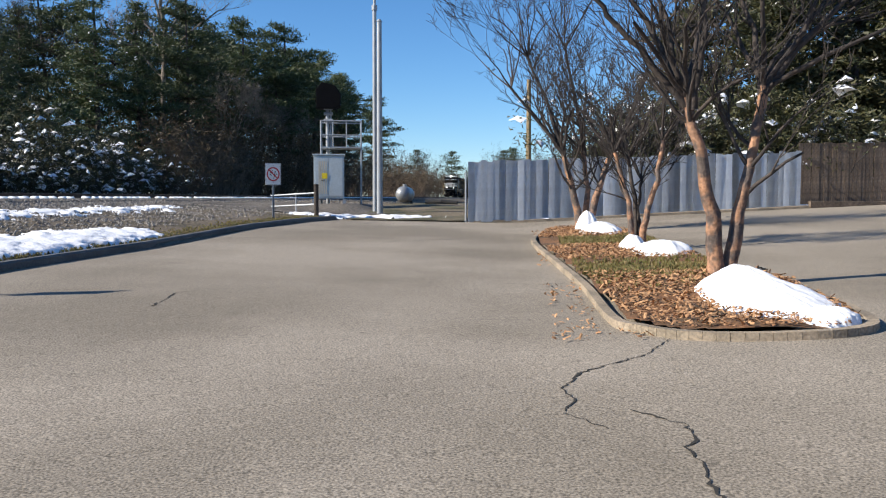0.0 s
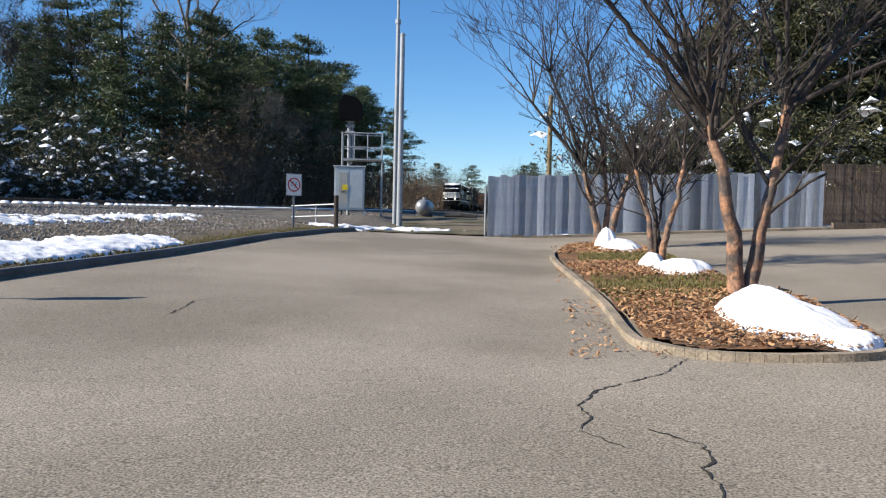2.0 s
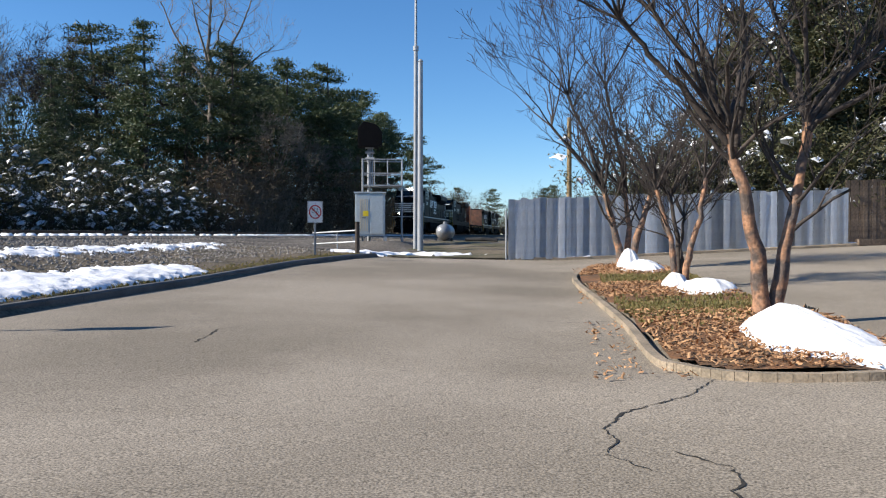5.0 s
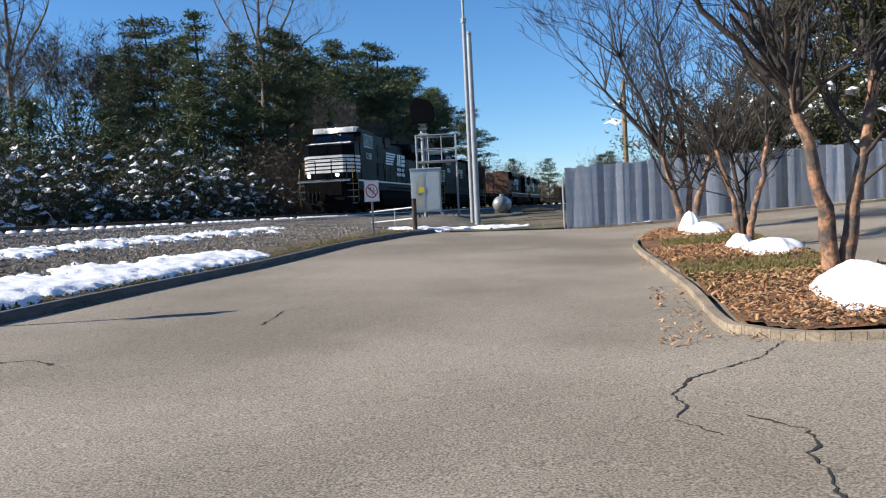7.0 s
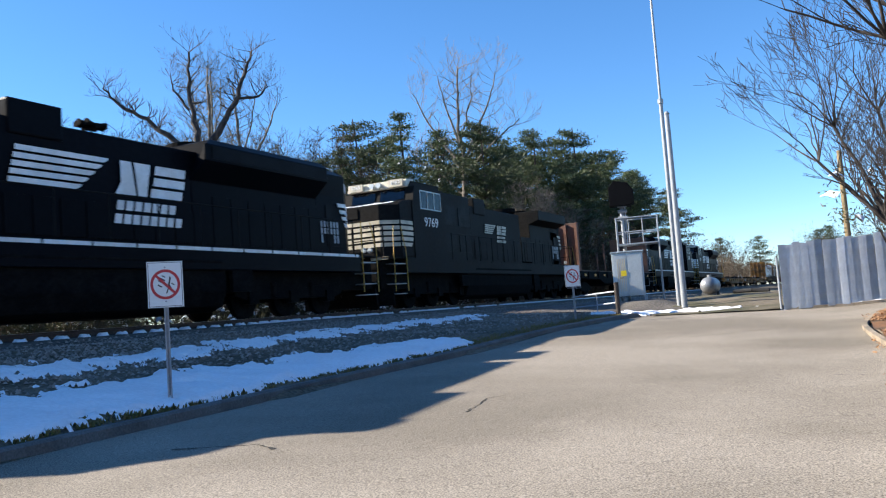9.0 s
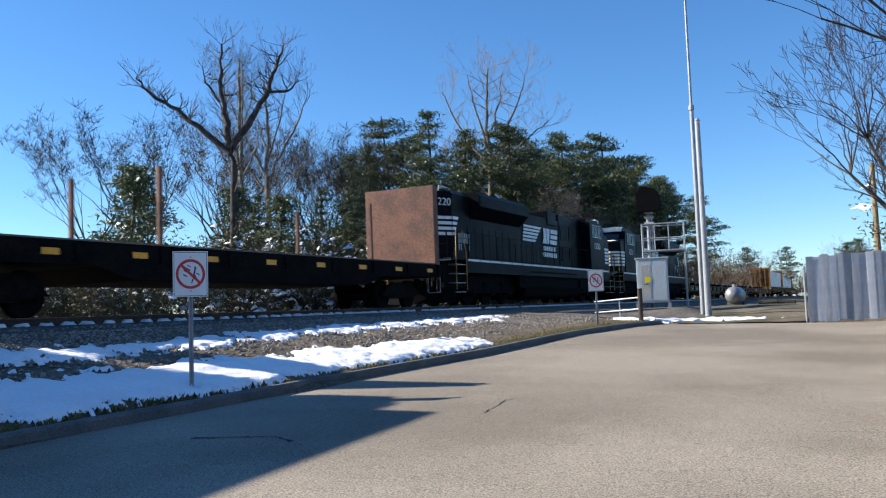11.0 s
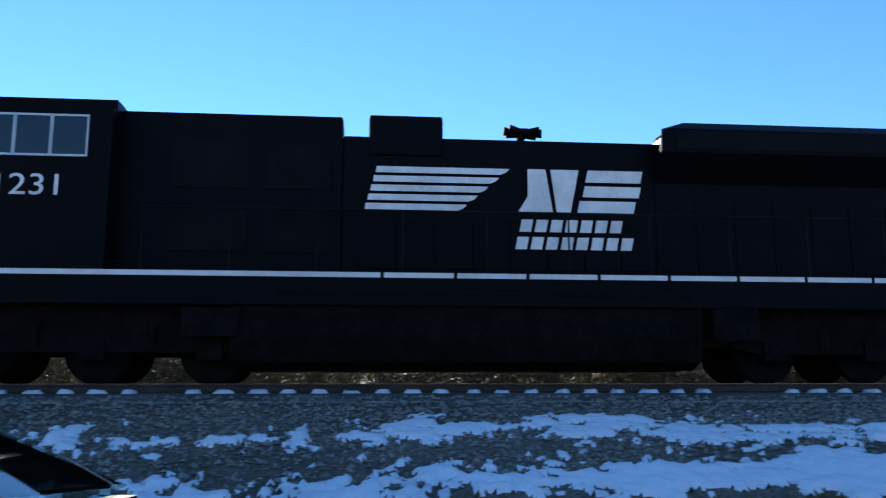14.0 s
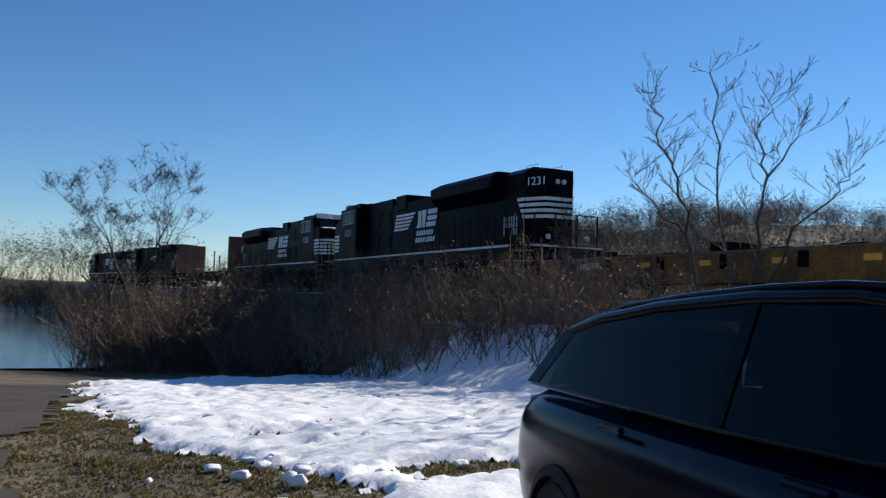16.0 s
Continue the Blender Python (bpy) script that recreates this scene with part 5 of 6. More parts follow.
# ---- gate rail by the kerb end ----
gate = thing("pipe_barrier", pose(-6.3, 25.6, 0.98), "low galvanised pipe barrier with a heavy post", "barrier")
bm = bmesh.new()
rod(bm, (0, 0, -0.2), (0, 0, 1.22), 0.075, n=12)
part("post", bm, "tie", gate, "thick dark post")
for z in (0.25, 0.6, 0.95):
    bm = bmesh.new()
    rod(bm, (0, 0, z), (-1.7, 0.9, z - 0.08), 0.025)
    part("rail", bm, "galv", gate)
bm = bmesh.new()
rod(bm, (-0.75, 0.4, 0.0), (-0.75, 0.4, 0.9), 0.02)
part("upright", bm, "galv", gate)

# ---- signal case with platform and signal ----
CZ = 1.66
M["signal_black"] = mat("signal_black", (0.005, 0.005, 0.006), 0.8, vary=0.2, size=0.5, bump=0, spec=0.1)
pad = thing("gravel_pad", Matrix(), "gravel pad under the signal case", "gravel", kind="structure")
sheet("gravel", steps((-12.0, -4.4, 0.4)), steps((26.6, 36, 0.4)), lambda x, y: max(ground_z(x, y) + 0.03, 1.60 - 0.5 * smooth(30.2, 27, y) - 0.5 * smooth(-6.2, -4.4, x)), "ballast", None, pad)
case = thing("signal_case", pose(-7.15, 31.1, CZ, 0, 0, 12), "grey aluminium railway signal case with louvred doors", "cabinet")
part("body", boxes((-0.56, 0.56, -0.45, 0.45, 0.12, 1.72)), "alu", case, bevel=0.015)
part("plinth", boxes((-0.62, -0.5, -0.45, 0.45, -0.06, 0.12)), "galv", case)
part("plinth", boxes((0.5, 0.62, -0.45, 0.45, -0.06, 0.12)), "galv", case)
part("roof", boxes((-0.6, 0.6, -0.5, 0.5, 1.72, 1.77)), "alu", case, bevel=0.012)
for x0, x1 in ((-0.5, -0.01), (0.01, 0.5)):
    d = part("door", boxes((x0, x1, -0.475, -0.452, 0.2, 1.66)), "alu", case, bevel=0.006)
    if x0 < 0:
        bm = bmesh.new()
        for i in range(5):
            box(bm, -0.38 + i * 0.065, -0.345 + i * 0.065, -0.484, -0.476, 0.3, 1.5)
        part("louvre", bm, "cream", d, "pale upright louvres")
        part("warning_label", boxes((-0.26, -0.06, -0.494, -0.486, 0.86, 1.06)), "label", d, "yellow warning label")
        bm = bmesh.new()
        rod(bm, (-0.3, -0.5, 0.8), (-0.16, -0.5, 0.8), 0.012)
        part("handle", bm, "ink", d)
deck = thing("signal_platform", pose(-7.0, 31.6, CZ, 0, 0, 12), "galvanised steel platform with guard rails above the case", "platform")
part("deck", boxes((-0.55, 0.95, -0.5, 0.5, 2.02, 2.07)), "galv", deck)
for x, y in ((-0.55, -0.45), (0.95, -0.45), (-0.55, 0.45), (0.95, 0.45)):
    bm = bmesh.new()
    rod(bm, (x, y, -0.1), (x, y, 3.05), 0.03)
    part("post", bm, "galv", deck)
for z in (2.5, 3.03):
    for a, b in (((-0.55, -0.45), (0.95, -0.45)), ((0.95, -0.45), (0.95, 0.45)), ((-0.55, 0.45), (0.95, 0.45)), ((-0.55, -0.45), (-0.55, 0.45))):
        bm = bmesh.new()
        rod(bm, (*a, z), (*b, z), 0.025)
        part("guard_rail", bm, "galv", deck)
for x in (-0.1, 0.4):
    bm = bmesh.new()
    rod(bm, (x, -0.45, 2.05), (x, -0.45, 3.03), 0.02)
    part("upright", bm, "galv", deck)
mast = thing("railway_signal", pose(-7.35, 31.75, CZ, 0, 0, 12), "railway colour-light signal with a large black hood on a mast", "signal")
bm = bmesh.new()
rod(bm, (0, 0, -0.1), (0, 0, 3.9), 0.07, n=12)
rod(bm, (0.12, 0, 2.0), (0.12, 0, 3.7), 0.03)
part("mast", bm, "galv", mast)
bm = bmesh.new()
for z in (3.1, 3.35, 3.55):
    rod(bm, (-0.14, -0.1, z), (0.2, -0.1, z), 0.06)
part("bracket", bm, "galv", mast)
bm = bmesh.new()
prism(bm, [(-0.42, 3.75), (-0.42, 4.45), (-0.2, 4.72), (0.3, 4.6), (0.5, 4.3), (0.5, 3.85), (0.3, 3.75)], "y", -0.45, 0.25)
part("hood", bm, "signal_black", mast, "black signal hood", bevel=0.02, m=pose(0, 0, -0.22))

# ---- poles ----
p1 = thing("steel_pole", pose(-4.78, 28.4, 1.15), "grey galvanised steel pole on a concrete foot", "pole")
bm = bmesh.new()
rod(bm, (0, 0, -0.1), (0, 0, 6.6), 0.105, 0.08, 16)
part("shaft", bm, "galv", p1, smooth=False)
bm = bmesh.new()
rod(bm, (0, 0, 6.58), (0, 0, 6.66), 0.1, 0.05, 16)
part("cap", bm, "galv", p1)
part("base_plate", boxes((-0.2, 0.2, -0.2, 0.2, -0.08, 0.05)), "kerb", p1, bevel=0.01)
p2 = thing("antenna_mast", pose(-5.1, 29.3, 1.2), "slim tall antenna mast in two sections with a small aerial", "antenna")
bm = bmesh.new()
rod(bm, (0, 0, -0.1), (0, 0, 7.2), 0.085, 0.07, 12)
part("lower_section", bm, "galv", p2)
bm = bmesh.new()
rod(bm, (0, 0, 7.2), (0, 0, 12.6), 0.05, 0.04, 10)
part("upper_section", bm, "galv", p2)
bm = bmesh.new()
rod(bm, (0, 0, 7.12), (0, 0, 7.28), 0.1, n=12)
part("joint", bm, "galv", p2)
bm = bmesh.new()
rod(bm, (0, 0, 11.9), (-0.75, 0, 11.9), 0.015)
for k in range(5):
    rod(bm, (-0.15 - 0.14 * k, 0, 11.65), (-0.15 - 0.14 * k, 0, 12.15), 0.008)
part("aerial", bm, "galv", p2)
p3 = thing("utility_pole", pose(0.4, 44, 1.4), "yellowish wooden utility pole behind the fence", "pole")
bm = bmesh.new()
rod(bm, (0, 0, -0.2), (0, 0, 6.6), 0.15, 0.11, 12)
part("shaft", bm, "pole", p3)

# ---- gas tank ----
tank = thing("gas_tank", pose(-5.62, 40.2, 1.5, 0, 0, 0), "silver propane tank lying on blocks by the dirt drive", "tank")
bm = bmesh.new()
bmesh.ops.create_uvsphere(bm, u_segments=24, v_segments=14, radius=0.38, matrix=Matrix.Translation((0, 0, 0.55)) @ Matrix.Diagonal((1, 1, 1, 1)))
for v_ in bm.verts:
    if v_.co.y > 0.02:
        v_.co.y += 1.3
part("vessel", bm, "tank", tank, smooth=True)
bm = bmesh.new()
rod(bm, (0, 0.5, 0.88), (0, 0.5, 1.05), 0.1, n=14)
part("valve_dome", bm, "tank", tank)
for y in (0.1, 1.2):
    part("foot", boxes((-0.3, 0.3, y - 0.1, y + 0.1, -0.1, 0.25)), "kerb", tank)
drive = sheet("dirt_drive", steps((-6.5, 0.3, 0.3)), steps((25.4, 75, 0.5)), lambda x, y: ground_z(x, y) + 0.04 + 0.03 * fbm(x, y, 1.2), "dirt", lambda x, y: -5.4 + 0.5 * fbm(x, y, 3) < x < -1.8 + 0.02 * (y - 25) + 0.4 * fbm(x, y, 2, 5))
tagged(drive, "rutted dirt drive between the fence and the track", "track", kind="structure")
hose = thing("black_pipe", pose(-4.4, 39, ground_z(-4.4, 39) + 0.06), "black drain pipe lying on the ground", "pipe")
bm = bmesh.new()
bent(bm, [(0, 0, 0.1), (0.8, -0.3, 0.12), (1.5, -0.4, 0.05)], 0.1, 10)
part("pipe", bm, "plastic", hose)


# ---- the train ----
WHEEL_MESH = {}


def wheelset(parent, y, r=0.53):
    """An axle with two flanged wheels, which turns about its own middle."""
    if r not in WHEEL_MESH:
        bm = bmesh.new()
        rod(bm, (-0.86, 0, 0), (0.86, 0, 0), 0.09, n=12)
        axle = bpy.data.meshes.new("axle")
        bm.to_mesh(axle), bm.free()
        axle.materials.append(M["under"])
        pair = []
        for s in (-1, 1):
            bm = bmesh.new()
            rod(bm, (s * 0.68, 0, 0), (s * 0.71, 0, 0), r + 0.025, n=28)
            rod(bm, (s * 0.71, 0, 0), (s * 0.82, 0, 0), r, n=28)
            rod(bm, (s * 0.82, 0, 0), (s * 0.86, 0, 0), r * 0.4, n=14)
            for k in range(3):
                a = k * 2.094
                rod(bm, (s * 0.82, 0.3 * r * 2 * math.cos(a), 0.3 * r * 2 * math.sin(a)), (s * 0.835, 0.3 * r * 2 * math.cos(a), 0.3 * r * 2 * math.sin(a)), 0.06, n=8)
            me = bpy.data.meshes.new("wheel")
            bm.to_mesh(me), bm.free()
            me.materials.append(M["under"])
            pair.append(me)
        WHEEL_MESH[r] = axle, pair
    axle, pair = WHEEL_MESH[r]
    ax = new("wheelset", axle)
    ax.parent, ax.location = parent, (0, y, r)
    for me in pair:
        w = new("wheel", me)
        w.parent = ax


def bogie(parent, yc, spacing, r=0.53):
    """A three-axle locomotive truck."""
    for s in (-1, 1):
        bm = bmesh.new()
        x0, x1 = (0.95, 1.12) if s > 0 else (-1.12, -0.95)
        prism(bm, [(yc - spacing - 0.75, 0.62), (yc - spacing - 0.5, 0.95), (yc - 0.6, 0.8), (yc + 0.6, 0.8), (yc + spacing + 0.5, 0.95), (yc + spacing + 0.75, 0.62), (yc + spacing + 0.3, 0.5), (yc - spacing - 0.3, 0.5)], "x", x0, x1)
        for k in (-1, 0, 1):
            box(bm, x0 - 0.02, x1 + 0.06, yc + k * spacing - 0.2, yc + k * spacing + 0.2, 0.38, 0.72)
        for k in (-0.5, 0.5):
            rod(bm, ((x0 + x1) / 2 + s * 0.06, yc + k * spacing, 0.55), ((x0 + x1) / 2 + s * 0.06, yc + k * spacing, 0.95), 0.1, n=10)
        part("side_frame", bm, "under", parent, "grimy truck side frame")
    for k in (-1, 0, 1):
        wheelset(parent, yc + k * spacing, r)


def stripes(parent, side, y0, y1, z0, z1, n, slant, material, x):
    """Slanted white stripes on a side wall."""
    h = (z1 - z0) / (2 * n - 1) * 1.25
    gap = (z1 - z0 - n * h) / (n - 1)
    for i in range(n):
        a = z0 + i * (h + gap)
        b = a + h
        s0, s1 = slant * (a - z0), slant * (b - z0)
        bm = bmesh.new()
        prism(bm, [(y0, a), (y1 + s0, a), (y1 + s1, b), (y0, b)], "x", min(x, x + side * 0.006), max(x, x + side * 0.006))
        part("stripe", bm, material, parent)


def number(parent, text, size, m):
    me = words(text, size)
    me.materials.append(M["white"])
    ob = new("number", me)
    ob.parent = parent
    ob.matrix_basis = m
    return ob


def handrails(parent, x, y0, y1, z, h, n, material):
    bm = bmesh.new()
    rod(bm, (x, y0, z + h), (x, y1, z + h), 0.018, n=6)
    part("handrail", bm, material, parent)
    for i in range(n):
        y = y0 + (y1 - y0) * i / (n - 1)
        bm = bmesh.new()
        rod(bm, (x, y, z), (x, y, z + h), 0.016, n=5)
        part("stanchion", bm, material, parent)


def emblem(parent, side, x, yc, z, s=1.0, material="white"):
    """The white emblem on the hood: five stripes that end in a ragged mane, slanted blocks and two rows of short bars."""
    lo, hi = (min(x, x + side * 0.006), max(x, x + side * 0.006))

    def p(name, pts):
        bm = bmesh.new()
        prism(bm, [(yc + side * a * s, z + b * s) for a, b in pts], "x", lo, hi)
        part(name, bm, material, parent)
    for i in range(5):
        zz, a0, a1 = 0.33 - i * 0.165, -2.26 - 0.045 * i, 0.1 - 0.19 * i
        p("emblem_stripe", [(a0, zz - 0.055), (a1 - 0.16, zz - 0.055), (a1 - 0.06, zz - 0.01), (a1, zz + 0.055), (a0 + 0.02, zz + 0.055)])
    p("emblem_block", [(0.25, -0.38), (0.42, -0.1), (0.42, 0.39), (0.74, 0.39), (0.86, -0.38)])
    p("emblem_block", [(0.93, -0.38), (0.83, 0.39), (1.34, 0.39), (1.18, -0.38)])
    for a0, a1, b0, b1 in ((1.46, 2.46, 0.17, 0.39), (1.4, 2.42, -0.1, 0.1), (1.3, 2.32, -0.38, -0.17)):
        p("emblem_block", [(a0, b0), (a1, b0), (a1 + 0.05, b1), (a0 + 0.05, b1)])
    for n, a0, zz in ((7, 0.26, -0.63), (8, 0.18, -0.94)):
        for i in range(n):
            a = a0 + i * 0.268
            p("emblem_bar", [(a, zz - 0.11), (a + 0.2, zz - 0.11), (a + 0.245, zz + 0.11), (a + 0.045, zz + 0.11)])


def loco(text, label, flip=1, style="new", lit=False):
    """A six-axle hood locomotive, its cab towards -y. flip: -1 when the cab faces +y, which turns the lettering on its sides."""
    old = style == "old"
    body, trim = ("black2", "cream") if old else ("black", "white")
    root = thing("locomotive", Matrix(), label, "locomotive", "locomotives of the train")
    # frame, deck, tank
    part("underframe", boxes((-1.5, 1.5, -9.9, 9.9, 1.25, 1.76)), body, root, "black side sill", bevel=0.02)
    part("centre_sill", boxes((-1.1, 1.1, -11.2, 11.2, 0.7, 1.765)), "under", root)
    for s in (-1, 1):
        y = -9.88
        for ln in [7.84] + [1.155] * 8 + [0.87, 0.87, 0.18]:
            part("sill_stripe", boxes((min(s * 1.502, s * 1.51), max(s * 1.502, s * 1.51), y, y + ln, 1.715, 1.80)), "white" if not old else "black2", root)
            y += ln + 0.06
    part("walkway", boxes((-1.5, 1.5, -11.3, 11.3, 1.76, 1.79)), body, root)
    bm = bmesh.new()
    prism(bm, [(-1.25, 0.35), (-0.9, 0.22), (0.9, 0.22), (1.25, 0.35), (1.4, 0.75), (1.4, 1.28), (-1.4, 1.28), (-1.4, 0.75)], "y", -4.45, 3.45)
    part("fuel_tank", bm, "under", root, "long black fuel tank", bevel=0.04)
    bm = bmesh.new()
    for s in (-1, 1):
        rod(bm, (s * 1.38, -3.7, 1.45), (s * 1.38, 3.2, 1.45), 0.13, n=12)
        box(bm, s * 1.42 - 0.06, s * 1.42 + 0.06, -5.2, -4.3, 0.75, 1.2)
        box(bm, s * 1.42 - 0.06, s * 1.42 + 0.06, 3.6, 4.4, 0.7, 1.25)
    part("air_tank", bm, "under", root)
    for yc in (-6.65, 6.65):
        bogie(root, yc, 1.85 if not old else 2.0)
    # nose and cab
    bm = bmesh.new()
    prism(bm, [(-10.15, 1.8), (-10.15, 3.72), (-9.9, 3.86), (-9.15, 3.95), (-8.6, 3.95), (-8.6, 1.8)], "x", -1.46, 1.46)
    nose = part("nose", bm, body, root, "", bevel=0.05)
    bm = bmesh.new()
    prism(bm, [(-1.44, -10.1), (-0.95, -10.75), (0.95, -10.75), (1.44, -10.1)], "z", 1.8, 3.7)
    part("nose_front", bm, body, root, "", bevel=0.03)
    bm = bmesh.new()
    prism(bm, [(-9.2, 1.8), (-9.2, 3.7), (-8.95, 4.45), (-8.7, 4.7), (-6.45, 4.7), (-6.45, 1.8)], "x", -1.5, 1.5)
    bmesh.ops.bevel(bm, geom=[e for e in bm.edges if abs(e.verts[0].co.z - e.verts[1].co.z) < 0.1 and abs(e.verts[0].co.x - e.verts[1].co.x) < 0.01 and e.verts[0].co.z > 4.6], offset=0.22, segments=4, affect="EDGES")
    cab = part("cab", bm, body, root)
    # white cab front: visor over the windscreens
    bm = bmesh.new()
    prism(bm, [(-8.97, 4.46), (-9.12, 4.48), (-9.05, 4.76), (-8.5, 4.8), (-8.5, 4.7), (-8.75, 4.7)], "x", -1.25, 1.25)
    part("visor", bm, trim, root, "white brow above the windscreens", bevel=0.02)
    for x in (-1, 1):
        nb = part("number_board", boxes((x * 0.85 - 0.3, x * 0.85 + 0.3, -9.2, -9.1, 4.5, 4.76)), trim, root)
        number(nb, text, 0.2, pose(x * 0.85, -9.206, 4.63, 90, 0, 0))
    bm = bmesh.new()
    for x in (-0.14, 0.14):
        rod(bm, (x, -9.24, 4.62), (x, -9.05, 4.62), 0.1, n=14)
    part("headlight", bm, "lamp" if lit else "alu", root)
    for x0, x1 in ((-1.12, -0.1), (0.1, 1.12)):
        bm = bmesh.new()
        bmesh.ops.create_cube(bm, size=1)
        t = Matrix.Translation(((x0 + x1) / 2, -9.05, 4.21)) @ pose(0, 0, 0, -18.4, 0, 0) @ Matrix.Diagonal((x1 - x0, 0.02, 0.42, 1))
        bmesh.ops.transform(bm, matrix=t, verts=bm.verts)
        part("windscreen", bm, "glass", root)
    for s in (-1, 1):
        for k in range(3):
            y0 = -8.55 + k * 0.58
            fr = bmesh.new()
            xa, xb = min(s * 1.502, s * 1.53), max(s * 1.502, s * 1.53)
            for d in ((xa, xb, y0 - 0.015, y0 + 0.015, 3.64, 4.35), (xa, xb, y0 + 0.545, y0 + 0.575, 3.64, 4.35), (xa, xb, y0 + 0.015, y0 + 0.545, 3.64, 3.675), (xa, xb, y0 + 0.015, y0 + 0.545, 4.315, 4.35)):
                box(fr, *d)
            w = part("window_frame", fr, "alu", root)
            part("pane", boxes((min(s * 1.502, s * 1.512), max(s * 1.502, s * 1.512), y0 + 0.015, y0 + 0.545, 3.675, 4.315)), "glass", w)
        stripes(root, s, -10.12, -9.4, 2.2, 3.13, 5, 0.62, trim, s * 1.463)
        text_m = pose(s * 1.508, -7.72, 3.15, 90, 0, 90 if s > 0 else -90) @ Matrix.Diagonal((1.2, 1, 1, 1))
        number(root, text, 0.5, text_m)
    for i in range(5):
        z = 2.2 + i * 0.2
        part("stripe", boxes((-0.96, 0.96, -10.766, -10.752, z, z + 0.13)), trim, root)
        for s in (-1, 1):
            bm = bmesh.new()
            prism(bm, [(s * 1.455, -10.1), (s * 0.96, -10.766), (s * 0.95, -10.75), (s * 1.44, -10.09)], "z", z, z + 0.13)
            part("stripe", bm, trim, root)
    part("nose_door", boxes((-0.4, 0.1, -10.785, -10.6, 3.28, 3.62)), body, root)
    # long hood
    high = part("hood", boxes((-0.95, 0.95, -6.5, -2.7, 1.8, 4.64)), body, root, bevel=0.06)
    part("blower_housing", boxes((-0.98, 0.98, -2.25, -0.95, 3.95, 4.68)), body, root, bevel=0.05)
    part("hood", boxes((-0.93, 0.93, -2.7, 3.6, 1.8, 4.3)), body, root, bevel=0.05)
    bm = bmesh.new()
    if not old:
        prism(bm, [(-0.95, 1.8), (-0.95, 3.55), (-1.45, 4.0), (-1.45, 4.42), (-1.2, 4.62), (1.2, 4.62), (1.45, 4.42), (1.45, 4.0), (0.95, 3.55), (0.95, 1.8)], "y", 2.85, 8.35)
        for v_ in bm.verts:
            if v_.co.y < 3 and v_.co.z > 4.5:
                v_.co.y = 3.35
    else:
        prism(bm, [(-0.95, 1.8), (-0.95, 3.9), (-1.5, 4.1), (-1.5, 4.6), (1.5, 4.6), (1.5, 4.1), (0.95, 3.9), (0.95, 1.8)], "y", 5.0, 9.6)
    part("radiator_housing", bm, body, root, "flared radiator housing", bevel=0.03)
    bm = bmesh.new()
    prism(bm, [(-0.95, 1.8), (-0.95, 3.7), (-1.0, 4.4), (-0.6, 4.64), (0.6, 4.64), (1.0, 4.4), (0.95, 3.7), (0.95, 1.8)], "y", 8.33, 10.0)
    part("rear_hood", bm, body, root, bevel=0.03)
    bm = bmesh.new()
    prism(bm, [(-0.95, 9.98), (-0.55, 10.75), (0.55, 10.75), (0.95, 9.98)], "z", 1.8, 4.5)
    part("rear_nose", bm, body, root, bevel=0.05)
    for s in (-1, 1):
        lo, hi = min(s * 0.952, s * 0.972), max(s * 0.952, s * 0.972)
        for y0, y1, z0, z1 in ((-5.6, -4.3, 3.3, 4.1), (-4.0, -2.9, 3.3, 4.1), (-5.6, -4.3, 2.2, 2.9), (-4.0, -2.9, 2.2, 2.9), (8.85, 9.9, 2.1, 3.4)):
            part("grille", boxes((lo, hi, y0, y1, z0, z1)), "grille", root)
        for k in range(9):
            y0 = -2.4 + k * 0.66
            part("hood_door", boxes((lo - 0.004 * (s < 0), hi - 0.008 * (s > 0), y0, y0 + 0.62, 1.95, 2.75)), body, root, bevel=0.004)
        for k in range(7):
            part("hood_door", boxes((lo, hi - 0.006, 3.6 + k * 0.72, 3.6 + k * 0.72 + 0.68, 1.95, 3.2)), body, root, bevel=0.004)
        if not old:
            lo2, hi2 = min(s * 1.452, s * 1.464), max(s * 1.452, s * 1.464)
            part("radiator_grille", boxes((lo2, hi2, 3.1, 8.2, 4.06, 4.38)), "grille", root)
        emblem(root, s, s * 0.978, 0.13, 3.36, 1.0 if not old else 0.55, "white" if not old else "cream")
        handrails(root, s * 1.46, -5.9, 9.6, 1.8, 1.05, 12, "black2")
        # steps with coloured grab rails at both ends
        for e in (-1, 1):
            for k, z in enumerate((0.5, 0.85, 1.2, 1.55)):
                part("step", boxes((min(s * 1.15, s * 1.5), max(s * 1.15, s * 1.5), min(e * 10.05, e * 10.85), max(e * 10.05, e * 10.85), z, z + 0.03)), "galv", root)
            for y in (9.98, 10.9):
                bm = bmesh.new()
                bent(bm, [(s * 1.52, e * y, 0.6), (s * 1.52, e * y, 2.0), (s * 1.45, e * (y + (0.15 if y < 10 else -0.2)), 2.9)], 0.015)
                part("grab_rail", bm, "yellow", root, "yellow grab rail")
    # roof details
    bm = bmesh.new()
    for y in (3.9, 5.6, 7.3):
        rod(bm, (0, y, 4.5), (0, y, 4.7), 0.62, n=24)
    part("roof_fan", bm, "under", root)
    bm = bmesh.new()
    rod(bm, (0, 0.66, 4.28), (0, 0.66, 4.72), 0.03)
    for x, y0, y1 in ((-0.16, 0.38, 0.94), (0, 0.3, 1.02), (0.16, 0.38, 0.94)):
        box(bm, x - 0.09, x + 0.09, 0.59, 0.73, 4.64, 4.74)
    horn = part("horn", bm, "under", root, "air horn on a short post")
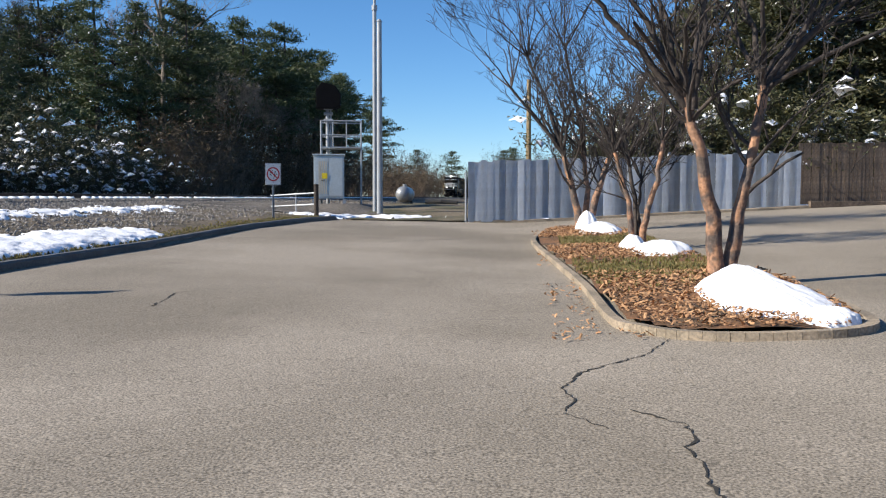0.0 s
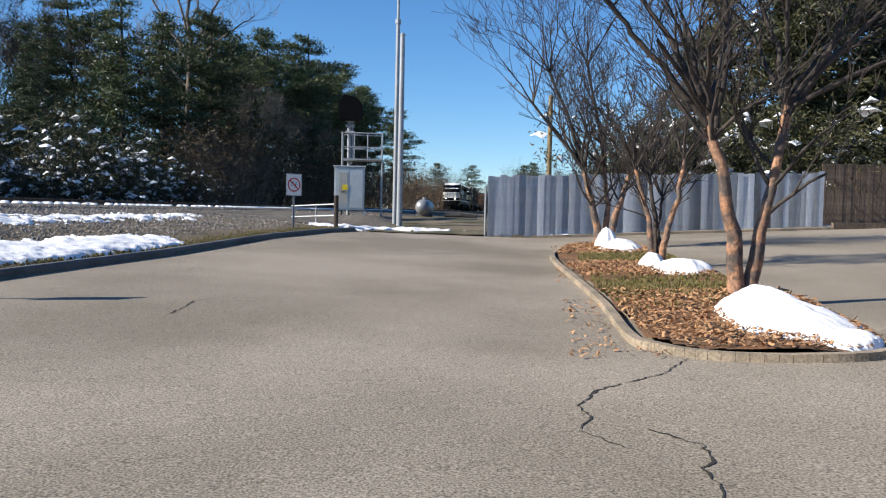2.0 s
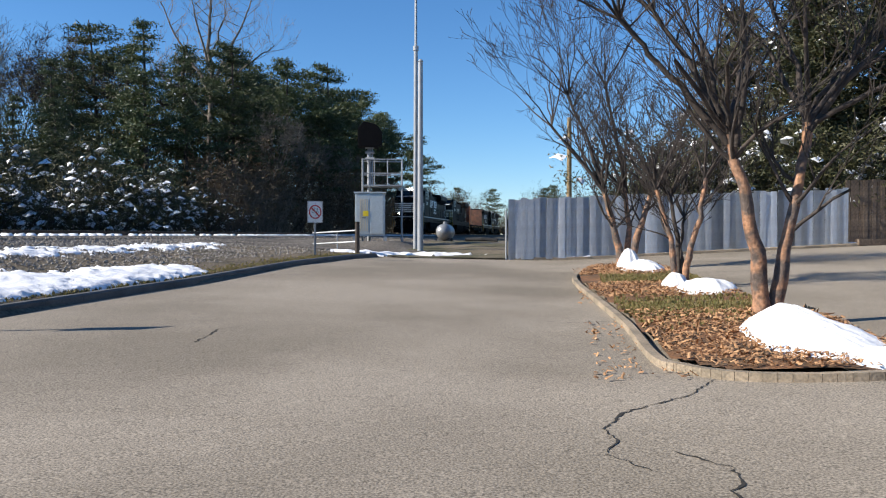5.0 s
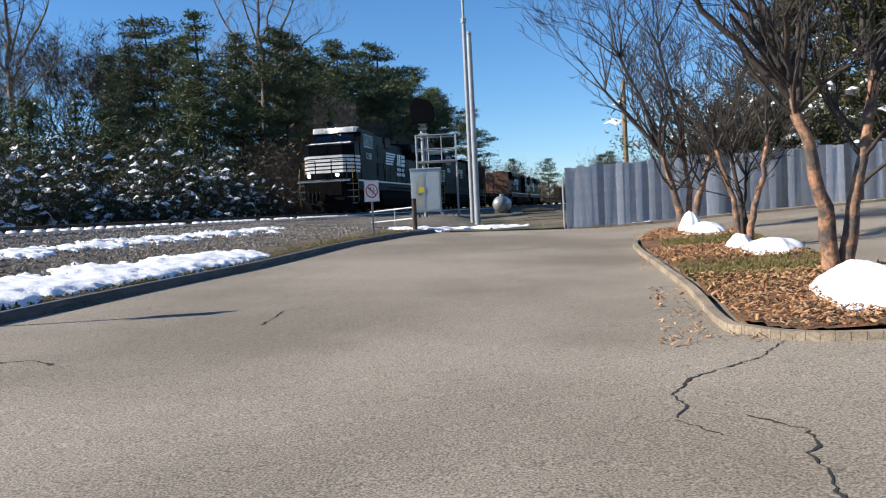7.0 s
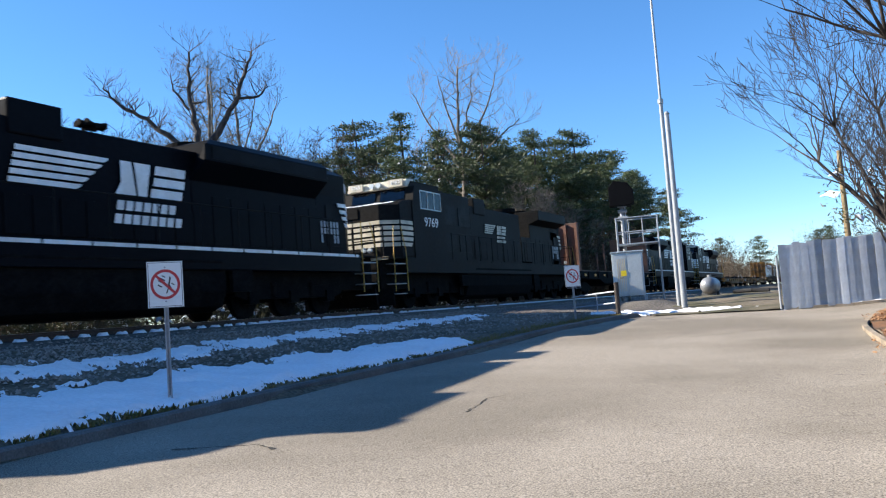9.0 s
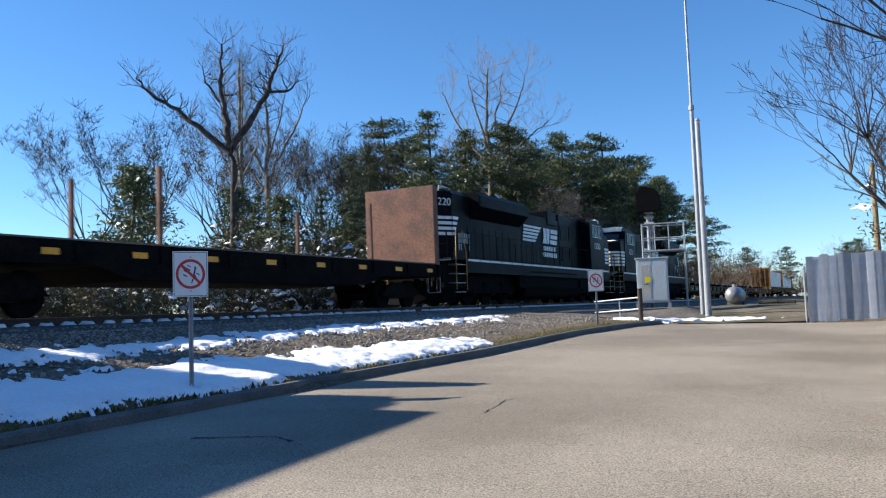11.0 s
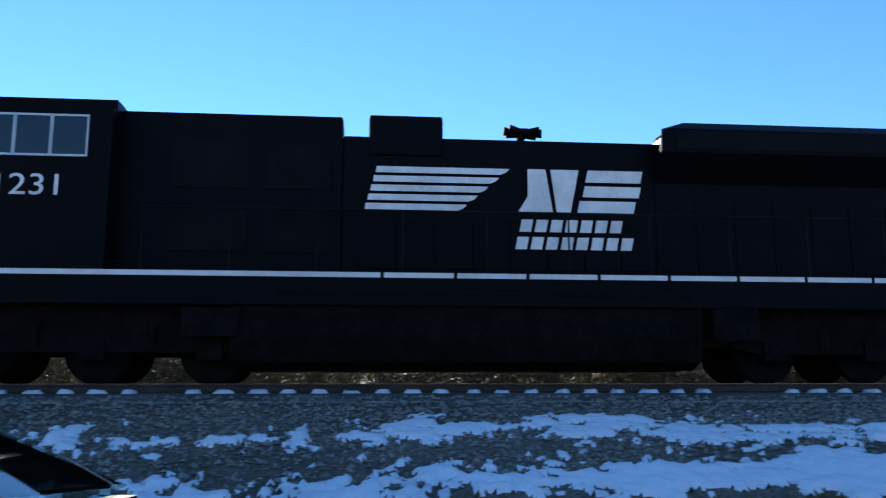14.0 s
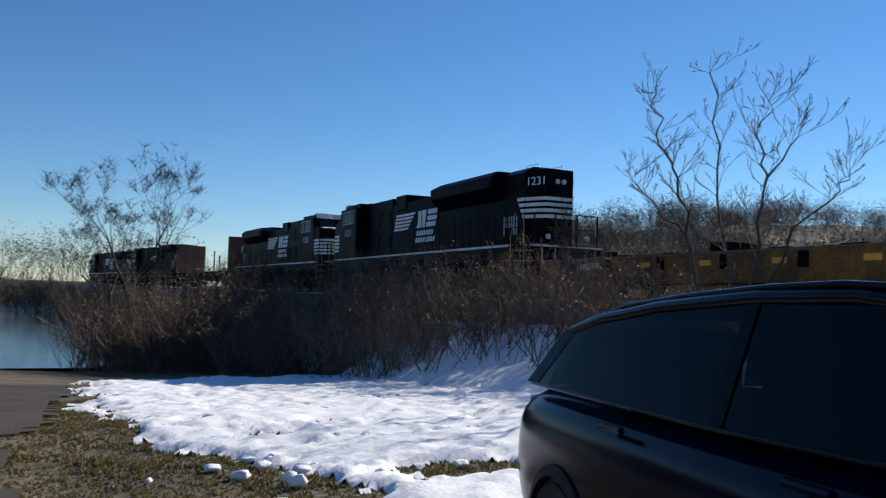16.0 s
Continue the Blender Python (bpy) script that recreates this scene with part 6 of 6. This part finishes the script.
    for x, y0, y1 in ((-0.16, 0.38, 0.94), (0, 0.3, 1.02), (0.16, 0.38, 0.94)):
        for y, z in ((y0, 4.79), (y1, 4.76)):
            bm = bmesh.new()
            rod(bm, (x, 0.66, 4.71), (x, y, z - 0.04), 0.03, 0.088, 10)
            part("horn_bell", bm, "under", horn)
    part("exhaust_stack", boxes((-0.4, 0.4, -0.6, 0.1, 4.25, 4.42)), "under", root)
    rng = random.Random(text)
    # thin uneven white sheets on the cab roof and the nose top
    for name, x0, x1, y0, y1, z in (("roof_white_sheet", -1.2, 1.2, -8.6, -6.5, 4.7), ("nose_white_sheet", -1.3, 1.3, -10.0, -9.2, 3.84)):
        v, f, nx, ny = [], [], 9, 9
        for j in range(ny):
            for i in range(nx):
                rim = i in (0, nx - 1) or j in (0, ny - 1)
                y = y0 + (y1 - y0) * j / (ny - 1)
                lift = 0.08 * (j / (ny - 1)) if name == "nose_white_sheet" else 0
                v.append((x0 + (x1 - x0) * i / (nx - 1) + rng.uniform(-0.06, 0.06), y + rng.uniform(-0.06, 0.06), z + lift + (-0.02 if rim else rng.uniform(-0.004, 0.035))))
        f = [(j * nx + i, j * nx + i + 1, (j + 1) * nx + i + 1, (j + 1) * nx + i) for j in range(ny - 1) for i in range(nx - 1)]
        raw(name, v, f, "snow", root, "thin uneven white sheet", smooth=True)
    part("roof_unit", boxes((-0.6, 0.6, -7.9, -6.8, 4.7, 4.8)), body, root, bevel=0.04)
    bm = bmesh.new()
    bent(bm, [(-0.5, 9.2, 4.64), (-0.5, 9.3, 4.74), (-0.5, 10.1, 4.74), (-0.5, 10.2, 4.55)], 0.012)
    bent(bm, [(0.5, 9.2, 4.64), (0.5, 9.3, 4.74), (0.5, 10.1, 4.74), (0.5, 10.2, 4.55)], 0.012)
    part("roof_rail", bm, "alu", root)
    # rear end
    for i in range(4):
        z = 2.75 + i * 0.21
        part("stripe", boxes((-0.56, 0.56, 10.752, 10.766, z, z + 0.12)), trim, root)
        for s in (-1, 1):
            bm = bmesh.new()
            prism(bm, [(s * 0.965, 10.0), (s * 0.56, 10.766), (s * 0.55, 10.75), (s * 0.95, 9.98)], "z", z, z + 0.12)
            part("stripe", bm, trim, root)
            bm = bmesh.new()
            prism(bm, [(9.9 - 0.12 * i, z), (10.0, z), (10.0, z + 0.12), (9.9 - 0.12 * i - 0.07, z + 0.12)], "x", min(s * 0.985, s * 1.005), max(s * 0.985, s * 1.005))
            part("stripe", bm, trim, root)
    for s in (-1, 1):
        number(root, text, 0.42, pose(s * 0.765, 10.385, 4.05, 90, 0, 90 + 27.5 if s > 0 else -90 - 27.5))
    bm = bmesh.new()
    for x in (-0.13, 0.13):
        rod(bm, (x, 10.7, 4.05), (x, 10.82, 4.05), 0.09, n=12)
    part("headlight", bm, "alu", root)
    # pale bars on the closed hood stand in for sky showing through the mesh
    for s in (-1, 1):
        for k in range(6):
            part("daylight_bar", boxes((min(s * 0.975, s * 0.985), max(s * 0.975, s * 0.985), 8.5 + k * 0.18, 8.6 + k * 0.18, 2.2 + 0.28 * (0 < k < 4), 2.88)), "galv", root, "pale bar standing in for daylight through the rear mesh")
        for z in (2.45, 2.66):
            part("rear_grid_rail", boxes((min(s * 0.985, s * 0.99), max(s * 0.985, s * 0.99), 8.5, 9.5, z, z + 0.03)), body, root)
    for e in (-1, 1):
        bm = bmesh.new()
        box(bm, -1.0, 1.0, min(e * 11.00, e * 11.25), max(e * 11.00, e * 11.25), 0.95, 1.78)
        part("pilot", bm, "under", root, "black pilot plate", bevel=0.02)
        for s in (-1, 1):
            bm = bmesh.new()
            lower = [(0, e * 11.55), (s * 1.45, e * 10.95), (s * 1.45, e * 10.87), (0, e * 11.47)]
            upper = [(0, e * 11.38), (s * 1.4, e * 10.92), (s * 1.4, e * 10.84), (0, e * 11.3)]
            ring = [[bm.verts.new((x, y, z)) for x, y in pts] for pts, z in ((lower, 0.12), (upper, 0.72))]
            for i in range(4):
                bm.faces.new((ring[0][i], ring[0][(i + 1) % 4], ring[1][(i + 1) % 4], ring[1][i]))
            bm.faces.new(ring[0]), bm.faces.new(ring[1])
            bmesh.ops.recalc_face_normals(bm, faces=bm.faces)
            part("plough_wing", bm, "under", root, "black snow plough blade")
        bm = bmesh.new()
        rod(bm, (0, e * 11.15, 0.88), (0, e * 11.45, 0.88), 0.12, n=10)
        box(bm, -0.16, 0.16, min(e * 11.30, e * 11.60), max(e * 11.30, e * 11.60), 0.7, 1.06)
        part("coupler", bm, "under", root)
        part("end_stripe", boxes((-1.48, 1.48, min(e * 11.26, e * 11.27), max(e * 11.26, e * 11.27), 1.7, 1.8)), trim, root)
        for x in (-1.3, -0.45, 0.45, 1.3):
            bm = bmesh.new()
            rod(bm, (x, e * 11.20, 1.8), (x, e * 11.20, 2.85), 0.03, n=6)
            part("end_stanchion", bm, "black2", root)
        for x0, x1 in ((-1.3, -0.45), (0.45, 1.3)):
            for z in (2.85, 2.35):
                bm = bmesh.new()
                bent(bm, [(x0, e * 11.20, z), (x1, e * 11.20, z)], 0.016)
                part("end_rail", bm, "black2", root)
        for x in (-0.8, 0.8):
            bm = bmesh.new()
            rod(bm, (x, e * 11.25, 2.05), (x, e * 11.33, 2.05), 0.09, n=12)
            part("ditch_light", bm, "lamp" if lit and e < 0 else "alu", root)
        for k in range(4):
            bm = bmesh.new()
            x = -0.9 + 0.22 * k
            bent(bm, [(x, e * 11.30, 1.2), (x + 0.03, e * 11.30, 0.75), (x + 0.05, e * 11.25, 0.5)], 0.02)
            part("air_hose", bm, "rubber", root)
    return root


def wagon_truck(root, yc):
    for s in (-1, 1):
        bm = bmesh.new()
        x0, x1 = (0.9, 1.05) if s > 0 else (-1.05, -0.9)
        prism(bm, [(yc - 1.25, 0.42), (yc - 1.0, 0.66), (yc - 0.4, 0.85), (yc + 0.4, 0.85), (yc + 1.0, 0.66), (yc + 1.25, 0.42), (yc + 0.5, 0.3), (yc - 0.5, 0.3)], "x", x0, x1)
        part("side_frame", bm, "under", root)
    for k in (-0.88, 0.88):
        wheelset(root, yc + k, 0.46)


def bulkhead_wagon(label, material="rust", ln=20.4, bulk=2.9, stakes=True, text="", top=1.5):
    root = thing("flat_wagon", Matrix(), label, "wagon", "wagons of the train")
    h = ln / 2 - 0.5
    bm = bmesh.new()
    prism(bm, [(-h, top - 0.45), (-h, top), (h, top), (h, top - 0.45), (5.6, top - 0.5), (4.6, max(top - 0.78, 0.4)), (-4.6, max(top - 0.78, 0.4)), (-5.6, top - 0.5)], "x", -1.5, 1.5)
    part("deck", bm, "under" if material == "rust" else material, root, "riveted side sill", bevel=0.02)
    part("floor", boxes((-1.45, 1.45, -h + 0.02, h - 0.02, top + 0.002, top + 0.04)), "timber", root)
    for s in (-1, 1):
        for k in range(9):
            y = -h + 0.9 + k * (2 * h - 1.8) / 8
            part("reflector", boxes((min(s * 1.502, s * 1.512), max(s * 1.502, s * 1.512), y - 0.2, y + 0.2, top - 0.3, top - 0.17)), "reflect", root, "orange reflector plate")
            if stakes and k in (2, 6):
                part("stake", boxes((s * 1.42 - 0.05, s * 1.42 + 0.05, y + 0.6, y + 0.7, 1.5, 3.3)), material, root, "steel stake", bevel=0.01)
            part("stake_pocket", boxes((min(s * 1.502, s * 1.56), max(s * 1.502, s * 1.56), y + 0.55, y + 0.8, top - 0.4, top - 0.05)), "under", root)
    if text:
        for s in (-1, 1):
            plate = part("number_panel", boxes((min(s * 1.502, s * 1.508), max(s * 1.502, s * 1.508), -9.0, -6.6, top - 0.42, top - 0.08)), "ink", root)
            number(plate, text, 0.3, pose(s * 1.51, -7.6, top - 0.25, 90, 0, 90 if s > 0 else -90))
        for k in range(10):
            y = -h + 1.2 + k * (2 * h - 2.4) / 9
            part("hitch", boxes((-0.5, 0.5, y - 0.3, y + 0.3, top + 0.04, top + 0.16 + 0.2 * (k % 3 == 0))), "under", root, bevel=0.02)
    for e in (-1, 1):
        if bulk:
            b = part("bulkhead", boxes((-1.45, 1.45, min(e * (h - 0.35), e * (h - 0.2)), max(e * (h - 0.35), e * (h - 0.2)), 1.5, 1.5 + bulk)), material, root, "tall brown steel bulkhead", bevel=0.02)
            for x in (-1.36, -0.7, 0, 0.7, 1.36):
                part("rib", boxes((x - 0.08, x + 0.08, min(e * (h - 0.22), e * (h - 0.02)), max(e * (h - 0.22), e * (h - 0.02)), 1.5, 1.45 + bulk)), material, b)
        wagon_truck(root, e * (h - 2.2))
        bm = bmesh.new()
        rod(bm, (0, e * h, 0.88), (0, e * (h + 0.5), 0.88), 0.11, n=8)
        part("coupler", bm, "under", root)
        bm = bmesh.new()
        bent(bm, [(0.9, e * (h + 0.05), 1.6), (0.9, e * (h + 0.05), 0.5), (1.4, e * (h + 0.05), 0.5), (1.4, e * (h + 0.05), 1.6)], 0.018)
        part("ladder", bm, "galv", root)
    return root


def load_wagon(label):
    """A bulkhead wagon with a white wrapped load."""
    root = bulkhead_wagon(label, "wagon_yellow", 20.4, 3.0, False)
    for k in range(4):
        part("wrapped_bundle", boxes((-1.35, 1.35, -8.6 + k * 4.35, -4.4 + k * 4.35, 1.545, 4.0)), "white", root, "white wrapped timber stack", bevel=0.05)
    return root


TRAIN = []
TRAIN.append((loco("1230", "clean black locomotive with white stripes and lit headlights leading the train", 1, "new", True), -57.7, 0))
TRAIN.append((loco("9769", "grimy black locomotive with dirty cream stripes", 1, "old"), -34.7, 0))
TRAIN.append((bulkhead_wagon("brown bulkhead flat wagon with steel stakes", "rust", 20.5), -12.95, 0))
TRAIN.append((loco("1220", "black locomotive running long hood first", -1), 8.9, 180))
TRAIN.append((loco("1231", "black locomotive with white stripes and emblem on the hood", 1), 32.0, 0))
flat = bulkhead_wagon("empty yellow flat wagon with a low deck", "wagon_yellow", 21.5, 0, False, "146559", 1.12)
TRAIN.append((flat, 54.4, 0))
for k in range(2):
    TRAIN.append((copy_thing(flat, Matrix()), 76.0 + 21.6 * k, 0))
TRAIN.append((load_wagon("yellow bulkhead wagon stacked with white wrapped timber"), 119.2, 0))
TRAIN.append((copy_thing(TRAIN[-1][0], Matrix()), 140.0, 0))
TRAIN.append((copy_thing(flat, Matrix()), 161.2, 0))
SPEED, T0 = 20.3, 12.5


def run(t):
    """How far the train has come since T0, slowing a little at the end."""
    return SPEED * (t - T0) - 0.88 * max(t - 13.5, 0)


# ---- the parked car ----
M["taillens"] = mat("tail_lens", (0.05, 0.004, 0.006), 0.15, vary=0.1, size=0.3, bump=0)
M["pillar"] = mat("gloss_black", (0.004, 0.004, 0.006), 0.25, vary=0.1, size=0.5, bump=0, spec=0.15)


def car():
    """A dark sport-utility car, its front towards +y, the body lofted from cross-sections."""
    root = thing("parked_car", pose(-2.89, -2.76, -0.05, 2.0, 0, -10.5), "dark navy sport-utility car with privacy glass parked on the asphalt", "car")
    # stations: y, half width, sill, shoulder height, belt height
    st = [(-2.66, 0.66, 0.46, 0.8, 0.98), (-2.62, 0.76, 0.34, 0.86, 1.1), (-2.5, 0.83, 0.3, 0.92, 1.18), (-2.2, 0.87, 0.27, 0.95, 1.21), (-1.6, 0.88, 0.25, 0.95, 1.21), (-0.8, 0.88, 0.24, 0.93, 1.2), (0.0, 0.88, 0.24, 0.93, 1.2), (0.8, 0.88, 0.24, 0.94, 1.21),
          (1.35, 0.88, 0.25, 0.97, 1.26), (1.7, 0.87, 0.26, 0.96, 1.23), (2.0, 0.84, 0.28, 0.9, 1.14), (2.22, 0.76, 0.34, 0.78, 0.98), (2.32, 0.6, 0.4, 0.68, 0.84)]
    v, f = [], []
    for y, w, z0, zs, zb in st:
        half = [(0.0, z0), (w * 0.75, z0), (w * 0.97, z0 + 0.1), (w, zs - 0.15), (w * 0.985, zs), (w * 0.93, zb), ]
        crown = zb + (0.02 if y < 1.0 else 0.05)
        pts = [(0, z0)] + [(x, z) for x, z in half[1:]] + [(0, crown)] + [(-x, z) for x, z in reversed(half[1:])]
        ring = len(pts)
        v += [(x, y, z) for x, z in pts]
    n = len(st)
    for j in range(n - 1):
        for i in range(ring):
            a, b = j * ring + i, j * ring + (i + 1) % ring
            f.append((a, b, b + ring, a + ring))
    f += [tuple(range(ring))[::-1], tuple((n - 1) * ring + i for i in range(ring))]
    body = raw("body", v, f, "navy", root, "glossy navy lower body", smooth=True)
    md = body.modifiers.new("round", "SUBSURF")
    md.levels = md.render_levels = 2
    # greenhouse: roof line and belt line
    line = [(-2.3, 1.38, 0.68), (-2.06, 1.53, 0.63), (-1.65, 1.6, 0.62), (-1.0, 1.655, 0.615), (-0.25, 1.685, 0.61), (0.3, 1.675, 0.605), (0.72, 1.62, 0.59)]
    belt = [(-2.44, 1.19, 0.74), (-2.3, 1.2, 0.79), (-1.75, 1.2, 0.818), (-1.05, 1.195, 0.82), (-0.2, 1.19, 0.82), (0.6, 1.2, 0.818), (1.48, 1.265, 0.79)]
    for s in (-1, 1):
        gv = [(s * w, y, z) for y, z, w in line] + [(s * w, y, z) for y, z, w in belt]
        k = len(line)
        gf = [(i, i + 1, k + i + 1, k + i) for i in range(k - 1)]
        raw("side_glass", gv, gf, "darkglass", root, "dark privacy glass", smooth=True)
        # pillars
        def strip(i, w, j=None):
            a0, a1 = Vector(gv[i]), Vector(gv[k + (i if j is None else j)])
            bm = bmesh.new()
            d = Vector((0, w, 0))
            o = Vector((s * 0.008, 0, 0))
            q = [bm.verts.new(p) for p in (a0 - d + o, a0 + d + o, a1 + d + o, a1 - d + o)]
            bm.faces.new(q)
            bmesh.ops.solidify(bm, geom=list(bm.faces), thickness=0.02)
            part("pillar", bm, "pillar", root, "gloss black pillar")
        strip(4, 0.04)
        strip(6, 0.05)
        strip(1, 0.09)
        tv, tf = chain([Vector((s * w, y, z - 0.008)) for y, z, w in line[1:]], [0.03] * (k - 1), 10)
        raw("roof_edge", tv, tf, "navy", root, smooth=True)
        tv, tf = chain([Vector((s * (w + 0.008), y, z - 0.004)) for y, z, w in belt], [0.01] * k, 8)
        raw("belt_trim", tv, tf, "pillar", root, smooth=True)
        rail = [Vector(p) for p in [(s * 0.6, -1.7, 1.61), (s * 0.6, -1.4, 1.66), (s * 0.6, -0.8, 1.695), (s * 0.6, -0.2, 1.715), (s * 0.6, 0.22, 1.713), (s * 0.6, 0.45, 1.695), (s * 0.6, 0.66, 1.645)]]
        tv, tf = chain(rail, [0.014] * len(rail), 8)
        raw("roof_rail", tv, tf, "pillar", root, "black roof rail", smooth=True)
        for y in (-1.0, 0.38):
            bm = bmesh.new()
            rod(bm, (s * 0.875, y - 0.1, 1.09), (s * 0.875, y + 0.12, 1.09), 0.018)
            part("door_handle", bm, "navy", root)
        bm = bmesh.new()
        box(bm, -0.085, 0.085, -0.05, 0.04, -0.05, 0.045, Matrix.Translation((s * 0.9, 1.02, 1.33)))
        part("wing_mirror", bm, "pillar", root, "gloss black wing mirror", bevel=0.035)
        for y in (-1.67, 1.3):
            bm = bmesh.new()
            n_ = 20
            for r0, r1, x0, x1 in ((0.39, 0.45, 0.8, 0.9),):
                o = [[bm.verts.new((s * x, y + r * math.cos(t * math.pi / n_), 0.36 + r * math.sin(t * math.pi / n_))) for t in range(-2, n_ + 3)] for r, x in ((r0, x0), (r0, x1), (r1, x1 - 0.015), (r1, x0))]
                for q in range(4):
                    for t in range(n_ + 4):
                        bm.faces.new((o[q][t], o[q][t + 1], o[(q + 1) % 4][t + 1], o[(q + 1) % 4][t]))
            bmesh.ops.recalc_face_normals(bm, faces=bm.faces)
            part("wheel_arch", bm, "plastic", root, "black wheel arch trim")
            bm = bmesh.new()
            rod(bm, (s * 0.64, y, 0.355), (s * 0.885, y, 0.355), 0.355, n=32)
            wheel = part("wheel", bm, "rubber", root, "black tyre")
            bm = bmesh.new()
            rod(bm, (s * 0.88, y, 0.355), (s * 0.892, y, 0.355), 0.08, n=16)
            for q in range(5):
                a = q * 1.2566
                rod(bm, (s * 0.887, y, 0.355), (s * 0.887, y + 0.24 * math.cos(a), 0.355 + 0.24 * math.sin(a)), 0.03, n=6)
            part("rim", bm, "alloy", wheel, "five-spoke alloy rim")
        bm = boxes((s * 0.6 - 0.1, s * 0.6 + 0.1, -2.63, -2.5, 0.98, 1.1))
        part("tail_light", bm, "taillens", root, "dark red lamp lens", bevel=0.03)
        bm = boxes((s * 0.62 - 0.14, s * 0.62 + 0.14, 2.1, 2.26, 0.78, 0.92))
        part("headlight", bm, "alloy", root, bevel=0.03)
    # roof skin, windscreen, rear screen
    rv, rf = [], []
    cols_ = 9
    for y, z, w in line[1:]:
        for i in range(cols_):
            t = i / (cols_ - 1) * 2 - 1
            rv.append((t * w, y, z + 0.03 * (1 - t * t)))
    for j in range(len(line) - 2):
        for i in range(cols_ - 1):
            a = j * cols_ + i
            rf.append((a, a + 1, a + cols_ + 1, a + cols_))
    raw("roof", rv, rf, "navy", root, "glossy navy roof", smooth=True)

    def screen(name, top, bottom, bulge, material, label):
        sv, sf = [], []
        for k in range(6):
            u = k / 5
            y, z, w = (top[q] + (bottom[q] - top[q]) * u for q in range(3))
            for i in range(cols_):
                t = i / (cols_ - 1) * 2 - 1
                sv.append((t * w, y + bulge * (1 - t * t) * (0.4 + 0.6 * u), z + 0.03 * (1 - t * t) * (1 - u) + 0.02 * math.sin(u * math.pi)))
        for j in range(5):
            for i in range(cols_ - 1):
                a = j * cols_ + i
                sf.append((a, a + 1, a + cols_ + 1, a + cols_))
        return raw(name, sv, sf, material, root, label, smooth=True)
    screen("windscreen", line[-1], (1.56, 1.265, 0.77), 0.12, "windscreen", "raked windscreen")
    screen("rear_screen", line[1], (-2.5, 1.17, 0.7), -0.05, "darkglass", "")
    bm = bmesh.new()
    prism(bm, [(-2.12, 1.52), (-2.1, 1.555), (-1.7, 1.63), (-1.6, 1.6), (-1.9, 1.53)], "x", -0.62, 0.62)
    part("spoiler", bm, "navy", root, "roof spoiler", bevel=0.01)
    bm = bmesh.new()
    rod(bm, (0, -1.5, 1.63), (0, -1.63, 1.7), 0.02, 0.008)
    part("antenna", bm, "plastic", root)
    for x in (-0.35, 0.25):
        bm = bmesh.new()
        bent(bm, [(x, 1.66, 1.245), (x + 0.3, 1.59, 1.285), (x + 0.6, 1.5, 1.335)], 0.008)
        part("wiper", bm, "plastic", root)
    part("cowl", boxes((-0.6, 0.6, 1.58, 1.68, 1.2, 1.25)), "plastic", root, bevel=0.01)
    part("dashboard", boxes((-0.7, 0.7, 0.85, 1.5, 1.1, 1.2)), "dash", root, "grey-green dashboard", bevel=0.03)
    for x in (-0.38, 0.38):
        for y in (-0.1, -1.1):
            part("seat", boxes((x - 0.25, x + 0.25, y - 0.12, y + 0.02, 0.6, 1.4)), "seat", root, bevel=0.04)
    part("rear_bumper", boxes((-0.66, 0.66, -2.7, -2.5, 0.38, 0.62)), "plastic", root, bevel=0.05)
    part("front_bumper", boxes((-0.6, 0.6, 2.2, 2.36, 0.34, 0.56)), "plastic", root, bevel=0.05)
    return root


car()


# ---- what moves ----
def motions():
    """The whole train runs along the track at an even speed, and its wheels roll."""
    tilt = math.degrees(math.atan(GRADE))
    times = [0, 0.1] + [k * 0.5 for k in range(1, 32)] + [15.9, 16]
    for ob, y0, turn in TRAIN:
        rows = []
        for t in times:
            y = y0 - run(t)
            swing = math.degrees(math.atan(2 * 0.0009 * max(-20 - y, 0)))
            rows.append((t, pose(TRACK_X + bend(y), y, 1.74 + GRADE * y, tilt if turn == 0 else -tilt, 0, turn + swing)))
        walk(ob, rows)
        for axle in [c for c in ob.children if c.name.startswith("wheelset")]:
            p = axle.location.copy()
            roll = math.degrees(1 / p.z) * (1 if turn == 0 else -1)
            walk(axle, [(k / FPS, pose(*p, roll * (run(k / FPS) - run(0)) % 360)) for k in range(16 * FPS + 1)])


motions()
